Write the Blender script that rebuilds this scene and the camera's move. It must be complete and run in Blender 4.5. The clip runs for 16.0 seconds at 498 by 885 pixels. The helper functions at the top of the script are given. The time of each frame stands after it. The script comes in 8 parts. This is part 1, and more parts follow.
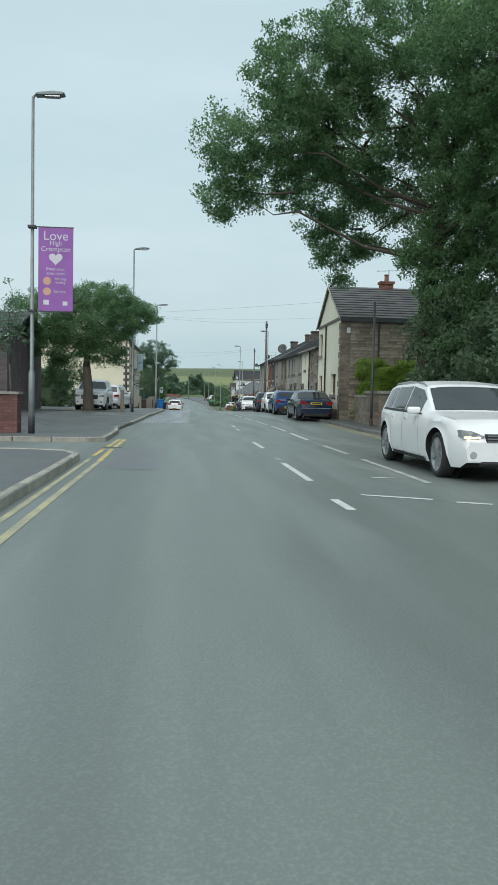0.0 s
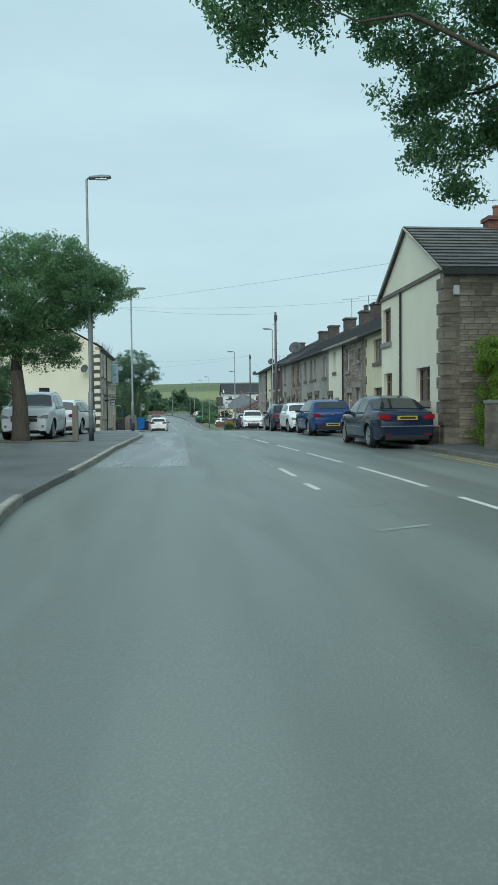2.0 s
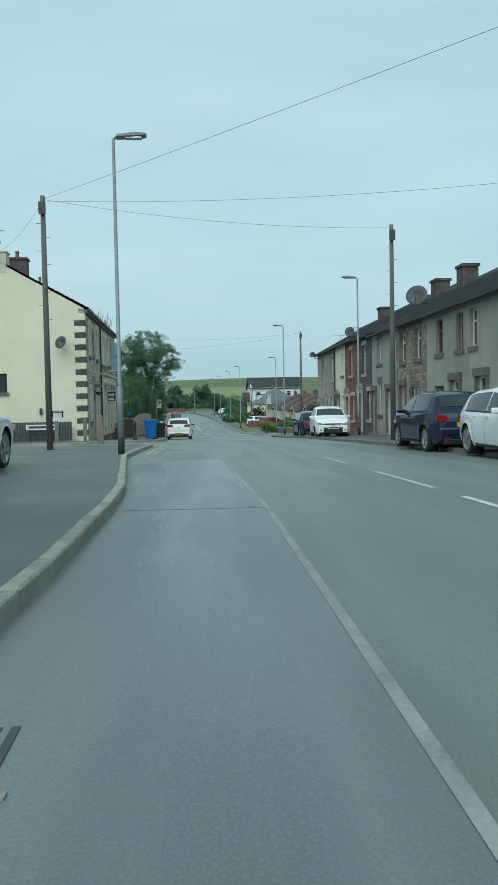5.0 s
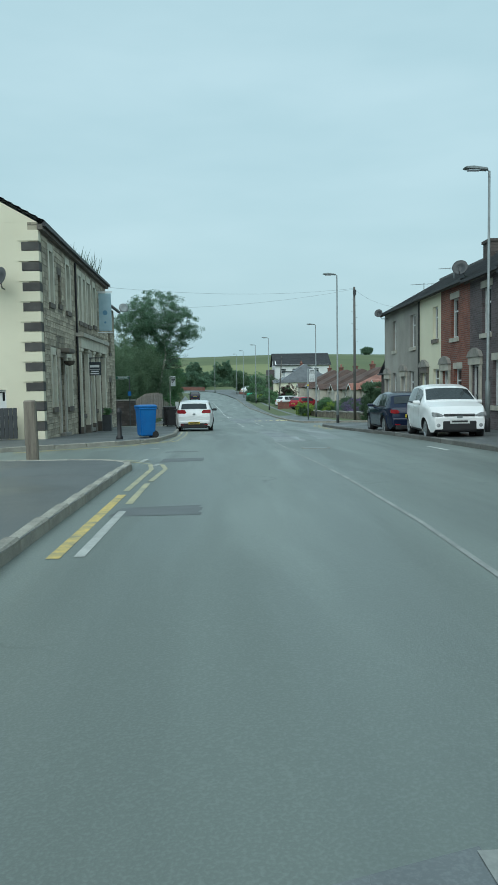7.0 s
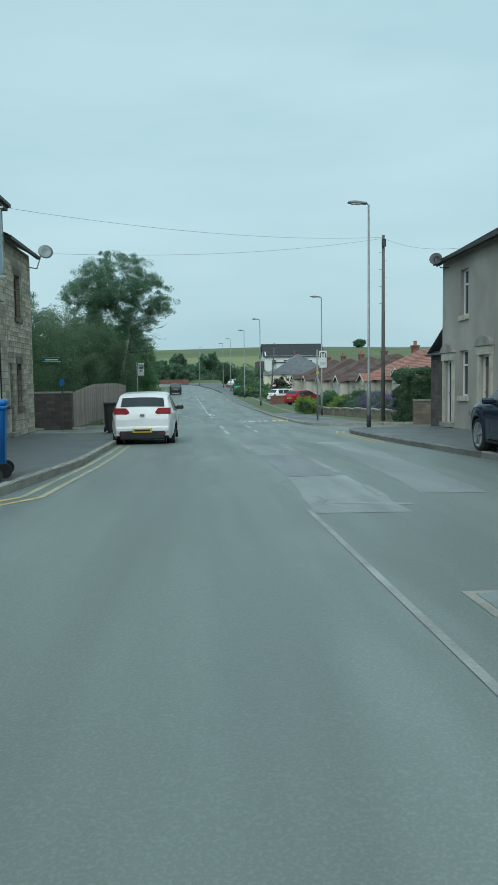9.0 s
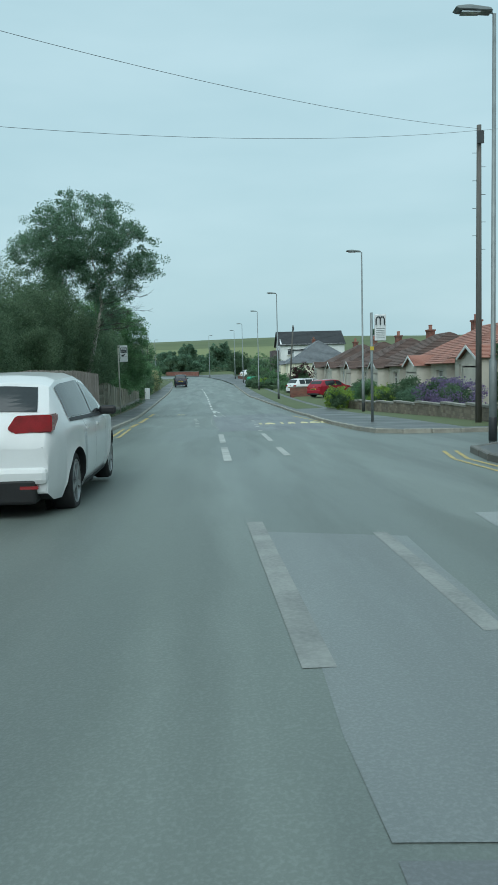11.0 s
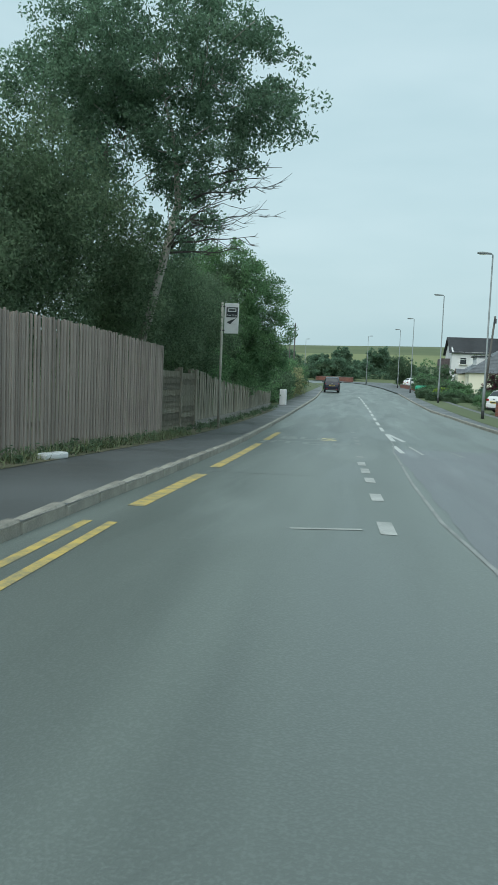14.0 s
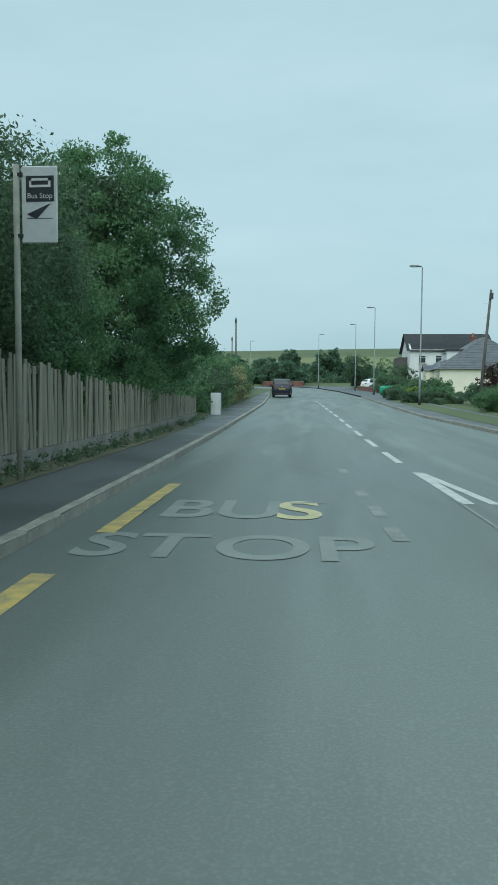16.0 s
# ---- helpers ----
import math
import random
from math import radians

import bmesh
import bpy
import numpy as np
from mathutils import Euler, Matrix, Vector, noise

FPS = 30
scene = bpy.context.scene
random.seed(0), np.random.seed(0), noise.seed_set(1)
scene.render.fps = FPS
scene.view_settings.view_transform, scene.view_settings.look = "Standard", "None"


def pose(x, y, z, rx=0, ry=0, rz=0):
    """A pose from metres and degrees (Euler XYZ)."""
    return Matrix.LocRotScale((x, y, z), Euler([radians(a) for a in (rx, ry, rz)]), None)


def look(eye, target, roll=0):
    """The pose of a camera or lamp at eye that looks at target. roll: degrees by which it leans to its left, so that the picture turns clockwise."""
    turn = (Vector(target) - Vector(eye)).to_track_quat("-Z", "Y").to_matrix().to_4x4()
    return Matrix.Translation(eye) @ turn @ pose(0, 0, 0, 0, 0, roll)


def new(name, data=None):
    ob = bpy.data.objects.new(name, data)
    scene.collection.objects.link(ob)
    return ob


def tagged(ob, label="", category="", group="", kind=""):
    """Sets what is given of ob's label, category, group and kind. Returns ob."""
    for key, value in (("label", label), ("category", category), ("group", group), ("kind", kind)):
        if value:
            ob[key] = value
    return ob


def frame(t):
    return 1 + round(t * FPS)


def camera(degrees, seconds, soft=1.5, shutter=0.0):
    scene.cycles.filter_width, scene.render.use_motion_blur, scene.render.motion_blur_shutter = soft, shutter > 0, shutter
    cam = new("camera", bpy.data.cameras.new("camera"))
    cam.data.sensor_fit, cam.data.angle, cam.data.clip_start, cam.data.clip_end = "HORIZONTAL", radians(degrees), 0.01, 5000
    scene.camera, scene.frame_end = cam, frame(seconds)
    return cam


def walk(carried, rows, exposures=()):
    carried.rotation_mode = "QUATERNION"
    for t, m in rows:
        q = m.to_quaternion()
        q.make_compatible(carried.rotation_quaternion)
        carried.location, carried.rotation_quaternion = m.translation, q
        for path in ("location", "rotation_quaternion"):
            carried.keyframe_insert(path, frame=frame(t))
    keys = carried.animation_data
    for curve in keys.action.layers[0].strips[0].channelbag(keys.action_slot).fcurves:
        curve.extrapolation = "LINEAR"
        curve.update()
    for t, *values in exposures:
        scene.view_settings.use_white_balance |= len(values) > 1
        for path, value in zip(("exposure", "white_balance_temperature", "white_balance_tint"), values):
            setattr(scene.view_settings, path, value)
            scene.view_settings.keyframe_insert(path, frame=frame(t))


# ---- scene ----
# ---- camera: seconds, eye, yaw, pitch, roll ----
cam = camera(35.7, 16.0)
ROWS = [
    (0.0, 0.000, -0.000, 1.105, -4.28, -3.55, -1.30),
    (0.5, -0.076, 3.810, 1.087, -4.57, -3.25, -1.37),
    (1.0, -0.133, 7.617, 1.071, -5.42, -2.76, -0.42),
    (1.5, -0.251, 11.456, 1.059, -5.87, -2.66, 0.67),
    (2.0, -0.379, 15.299, 1.031, -5.54, -2.47, 0.60),
    (2.5, -0.462, 19.112, 0.993, -4.28, -2.71, 1.03),
    (3.0, -0.490, 22.884, 0.973, -3.59, -2.95, 0.90),
    (3.5, -0.515, 26.637, 0.982, -3.81, -2.72, 0.74),
    (4.0, -0.556, 30.404, 0.998, -3.83, -2.49, 0.91),
    (6.5, -1.052, 49.479, 1.039, -4.15, -3.75, 1.14),
    (7.0, -0.885, 53.228, 1.010, -2.54, -4.26, 0.90),
    (7.5, -0.730, 56.919, 0.932, -2.45, -4.59, 0.72),
    (8.0, -0.576, 60.572, 0.849, -2.84, -4.59, 0.59),
    (8.5, -0.405, 64.195, 0.768, -3.31, -4.31, 0.34),
    (9.0, -0.220, 67.725, 0.652, -3.44, -4.69, 0.76),
    (11.5, 0.525, 84.737, 0.156, -2.18, -5.22, 1.32),
    (12.0, 0.497, 88.327, 0.031, -1.11, -4.87, -0.04),
    (12.5, 0.351, 91.820, -0.045, 2.76, -3.71, -1.75),
    (13.0, 0.074, 95.251, -0.136, 6.51, -3.55, -1.93),
    (13.5, -0.212, 98.576, -0.242, 8.56, -4.32, -2.38),
    (14.0, -0.474, 101.960, -0.331, 8.73, -4.77, -2.29),
    (14.5, -0.731, 105.416, -0.437, 7.51, -3.97, -2.00),
    (15.0, -0.971, 109.015, -0.528, 6.49, -3.57, -1.60),
    (15.5, -1.198, 112.663, -0.633, 5.81, -3.65, -0.86),
    (16.0, -1.364, 116.380, -0.753, 4.85, -3.99, -0.35),
]
walk(cam, [(t, pose(x, y, z, 90 + pitch, roll, yaw)) for t, x, y, z, yaw, pitch, roll in ROWS],
     [(0.0, 0.35, 6380, 11), (1.2, 0.37, 6400, 12), (2.2, 0.32, 5900, 1), (5.5, 0.25, 5850, 0), (13.4, 0.24, 5850, 0), (14.0, 0.32, 6150, 5), (14.8, 0.25, 5880, 1), (16.0, 0.23, 5850, 0)])

# ---- the road's heights along y, every 11 m from y = -10 ----
GY = np.arange(-10, 266, 11.0)
GZ = np.array([0.05, 0.00, -0.05, -0.13, -0.08, -0.01, -0.13, -0.41, -0.67, -1.09, -1.37, -1.67, -2.01, -2.08, -2.05, -1.94, -1.78, -1.62, -1.45, -1.29, -1.13, -0.97, -0.81, -0.64, -0.48, -0.32])


def gz(y):
    """Height of the carriageway at y."""
    return float(np.mean([np.interp(y + d, GY, GZ) for d in (-4, -2, 0, 2, 4)]))


PAVE = 0.10

# ---- light: an overcast sky ----
world = bpy.data.worlds.new("overcast_sky")
scene.world = world
world.use_nodes = True
wn, wl = world.node_tree.nodes, world.node_tree.links
wn.clear()
sky = wn.new("ShaderNodeTexSky")
sky.sky_type, sky.sun_disc = "NISHITA", False
sky.sun_elevation, sky.sun_rotation = radians(48), radians(200)
sky.air_density, sky.dust_density, sky.ozone_density = 1.6, 6.0, 2.0
sky_bg = wn.new("ShaderNodeBackground")
sky_bg.inputs["Strength"].default_value = 0.014
wl.new(sky.outputs[0], sky_bg.inputs["Color"])
cloud_co = wn.new("ShaderNodeTexCoord")
cloud_map = wn.new("ShaderNodeMapping")
cloud_map.inputs["Scale"].default_value = (1.6, 1.6, 6.0)
wl.new(cloud_co.outputs["Generated"], cloud_map.inputs["Vector"])
cloud = wn.new("ShaderNodeTexNoise")
cloud.inputs["Scale"].default_value, cloud.inputs["Detail"].default_value = 1.3, 4.0
wl.new(cloud_map.outputs["Vector"], cloud.inputs["Vector"])
cloud_ramp = wn.new("ShaderNodeValToRGB")
cloud_ramp.color_ramp.elements[0].position, cloud_ramp.color_ramp.elements[1].position = 0.3, 0.75
cloud_ramp.color_ramp.elements[0].color = (0.445, 0.585, 0.615, 1)
cloud_ramp.color_ramp.elements[1].color = (0.58, 0.7, 0.725, 1)
wl.new(cloud.outputs["Fac"], cloud_ramp.inputs["Fac"])
cloud_bg = wn.new("ShaderNodeBackground")
cloud_bg.inputs["Strength"].default_value = 0.84
wl.new(cloud_ramp.outputs["Color"], cloud_bg.inputs["Color"])
both = wn.new("ShaderNodeAddShader")
wl.new(sky_bg.outputs[0], both.inputs[0])
wl.new(cloud_bg.outputs[0], both.inputs[1])
out = wn.new("ShaderNodeOutputWorld")
wl.new(both.outputs[0], out.inputs["Surface"])
sun = new("sun", bpy.data.lights.new("sun", "SUN"))
sun.data.energy, sun.data.angle, sun.data.color = 1.5, radians(70), (1.0, 0.98, 0.95)
sun.matrix_world = look((0, 0, 60), (19, 50, 0))


# ---- materials ----
def material(name, base, other=None, rough=0.8, scale=4.0, fine=60.0, bump=0.15, metal=0.0, spots=0.5, island=0.0, piece=0.0, spec=0.5, stretch=(1, 1, 1), coat=0.0, wet=0.0):
    """A surface with stains at a large scale and grain at a fine one."""
    m = bpy.data.materials.new(name)
    m.use_nodes = True
    n, l = m.node_tree.nodes, m.node_tree.links
    b = n["Principled BSDF"]
    b.inputs["Roughness"].default_value, b.inputs["Metallic"].default_value = rough, metal
    b.inputs["Specular IOR Level"].default_value = spec
    b.inputs["Coat Weight"].default_value = coat
    other = other or tuple(c * 0.7 for c in base)
    co = n.new("ShaderNodeTexCoord")
    mp = n.new("ShaderNodeMapping")
    mp.inputs["Scale"].default_value = stretch
    l.new(co.outputs["Object"], mp.inputs["Vector"])
    big = n.new("ShaderNodeTexNoise")
    big.inputs["Scale"].default_value, big.inputs["Detail"].default_value = scale, 6
    l.new(mp.outputs["Vector"], big.inputs["Vector"])
    small = n.new("ShaderNodeTexNoise")
    small.inputs["Scale"].default_value, small.inputs["Detail"].default_value = fine, 3
    l.new(mp.outputs["Vector"], small.inputs["Vector"])
    mean = n.new("ShaderNodeMath")
    mean.operation = "MULTIPLY_ADD"
    l.new(small.outputs["Fac"], mean.inputs[0])
    mean.inputs[1].default_value = 0.45
    l.new(big.outputs["Fac"], mean.inputs[2])
    ramp = n.new("ShaderNodeMapRange")
    ramp.inputs["From Min"].default_value, ramp.inputs["From Max"].default_value = 0.72 - 0.28 * spots - 0.1, 0.72 + 0.28 * spots
    l.new(mean.outputs[0], ramp.inputs["Value"])
    mix = n.new("ShaderNodeMix")
    mix.data_type = "RGBA"
    mix.inputs["A"].default_value, mix.inputs["B"].default_value = (*other, 1), (*base, 1)
    l.new(ramp.outputs["Result"], mix.inputs["Factor"])
    col = mix.outputs["Result"]
    if island or piece:
        src = n.new("ShaderNodeNewGeometry").outputs["Random Per Island"] if island else n.new("ShaderNodeObjectInfo").outputs["Random"]
        amount = island or piece
        val = n.new("ShaderNodeMapRange")
        val.inputs["To Min"].default_value, val.inputs["To Max"].default_value = 1 - amount, 1 + amount
        l.new(src, val.inputs["Value"])
        hsv = n.new("ShaderNodeHueSaturation")
        l.new(col, hsv.inputs["Color"])
        l.new(val.outputs["Result"], hsv.inputs["Value"])
        col = hsv.outputs["Color"]
    l.new(col, b.inputs["Base Color"])
    if wet:
        film = n.new("ShaderNodeMapRange")
        film.inputs["From Min"].default_value, film.inputs["From Max"].default_value = 0.5, 0.9
        film.inputs["To Min"].default_value, film.inputs["To Max"].default_value = rough - wet, rough + wet
        l.new(mean.outputs[0], film.inputs["Value"])
        l.new(film.outputs["Result"], b.inputs["Roughness"])
    if bump:
        bp = n.new("ShaderNodeBump")
        bp.inputs["Strength"].default_value, bp.inputs["Distance"].default_value = bump, 0.02
        l.new(mean.outputs[0], bp.inputs["Height"])
        l.new(bp.outputs["Normal"], b.inputs["Normal"])
    return m


def masonry(name, base, other, joint, width, height, gap=0.012, rough=0.9, bump=0.6):
    """Coursed stone or brick on walls that run along x or y."""
    m = material(name, base, other, rough, 1.2, 25, 0.0)
    n, l = m.node_tree.nodes, m.node_tree.links
    b = n["Principled BSDF"]
    co = n.new("ShaderNodeTexCoord")
    sep = n.new("ShaderNodeSeparateXYZ")
    l.new(co.outputs["Object"], sep.inputs[0])
    add = n.new("ShaderNodeMath")
    l.new(sep.outputs["X"], add.inputs[0])
    l.new(sep.outputs["Y"], add.inputs[1])
    com = n.new("ShaderNodeCombineXYZ")
    l.new(add.outputs[0], com.inputs["X"])
    l.new(sep.outputs["Z"], com.inputs["Y"])
    br = n.new("ShaderNodeTexBrick")
    br.inputs["Scale"].default_value = 1.0
    br.inputs["Brick Width"].default_value, br.inputs["Row Height"].default_value = width, height
    br.inputs["Mortar Size"].default_value, br.inputs["Mortar Smooth"].default_value = gap, 0.3
    br.inputs["Color1"].default_value, br.inputs["Color2"].default_value = (1, 1, 1, 1), (0.62, 0.6, 0.58, 1)
    br.inputs["Mortar"].default_value = (*[j / max(0.02, c) for j, c in zip(joint, base)], 1)
    l.new(com.outputs[0], br.inputs["Vector"])
    mul = n.new("ShaderNodeMix")
    mul.data_type, mul.blend_type = "RGBA", "MULTIPLY"
    mul.inputs["Factor"].default_value = 1.0
    src = b.inputs["Base Color"].links[0].from_socket
    l.new(src, mul.inputs["A"])
    l.new(br.outputs["Color"], mul.inputs["B"])
    l.new(mul.outputs["Result"], b.inputs["Base Color"])
    bp = n.new("ShaderNodeBump")
    bp.inputs["Strength"].default_value, bp.inputs["Distance"].default_value = bump, 0.015
    bp.invert = True
    l.new(br.outputs["Fac"], bp.inputs["Height"])
    l.new(bp.outputs["Normal"], b.inputs["Normal"])
    return m




def worn_surface(name, dry, wet, pale, rough=(0.28, 0.6)):
    """Carriageway asphalt: long worn tracks, damp blotches, stone grain and hair cracks."""
    m = bpy.data.materials.new(name)
    m.use_nodes = True
    n, l = m.node_tree.nodes, m.node_tree.links
    b = n["Principled BSDF"]
    co = n.new("ShaderNodeTexCoord")

    def noise_of(scale, stretch, detail=5.0, bend=0.0):
        mp = n.new("ShaderNodeMapping")
        mp.inputs["Scale"].default_value = stretch
        l.new(co.outputs["Object"], mp.inputs["Vector"])
        t = n.new("ShaderNodeTexNoise")
        t.inputs["Scale"].default_value, t.inputs["Detail"].default_value, t.inputs["Distortion"].default_value = scale, detail, bend
        l.new(mp.outputs["Vector"], t.inputs["Vector"])
        return t.outputs["Fac"]

    def span(src, a0, a1, b0=0.0, b1=1.0):
        r = n.new("ShaderNodeMapRange")
        r.interpolation_type = "SMOOTHSTEP"
        for k, v in (("From Min", a0), ("From Max", a1), ("To Min", b0), ("To Max", b1)):
            r.inputs[k].default_value = v
        l.new(src, r.inputs["Value"])
        return r.outputs["Result"]

    def blend(fac, a, b_, mode="MIX"):
        x = n.new("ShaderNodeMix")
        x.data_type, x.blend_type = "RGBA", mode
        l.new(fac, x.inputs["Factor"])
        for k, v in (("A", a), ("B", b_)):
            if isinstance(v, tuple):
                x.inputs[k].default_value = (*v, 1)
            else:
                l.new(v, x.inputs[k])
        return x.outputs["Result"]

    tracks = span(noise_of(0.9, (1, 0.05, 1), 3.0), 0.4, 0.62)
    blots = span(noise_of(1.3, (1, 0.1, 1), 7.0, 0.2), 0.38, 0.66)
    worn = span(noise_of(0.8, (1, 0.14, 1), 10.0, 0.3), 0.52, 0.7)
    grain_src = noise_of(75, (1, 1, 1), 2.0)
    col = blend(tracks, dry, tuple(v * 0.78 for v in dry))
    col = blend(blots, col, wet)
    col = blend(worn, col, pale)
    col = blend(span(grain_src, 0.35, 0.7), blend(grain_src, col, (0.5, 0.5, 0.5), "MULTIPLY"), col)
    crack = n.new("ShaderNodeTexVoronoi")
    crack.feature = "DISTANCE_TO_EDGE"
    crack.inputs["Scale"].default_value = 0.42
    bent = n.new("ShaderNodeVectorMath")
    bent.operation = "ADD"
    l.new(co.outputs["Object"], bent.inputs[0])
    l.new(noise_of(1.1, (1, 1, 1), 5.0), bent.inputs[1])
    l.new(bent.outputs[0], crack.inputs["Vector"])
    near = span(crack.outputs["Distance"], 0.002, 0.008, 1.0, 0.0)
    some = span(noise_of(0.12, (1, 1, 1), 2.0), 0.56, 0.62)
    both_ = n.new("ShaderNodeMath")
    both_.operation = "MULTIPLY"
    l.new(near, both_.inputs[0])
    l.new(some, both_.inputs[1])
    col = blend(both_.outputs[0], col, tuple(v * 0.72 for v in wet))
    l.new(col, b.inputs["Base Color"])
    l.new(span(blots, 0.0, 1.0, rough[1], rough[0]), b.inputs["Roughness"])
    bp = n.new("ShaderNodeBump")
    bp.inputs["Strength"].default_value, bp.inputs["Distance"].default_value = 0.12, 0.02
    l.new(grain_src, bp.inputs["Height"])
    l.new(bp.outputs["Normal"], b.inputs["Normal"])
    return m


ASPHALT = worn_surface("worn_wet_asphalt", (0.195, 0.228, 0.208), (0.152, 0.178, 0.164), (0.215, 0.248, 0.229), (0.4, 0.5))
REPAIR = worn_surface("damp_smooth_repair", (0.2, 0.22, 0.226), (0.13, 0.143, 0.148), (0.28, 0.302, 0.31), (0.2, 0.4))
TARMAC = material("pavement_tarmac", (0.115, 0.125, 0.125), (0.07, 0.077, 0.078), 0.5, 0.5, 80, 0.15, spots=0.8, wet=0.15)
KERB = material("concrete_kerb", (0.36, 0.345, 0.295), (0.17, 0.165, 0.145), 0.8, 3, 60, 0.2, piece=0.12)
REPAIR_PALE = worn_surface("pale_smooth_repair", (0.25, 0.275, 0.272), (0.18, 0.2, 0.2), (0.34, 0.365, 0.36), (0.3, 0.5))
REPAIR_GREY = worn_surface("grey_resurfaced_lane", (0.19, 0.205, 0.213), (0.158, 0.172, 0.178), (0.212, 0.228, 0.236), (0.4, 0.5))
PAINT = material("road_paint_white", (0.64, 0.65, 0.62), (0.42, 0.44, 0.42), 0.6, 5, 50, 0.05, spots=0.8)
YELLOW = material("road_paint_yellow", (0.6, 0.45, 0.13), (0.22, 0.22, 0.16), 0.6, 6, 50, 0.05, spots=0.55)
GRASS = material("grass", (0.12, 0.15, 0.065), (0.075, 0.1, 0.045), 0.9, 0.08, 5, 0.3, spots=0.9)
VERGE = material("dry_verge", (0.15, 0.14, 0.085), (0.075, 0.085, 0.045), 0.95, 2, 40, 0.3)
STONE = masonry("sooty_sandstone", (0.29, 0.25, 0.195), (0.15, 0.13, 0.105), (0.2, 0.175, 0.14), 0.31, 0.13, 0.009, bump=0.4)
STONE_PALE = masonry("pub_sandstone", (0.4, 0.365, 0.28), (0.27, 0.24, 0.185), (0.2, 0.18, 0.14), 0.42, 0.18, 0.016, 0.9, 0.7)
JAMB_CREAM = material("cream_painted_stone", (0.66, 0.63, 0.52), (0.5, 0.47, 0.38), 0.8, 2, 40, 0.15)
BRICK = masonry("red_brick", (0.3, 0.1, 0.065), (0.2, 0.07, 0.05), (0.22, 0.17, 0.14), 0.225, 0.075)
BRICK_DARK = masonry("blue_brick", (0.15, 0.115, 0.12), (0.09, 0.075, 0.08), (0.14, 0.13, 0.13), 0.225, 0.075)
BUFF = material("buff_pebbledash", (0.58, 0.55, 0.48), (0.42, 0.4, 0.35), 0.95, 0.8, 40, 0.4)
CREAM = material("cream_render", (0.74, 0.7, 0.54), (0.62, 0.58, 0.44), 0.85, 0.6, 70, 0.2, spots=1.0)
IVORY = material("ivory_render", (0.82, 0.79, 0.64), (0.68, 0.65, 0.52), 0.85, 0.6, 70, 0.2, spots=1.0)
LEMON = material("pale_yellow_render", (0.78, 0.75, 0.57), (0.66, 0.63, 0.47), 0.85, 0.6, 70, 0.2, spots=1.0)
BUTTER = material("yellow_render", (0.68, 0.64, 0.44), (0.55, 0.51, 0.35), 0.85, 0.6, 70, 0.2, spots=1.0)
DASH = material("grey_pebbledash", (0.4, 0.385, 0.345), (0.2, 0.19, 0.17), 0.95, 0.5, 45, 0.6, spots=0.85)
WHITE = material("white_render", (0.7, 0.71, 0.7), (0.55, 0.56, 0.56), 0.85, 0.6, 60, 0.2)
SILL = material("painted_stone", (0.5, 0.47, 0.4), (0.34, 0.32, 0.27), 0.85, 3, 50, 0.2)
SILL_DARK = material("sooty_dressed_stone", (0.17, 0.15, 0.125), (0.1, 0.09, 0.08), 0.9, 3, 50, 0.3)
QUOIN_DARK = material("black_painted_quoin", (0.055, 0.052, 0.05), (0.1, 0.095, 0.085), 0.8, 2, 40, 0.3, piece=0.2)
SLATE = material("roof_slate", (0.11, 0.113, 0.12), (0.065, 0.068, 0.074), 0.55, 1.5, 30, 0.2, island=0.18)
TILE_DARK = material("concrete_roof_tile", (0.13, 0.128, 0.125), (0.07, 0.069, 0.068), 0.75, 1.5, 30, 0.2, island=0.12)
TILE_RED = material("red_roof_tile", (0.33, 0.16, 0.12), (0.2, 0.1, 0.08), 0.85, 1.0, 30, 0.2, island=0.12)
TILE_BROWN = material("brown_roof_tile", (0.125, 0.083, 0.07), (0.075, 0.055, 0.048), 0.95, 1.0, 30, 0.2, island=0.12)
SLATE_BLUE = material("blue_grey_slate", (0.17, 0.185, 0.2), (0.11, 0.12, 0.13), 0.6, 1.5, 30, 0.2, island=0.15)
SLATE_DARK = material("dark_blue_slate", (0.04, 0.043, 0.047), (0.025, 0.027, 0.03), 0.8, 1.5, 30, 0.2, island=0.15)
UPVC = material("white_window_frame", (0.72, 0.73, 0.72), (0.6, 0.61, 0.6), 0.4, 3, 50, 0.02)
FRAME_BROWN = material("brown_window_frame", (0.16, 0.1, 0.06), (0.1, 0.065, 0.04), 0.6, 3, 50, 0.05)
GLASS = material("dark_window_glass", (0.03, 0.036, 0.04), (0.018, 0.022, 0.024), 0.06, 0.8, 10, 0.0, spec=0.55)
CAR_GLASS = material("tinted_car_glass", (0.035, 0.042, 0.045), (0.02, 0.025, 0.027), 0.05, 1.2, 10, 0.0, spec=0.5)
CURTAIN = material("net_curtain", (0.3, 0.3, 0.28), (0.2, 0.2, 0.19), 0.9, 6, 40, 0.1, stretch=(6, 6, 0.3))
GREY_STEEL = material("galvanised_steel", (0.24, 0.27, 0.27), (0.17, 0.19, 0.19), 0.5, 4, 60, 0.05, metal=0.3)
DARK_STEEL = material("dark_painted_steel", (0.05, 0.055, 0.06), (0.035, 0.038, 0.04), 0.5, 4, 60, 0.05)
BLACK = material("black_plastic", (0.02, 0.02, 0.022), (0.013, 0.013, 0.014), 0.55, 5, 60, 0.05)
POLE_WOOD = material("weathered_pole", (0.13, 0.125, 0.115), (0.08, 0.077, 0.07), 0.9, 3, 30, 0.3, stretch=(4, 4, 0.3))
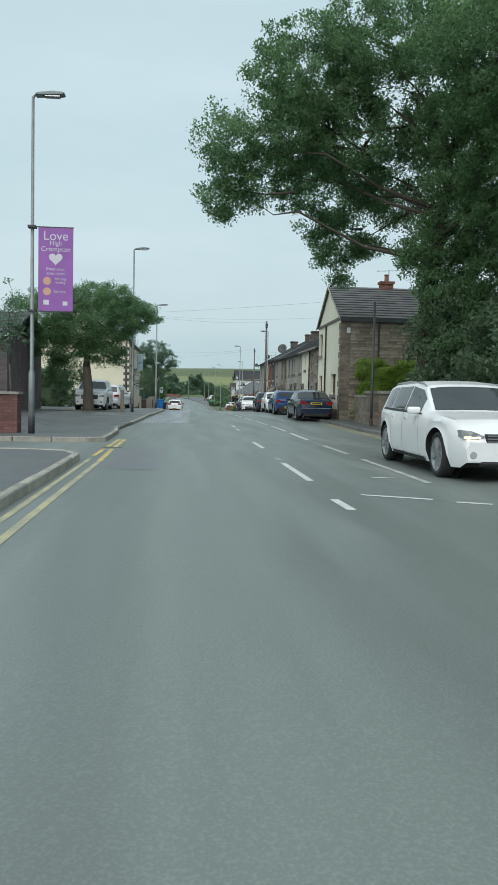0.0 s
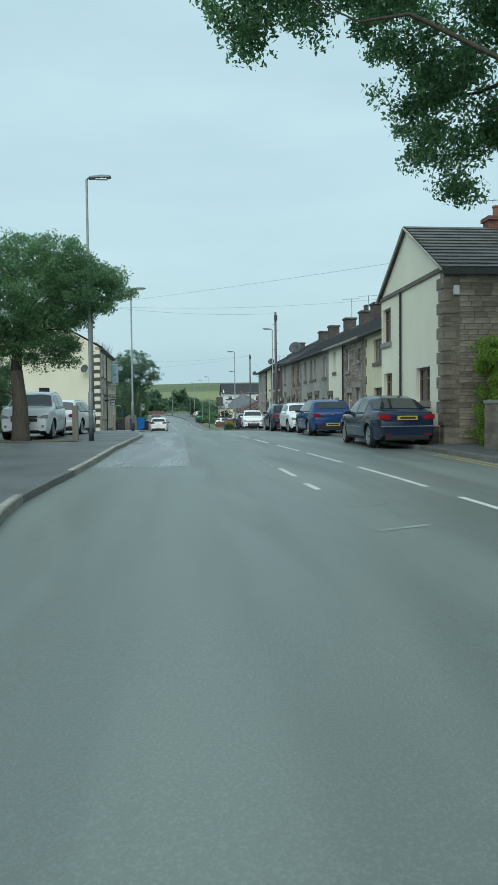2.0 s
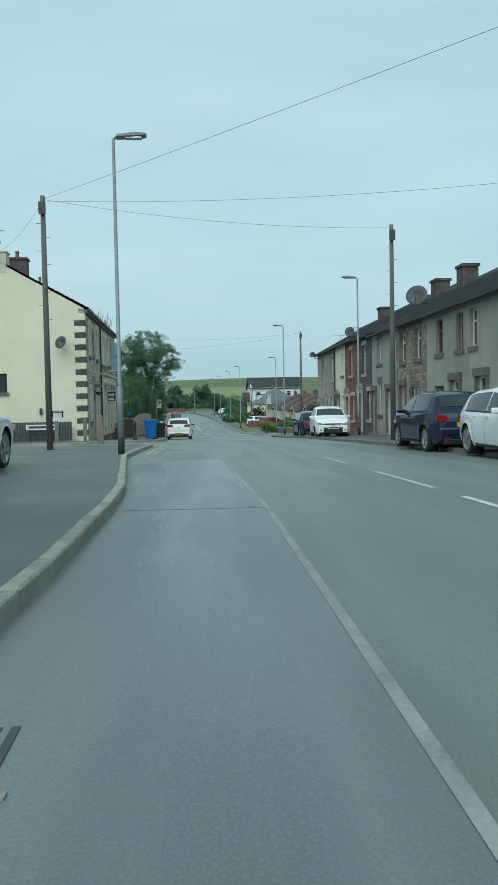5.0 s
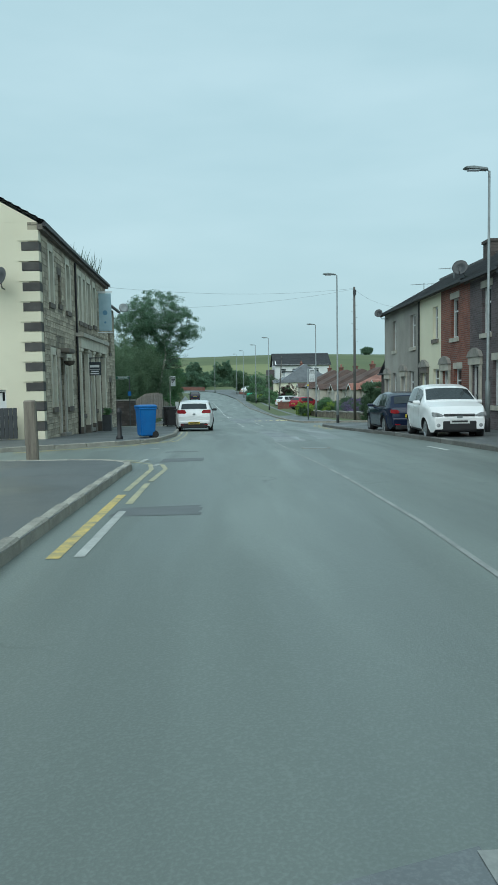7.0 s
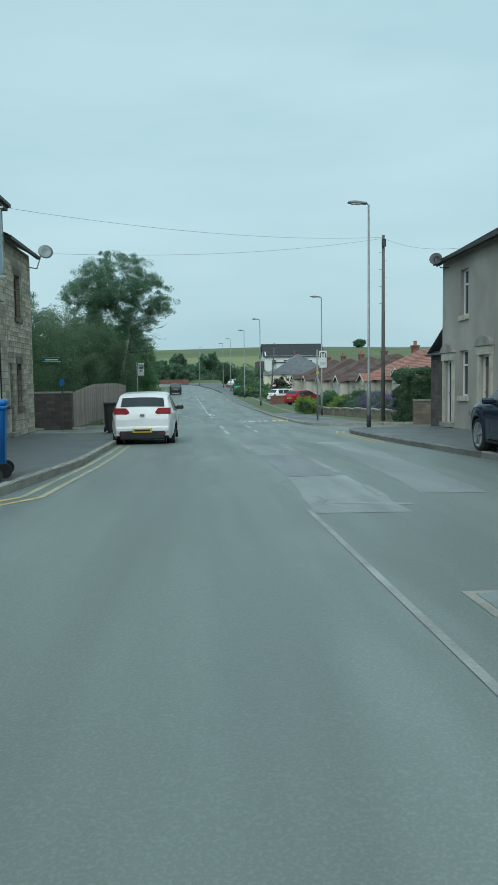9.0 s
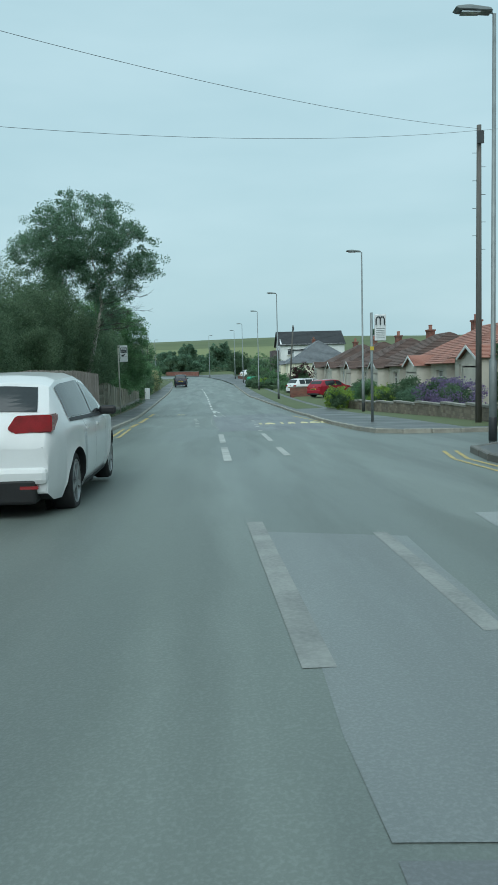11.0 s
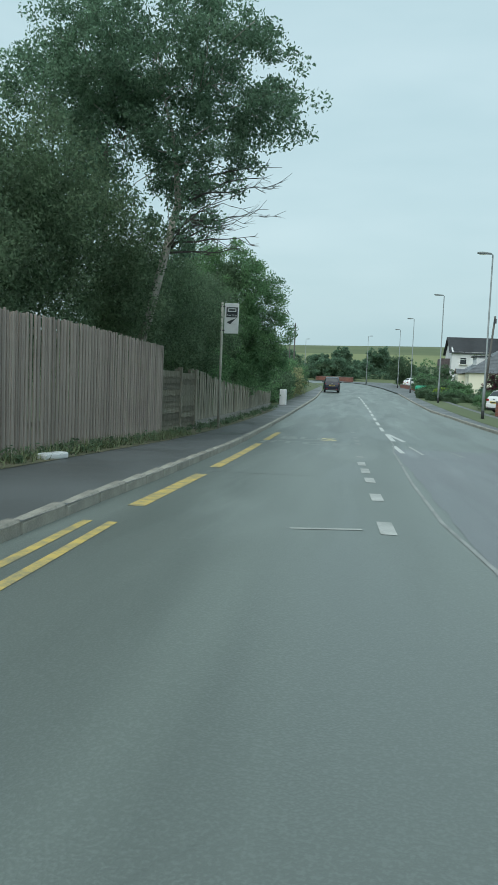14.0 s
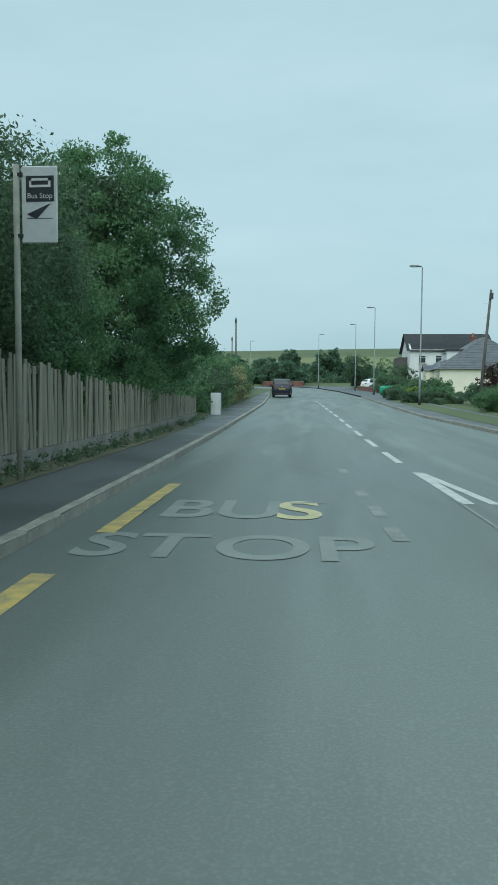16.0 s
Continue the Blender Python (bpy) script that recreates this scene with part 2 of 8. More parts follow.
FENCE_WOOD = material("weathered_fence_board", (0.38, 0.33, 0.29), (0.24, 0.205, 0.18), 0.9, 2, 30, 0.3, piece=0.22, stretch=(6, 6, 0.5))
FENCE_OLD = material("grey_green_fence_board", (0.33, 0.31, 0.25), (0.18, 0.175, 0.13), 0.9, 2, 30, 0.3, piece=0.25, stretch=(6, 6, 0.5))
POST_WOOD = material("old_timber_post", (0.24, 0.21, 0.17), (0.13, 0.115, 0.095), 0.9, 3, 30, 0.4, stretch=(5, 5, 0.5))
CONCRETE = material("stained_concrete", (0.3, 0.29, 0.26), (0.18, 0.175, 0.155), 0.9, 2, 50, 0.3)
BARK = material("bark", (0.1, 0.085, 0.065), (0.05, 0.043, 0.035), 0.95, 5, 40, 0.6, stretch=(3, 3, 0.5))
BARK_PALE = material("pale_bark", (0.36, 0.345, 0.3), (0.2, 0.19, 0.165), 0.9, 5, 40, 0.4, stretch=(3, 3, 0.5))
SIGN_WHITE = material("sign_white", (0.72, 0.74, 0.74), (0.6, 0.62, 0.62), 0.45, 3, 50, 0.02)
SIGN_DARK = material("sign_dark", (0.035, 0.045, 0.05), (0.025, 0.03, 0.035), 0.45, 3, 50, 0.02)
SIGN_BLUE = material("pale_blue_sign", (0.36, 0.5, 0.56), (0.3, 0.43, 0.5), 0.45, 3, 50, 0.02)
SIGN_GREEN = material("sign_green", (0.02, 0.11, 0.075), (0.015, 0.08, 0.055), 0.45, 3, 50, 0.02)
PURPLE = material("purple_banner_cloth", (0.3, 0.12, 0.4), (0.25, 0.1, 0.34), 0.7, 2, 80, 0.1)
BIN_BLUE = material("blue_bin_plastic", (0.012, 0.14, 0.42), (0.01, 0.1, 0.32), 0.45, 3, 60, 0.05)
RUBBER = material("tyre_rubber", (0.018, 0.018, 0.019), (0.03, 0.03, 0.03), 0.85, 8, 80, 0.1)
ALLOY = material("alloy_wheel", (0.42, 0.43, 0.44), (0.3, 0.31, 0.32), 0.35, 8, 80, 0.02, metal=0.8)
LAMP_RED = material("red_lamp_lens", (0.34, 0.012, 0.018), (0.2, 0.008, 0.01), 0.15, 8, 60, 0.02, coat=0.5)
LAMP_CLEAR = material("clear_lamp_lens", (0.62, 0.64, 0.65), (0.3, 0.32, 0.33), 0.12, 14, 60, 0.02, metal=0.5, coat=0.5)
LAMP_LIT = material("lit_running_light", (0.8, 0.75, 0.5), (0.8, 0.72, 0.45), 0.3, 8, 60, 0.0)
LAMP_LIT.node_tree.nodes["Principled BSDF"].inputs["Emission Color"].default_value = (1.0, 0.85, 0.45, 1)
LAMP_LIT.node_tree.nodes["Principled BSDF"].inputs["Emission Strength"].default_value = 1.6
PLATE_Y = material("yellow_number_plate", (0.6, 0.45, 0.05), (0.5, 0.38, 0.05), 0.4, 8, 60, 0.0)
PLATE_W = material("white_number_plate", (0.65, 0.66, 0.64), (0.55, 0.56, 0.55), 0.4, 8, 60, 0.0)


def car_paint(name, c):
    return material(name, c, tuple(v * 0.88 for v in c), 0.14, 1.5, 200, 0.0, coat=0.0, spec=0.4)


CAR_WHITE = car_paint("white_car_paint", (0.8, 0.81, 0.81))
CAR_SILVER = car_paint("silver_car_paint", (0.74, 0.76, 0.78))
CAR_BLUE = car_paint("blue_car_paint", (0.012, 0.045, 0.15))
CAR_NAVY = car_paint("navy_car_paint", (0.011, 0.018, 0.042))
CAR_SLATE = car_paint("slate_blue_car_paint", (0.017, 0.03, 0.058))
CAR_BLACK = car_paint("blue_black_car_paint", (0.009, 0.013, 0.026))
CAR_RED = car_paint("red_car_paint", (0.3, 0.02, 0.035))


def leaf_material(name, a, b):
    m = material(name, a, b, 0.6, 0.7, 8, 0.0, island=0.4, spec=0.3)
    n, l = m.node_tree.nodes, m.node_tree.links
    b = n["Principled BSDF"]
    thin = n.new("ShaderNodeBsdfTranslucent")
    l.new(b.inputs["Base Color"].links[0].from_socket, thin.inputs["Color"])
    mix = n.new("ShaderNodeMixShader")
    mix.inputs["Fac"].default_value = 0.6
    l.new(b.outputs[0], mix.inputs[1])
    l.new(thin.outputs[0], mix.inputs[2])
    l.new(mix.outputs[0], n["Material Output"].inputs["Surface"])
    return m


LEAF = leaf_material("ash_leaves", (0.185, 0.315, 0.15), (0.105, 0.2, 0.1))
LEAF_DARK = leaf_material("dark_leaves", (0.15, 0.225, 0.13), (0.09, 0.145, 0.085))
LEAF_OLIVE = leaf_material("olive_leaves", (0.18, 0.255, 0.15), (0.105, 0.165, 0.1))
LEAF_GREY = leaf_material("grey_green_leaves", (0.18, 0.285, 0.185), (0.11, 0.185, 0.12))
LEAF_LIGHT = leaf_material("light_green_leaves", (0.3, 0.42, 0.09), (0.2, 0.3, 0.06))
LEAF_BLOOM = leaf_material("creamy_blossom", (0.4, 0.4, 0.22), (0.25, 0.28, 0.14))
LEAF_LAVENDER = leaf_material("lavender_bloom", (0.27, 0.2, 0.36), (0.16, 0.14, 0.22))
LEAF_PURPLE = leaf_material("purple_leaves", (0.1, 0.04, 0.05), (0.06, 0.028, 0.035))


# ---- mesh helpers ----
def part(name, bm, mat, parent=None, label="", smooth=False):
    """Links a bmesh as one mesh object under a thing or a part."""
    me = bpy.data.meshes.new(name)
    bmesh.ops.recalc_face_normals(bm, faces=bm.faces)
    bm.to_mesh(me)
    bm.free()
    for f in me.polygons:
        f.use_smooth = smooth
    me.materials.append(mat)
    ob = new(name, me)
    if parent is not None:
        ob.parent = parent
    return tagged(ob, label)


def thing(name, at, label, category, group="", kind="", turn=0.0):
    ob = new(name)
    ob.matrix_world = pose(*at, 0, 0, turn)
    ob.empty_display_size = 0.2
    return tagged(ob, label, category, group, kind)


def box(bm, x0, x1, y0, y1, z0, z1, m=None):
    v = [bm.verts.new(c) for c in ((x0, y0, z0), (x1, y0, z0), (x1, y1, z0), (x0, y1, z0), (x0, y0, z1), (x1, y0, z1), (x1, y1, z1), (x0, y1, z1))]
    if m is not None:
        for q in v:
            q.co = m @ q.co
    for i in ((3, 2, 1, 0), (4, 5, 6, 7), (0, 1, 5, 4), (1, 2, 6, 5), (2, 3, 7, 6), (3, 0, 4, 7)):
        bm.faces.new([v[k] for k in i])
    return v


def boxes(*bs, m=None):
    bm = bmesh.new()
    for b in bs:
        box(bm, *b, m=m)
    return bm


def soft_box(x0, x1, y0, y1, z0, z1, r=0.03, n=2):
    bm = boxes((x0, x1, y0, y1, z0, z1))
    bmesh.ops.bevel(bm, geom=list(bm.edges), offset=r, segments=n, affect="EDGES", profile=0.5)
    return bm


def tube(bm, pts, radii, sides=8):
    """A tapered tube along points."""
    rings = []
    pts = [Vector(p) for p in pts]
    for i, p in enumerate(pts):
        d = (pts[min(i + 1, len(pts) - 1)] - pts[max(i - 1, 0)]).normalized()
        a = d.orthogonal().normalized() if abs(d.z) < 0.98 else Vector((1, 0, 0))
        a = (a - d * a.dot(d)).normalized()
        b = d.cross(a)
        rings.append([bm.verts.new(p + radii[i] * (math.cos(t) * a + math.sin(t) * b)) for t in (2 * math.pi * k / sides for k in range(sides))])
    for r0, r1 in zip(rings, rings[1:]):
        for k in range(sides):
            bm.faces.new((r0[k], r0[(k + 1) % sides], r1[(k + 1) % sides], r1[k]))
    bm.faces.new(rings[0][::-1])
    bm.faces.new(rings[-1])


def prism(bm, poly, m, depth):
    """A polygon of (u, v) points, extruded by depth; m takes (u, w, v) to the thing."""
    a = [bm.verts.new(m @ Vector((u, 0, v))) for u, v in poly]
    b = [bm.verts.new(m @ Vector((u, depth, v))) for u, v in poly]
    bm.faces.new(a)
    bm.faces.new(b[::-1])
    for i in range(len(poly)):
        j = (i + 1) % len(poly)
        bm.faces.new((a[i], b[i], b[j], a[j]))


def lathe(bm, prof, sides=20, m=None):
    """A profile of (radius, height) turned about z."""
    rings = []
    for r, z in prof:
        ring = [bm.verts.new((r * math.cos(t), r * math.sin(t), z)) for t in (2 * math.pi * k / sides for k in range(sides))]
        rings.append(ring)
    for r0, r1 in zip(rings, rings[1:]):
        for k in range(sides):
            bm.faces.new((r0[k], r0[(k + 1) % sides], r1[(k + 1) % sides], r1[k]))
    bm.faces.new(rings[0][::-1])
    bm.faces.new(rings[-1])
    if m is not None:
        for ring in rings:
            for v in ring:
                v.co = m @ v.co


def sheet(name, verts, faces, mat, parent=None, label=""):
    me = bpy.data.meshes.new(name)
    me.from_pydata(verts, [], faces)
    me.update()
    me.materials.append(mat)
    ob = new(name, me)
    if parent is not None:
        ob.parent = parent
    return tagged(ob, label)


# ---- ground, carriageway, pavements ----
LEFT = [
    [(-40, -1.7), (4, -1.72), (10.5, -1.79), (13.2, -1.85), (14.0, -2.15), (14.3, -2.9), (14.4, -14)],
    [(18.1, -14), (18.2, -3.2), (18.3, -2.4), (18.7, -2.02), (20, -2.03), (22.8, -2.09), (24, -2.22), (25.2, -2.27), (27, -2.22), (29, -2.12), (31.3, -2.06), (35, -1.99), (36.7, -1.98), (38.5, -1.86), (40.5, -1.8), (43, -1.68), (46, -1.64), (48, -1.68), (52, -2.02), (56, -2.36), (60, -2.35), (65.5, -2.33), (66.3, -2.3), (66.8, -2.4), (67.2, -2.62), (67.5, -2.95), (67.65, -3.6), (67.75, -5.5), (67.9, -14)],
    [(70.6, -14), (72.1, -6.1), (73.2, -5.0), (74.5, -3.6), (75.3, -3.0), (76.3, -2.57), (79, -2.4), (81, -2.3), (86.8, -2.5), (94, -2.75), (95, -3.2), (95.4, -5), (95.5, -14)],
    [(100.6, -14), (100.9, -3.4), (101.8, -2.75), (103.5, -2.85), (109.3, -3.05), (112, -3.12), (125, -3.72), (133, -3.98), (146, -4.3), (166, -4.62), (187, -5.4), (210, -6.8), (235, -10), (250, -14), (265, -22), (282, -36)],
]
RIGHT = [
    [(-40, 5.9), (15, 6.05), (33, 6.02), (44, 5.6), (56, 5.2), (69, 4.95), (81, 4.65), (93, 4.65), (94.6, 4.9), (95.3, 5.6), (95.5, 7), (95.6, 20)],
    [(100.2, 20), (100.4, 6.6), (100.7, 5.2), (101.3, 4.6), (103, 4.4), (107, 4.3), (110, 4.32), (117, 4.6), (124, 4.6), (130, 4.5), (139, 4.1), (144, 3.9), (151, 3.4), (167, 3.1), (187, 2.8), (212, 1.5), (240, -1.0), (252, -4), (266, -11), (282, -23)],
]


def edge(segments, y, far):
    """The kerb's x at y, or far inside a side road's mouth."""
    for s in segments:
        if s[0][0] <= y <= s[-1][0]:
            return float(np.interp(y, [p[0] for p in s], [p[1] for p in s]))
    return far


def hill(x, y):
    s = min(1.0, max(0.0, (y - 262) / 158))
    back = min(1.0, max(0.0, (y - 425) / 300))
    s = s * s * (3 - 2 * s)
    return s * (14.0 + 0.9 * math.sin(x * 0.011 + 1) + 0.4 * math.sin(x * 0.043)) - 4.0 * back


def ground_height(x, y):
    low = (-13.5 < x < 19.5 and y < 101) or (-5.3 < x < 6.9 and y >= 101 and y < 262) or (y >= 240 and y < 285 and -40 < x < 6)
    return gz(y) + hill(x, y) + (-0.1 if low else 0.05)


gx = [-3000, -1200, -500, -250, -140, -90, -60, -45, -36, -30, -25, -21, -18, -16, -15, -14, -13, -12, -10, -8, -6.5, -5.6, -5, -4, 0, 4, 6, 6.8, 7.2, 8, 9, 10, 12, 14, 16, 18, 19, 20, 22, 25, 30, 36, 45, 60, 90, 140, 250, 500, 1200, 3000]
gy = [-1500, -400, -150, -80, -40, -20] + list(range(-10, 340, 5)) + [101.01, 350, 380, 420, 480, 560, 640, 800, 1200, 2000, 4000]
gy = sorted(gy)
gv = [(x, y, ground_height(x, y)) for y in gy for x in gx]
nx = len(gx)
gf = [(j * nx + i, j * nx + i + 1, (j + 1) * nx + i + 1, (j + 1) * nx + i) for j in range(len(gy) - 1) for i in range(nx - 1)]
ground = tagged(sheet("ground", gv, gf, GRASS), "green grassy ground and rising field behind the street", "ground", kind="structure")


def breaks(*lists):
    """Sorted y values at which a strip is cut, with pairs either side of every mouth."""
    ys = set()
    for segs in lists:
        for s in segs:
            ys.update(p[0] for p in s)
            ys.add(s[0][0] - 0.01)
            ys.add(s[-1][0] + 0.01)
    ys.update(float(v) for v in range(-40, 282, 3))
    return sorted(y for y in ys if -40 <= y <= 282)


def strip(rows, lift):
    v, f = [], []
    for y, a, b in rows:
        v += [(a, y, gz(y) + lift), ((a + b) / 2, y, gz(y) + lift + 0.0), (b, y, gz(y) + lift)]
    for i in range(len(rows) - 1):
        k = 3 * i
        f += [(k, k + 1, k + 4, k + 3), (k + 1, k + 2, k + 5, k + 4)]
    return v, f


road_rows = [(y, edge(LEFT, y, -40), edge(RIGHT, y, 40)) for y in breaks(LEFT, RIGHT)]
road = tagged(sheet("road", *strip(road_rows, 0.0), ASPHALT), "worn damp grey asphalt carriageway with faded markings", "road", kind="structure")


def pavement(seg, far, name):
    ys = sorted(set([p[0] for p in seg] + [float(v) for v in range(-40, 282, 3) if seg[0][0] < v < seg[-1][0]]))
    rows = []
    for y in ys:
        e = edge([seg], y, 0)
        o = far(y)
        rows.append((y, o, e) if o < e else (y, e, o))
    v, f = strip(rows, PAVE)
    n = len(rows)
    ym = ys[len(ys) // 2]
    out = 0 if far(ym) < edge([seg], ym, 0) else 2
    for run in ([3 * i + out for i in range(n)], [0, 1, 2], [3 * n - 3, 3 * n - 2, 3 * n - 1]):
        nudge = 0.0 if len(run) > 3 else 0.03 if run[0] == 0 else -0.03
        k = len(v)
        v += [(v[i][0], v[i][1] + nudge, v[i][2] - d) for i in run for d in (0.001, 0.35)]
        f += [(k + 2 * i, k + 2 * i + 1, k + 2 * i + 3, k + 2 * i + 2) for i in range(len(run) - 1)]
    return tagged(sheet(name, v, f, TARMAC), "dark damp tarmac pavement beside the kerb", "pavement", kind="structure")


for s in LEFT[:3]:
    pavement(s, lambda y: -14.0, "pavement")
pavement(LEFT[3], lambda y: min(-5.45 - 0.4 * max(0, (y - 120)) / 25, edge([LEFT[3]], y, 0) - 0.1) if y > 101 else -14.0, "pavement")
pavement(RIGHT[0], lambda y: 20.0, "pavement")
pavement(RIGHT[1], lambda y: max(edge([RIGHT[1]], y, 0) + 0.1, 7.0 - max(0, y - 130) * 0.02) if y > 101 else 20.0, "pavement")

# the verge strips
verge = tagged(sheet("verge", [(-9.5, 40.2, gz(40) + 0.115), (-3.4, 40.2, gz(40) + 0.115), (-3.4, 41.6, gz(41) + 0.115), (-9.5, 42.2, gz(42) + 0.115)], [(0, 1, 2, 3)], VERGE), "dry grass verge strip by the parked cars", "verge", kind="structure")
vr = [(y, -5.5 - 0.4 * max(0, y - 120) / 25, -4.85 - 0.4 * max(0, y - 118) / 25) for y in range(104, 146, 3)]
tagged(sheet("verge", *strip(vr, PAVE + 0.008), VERGE), "weedy grass strip at the foot of the fence", "verge", kind="structure")
vr = [(y, 5.4 - 0.02 * (y - 108), 7.0 - 0.02 * (y - 108)) for y in range(126, 176, 3)]
HAY = material("pale_hayfield", (0.2, 0.225, 0.1), (0.14, 0.17, 0.075), 0.95, 0.05, 3, 0.3, spots=0.9)
fx, fy = range(-60, 41, 10), range(322, 353, 5)
fv = [(x, y, gz(y) + hill(x, y) + 0.15) for y in fy for x in fx]
nf = len(fx)
tagged(sheet("field", fv, [(j * nf + i, j * nf + i + 1, (j + 1) * nf + i + 1, (j + 1) * nf + i) for j in range(len(fy) - 1) for i in range(nf - 1)], HAY), "pale green hayfield on the far hillside", "field", kind="structure")
tagged(sheet("verge", *strip(vr, PAVE + 0.008), GRASS), "short green grass verge before the bungalows", "verge", kind="structure")

# kerbs, stone by stone
kerb_bm = soft_box(-0.5, 0.5, -0.13, 0.0, -0.25, 0.012, 0.02, 1)
kerb_me = bpy.data.meshes.new("kerbstone")
kerb_bm.to_mesh(kerb_me)
kerb_bm.free()
kerb_me.materials.append(KERB)
kerb_dark = kerb_me.copy()
kerb_dark.materials.clear()
kerb_dark.materials.append(material("dark_damp_kerb", (0.17, 0.165, 0.15), (0.09, 0.09, 0.083), 0.6, 3, 60, 0.2, piece=0.2))


def kerb(seg, side, name, mesh=None):
    """Kerbstones along a pavement's edge; side +1 when the pavement lies on the left."""
    root = tagged(new(name), "pale worn concrete kerb along the carriageway", "kerb", kind="structure")
    pts = [Vector((x, y, gz(y) + PAVE)) for y, x in seg if -8 < y < 200 and abs(x) < 21]
    for a, b in zip(pts, pts[1:]):
        n = max(1, round((b - a).length / 0.92))
        for i in range(n):
            p, q = a.lerp(b, i / n), a.lerp(b, (i + 1) / n)
            for e in (p, q):
                e.z = gz(e.y) + PAVE
            d = q - p
            ob = new("kerbstone", mesh or kerb_me)
            ob.parent = root
            ang = math.atan2(d.y, d.x)
            if side < 0:
                ang += math.pi
            jog = random.uniform(-0.003, 0.003)
            if p.x < 0 and 24.6 < p.y < 28.4:
                ob.data = kerb_dark
                jog -= 0.02
            ob.matrix_basis = Matrix.Translation((p + q) / 2 + Vector((0, 0, jog))) @ Euler((0, 0, ang + random.uniform(-0.008, 0.008))).to_matrix().to_4x4() @ Matrix.Diagonal((d.length * 0.988, 1, 1, 1))


for s in LEFT:
    kerb(s, -1, "kerb")
for s in RIGHT:
    kerb(s, 1, "kerb", kerb_dark if s is RIGHT[0] else None)


# ---- road markings ----
FADED = material("faded_road_paint", (0.34, 0.35, 0.33), (0.14, 0.15, 0.145), 0.55, 2.5, 40, 0.05, spots=0.9)
def stripe(pts, w, mat, name="line_marking", lift=0.004):
    """A painted line along (x, y) points."""
    v = []
    pts = [Vector(p) for p in pts]
    fine = []
    for a, b in zip(pts, pts[1:]):
        n = max(1, int((b - a).length / 2))
        fine += [a.lerp(b, i / n) for i in range(n)]
    fine.append(pts[-1])
    for i, p in enumerate(fine):
        d = (fine[min(i + 1, len(fine) - 1)] - fine[max(0, i - 1)]).normalized()
        s = Vector((-d.y, d.x)) * w / 2
        for q in (p + s, p - s):
            v.append((q.x, q.y, gz(q.y) + lift))
    f = [(2 * i, 2 * i + 1, 2 * i + 3, 2 * i + 2) for i in range(len(fine) - 1)]
    return sheet(name, v, f, mat, road)


def centre(y):
    return float(np.interp(y, [84, 95, 102, 125, 150, 168, 200], [0.86, 0.62, 0.57, 0.3, -0.3, -0.95, -2.6]))


def lane_line(y):
    """The line that parts the two lanes before the pub."""
    return float(np.interp(y, [10, 20, 27, 31, 34, 38, 42, 46, 50, 56], [3.25, 3.24, 3.23, 3.07, 2.91, 2.68, 2.41, 2.23, 2.11, 2.0]))


WORN_WHITE = material("worn_road_paint", (0.5, 0.51, 0.48), (0.24, 0.25, 0.235), 0.55, 2.5, 40, 0.05, spots=0.9)
for y0, y1, mt in ((7.6, 8.4, PAINT), (10.3, 13.2, PAINT), (13.9, 14.3, WORN_WHITE), (17.2, 19.6, PAINT), (26.0, 26.9, PAINT), (28.1, 29.8, PAINT)):
    stripe([(1.63, y0), (1.6, y1)], 0.1, mt)
stripe([(1.53, 30.2), (1.56, 36.8)], 0.06, FADED)
for y0, y1, mt in ((10.2, 14.3, WORN_WHITE), (15.7, 18.6, WORN_WHITE), (21.1, 24.8, PAINT), (26.1, 29.8, PAINT), (31.0, 34.3, PAINT), (35.2, 38.2, PAINT), (39.4, 42.1, PAINT), (43.6, 46.5, PAINT), (47.5, 50.3, WORN_WHITE), (52.6, 54.6, WORN_WHITE)):
    stripe([(lane_line(y0), y0), (lane_line((y0 + y1) / 2), (y0 + y1) / 2), (lane_line(y1), y1)], 0.1, mt)
stripe([(1.5, 22.3), (2.1, 22.6)], 0.09, FADED)
stripe([(0.82, 57.3), (0.93, 60), (0.98, 64), (0.94, 67), (0.84, 70), (0.77, 75)], 0.05, FADED, "joint_line")
stripe([(4.18, 69.8), (4.15, 71.3)], 0.1, PAINT)
stripe([(1.05, 75.45), (1.87, 75.25)], 0.1, FADED)
for a, b in (((-3.02, 76.2), (-2.84, 76.45)), ((-2.98, 75.1), (-2.9, 75.4)), ((-2.95, 73.9), (-2.75, 73.97)), ((-2.52, 72.5), (-2.3, 72.58)), ((-2.32, 68.05), (-2.28, 68.8)), ((-2.0, 67.1), (-1.92, 67.5))):
    stripe([a, b], 0.1, WORN_WHITE)
for y0, y1 in ((75.9, 77.0), (78.6, 82.0), (84.6, 87.2)):
    stripe([(1.71, y0), (1.73, y1)], 0.11, FADED)
for y0, y1, mt in ((84.2, 87.9, FADED), (94.2, 97.5, WORN_WHITE), (99.1, 102.7, WORN_WHITE)):
    stripe([(centre(y0), y0), (centre(y1), y1)], 0.14, mt)
for y0, y1, mt in ((95.0, 97.1, WORN_WHITE), (99.2, 102.6, WORN_WHITE), (104.0, 104.6, WORN_WHITE), (106.8, 107.5, WORN_WHITE), (108.6, 109.2, WORN_WHITE), (111.1, 111.7, WORN_WHITE), (112.9, 113.5, WORN_WHITE), (114.8, 115.3, FADED)):
    stripe([(1.72 + max(0, y0 - 103) * 0.022, y0), (1.72 + max(0, y1 - 103) * 0.022, y1)], 0.12, mt)
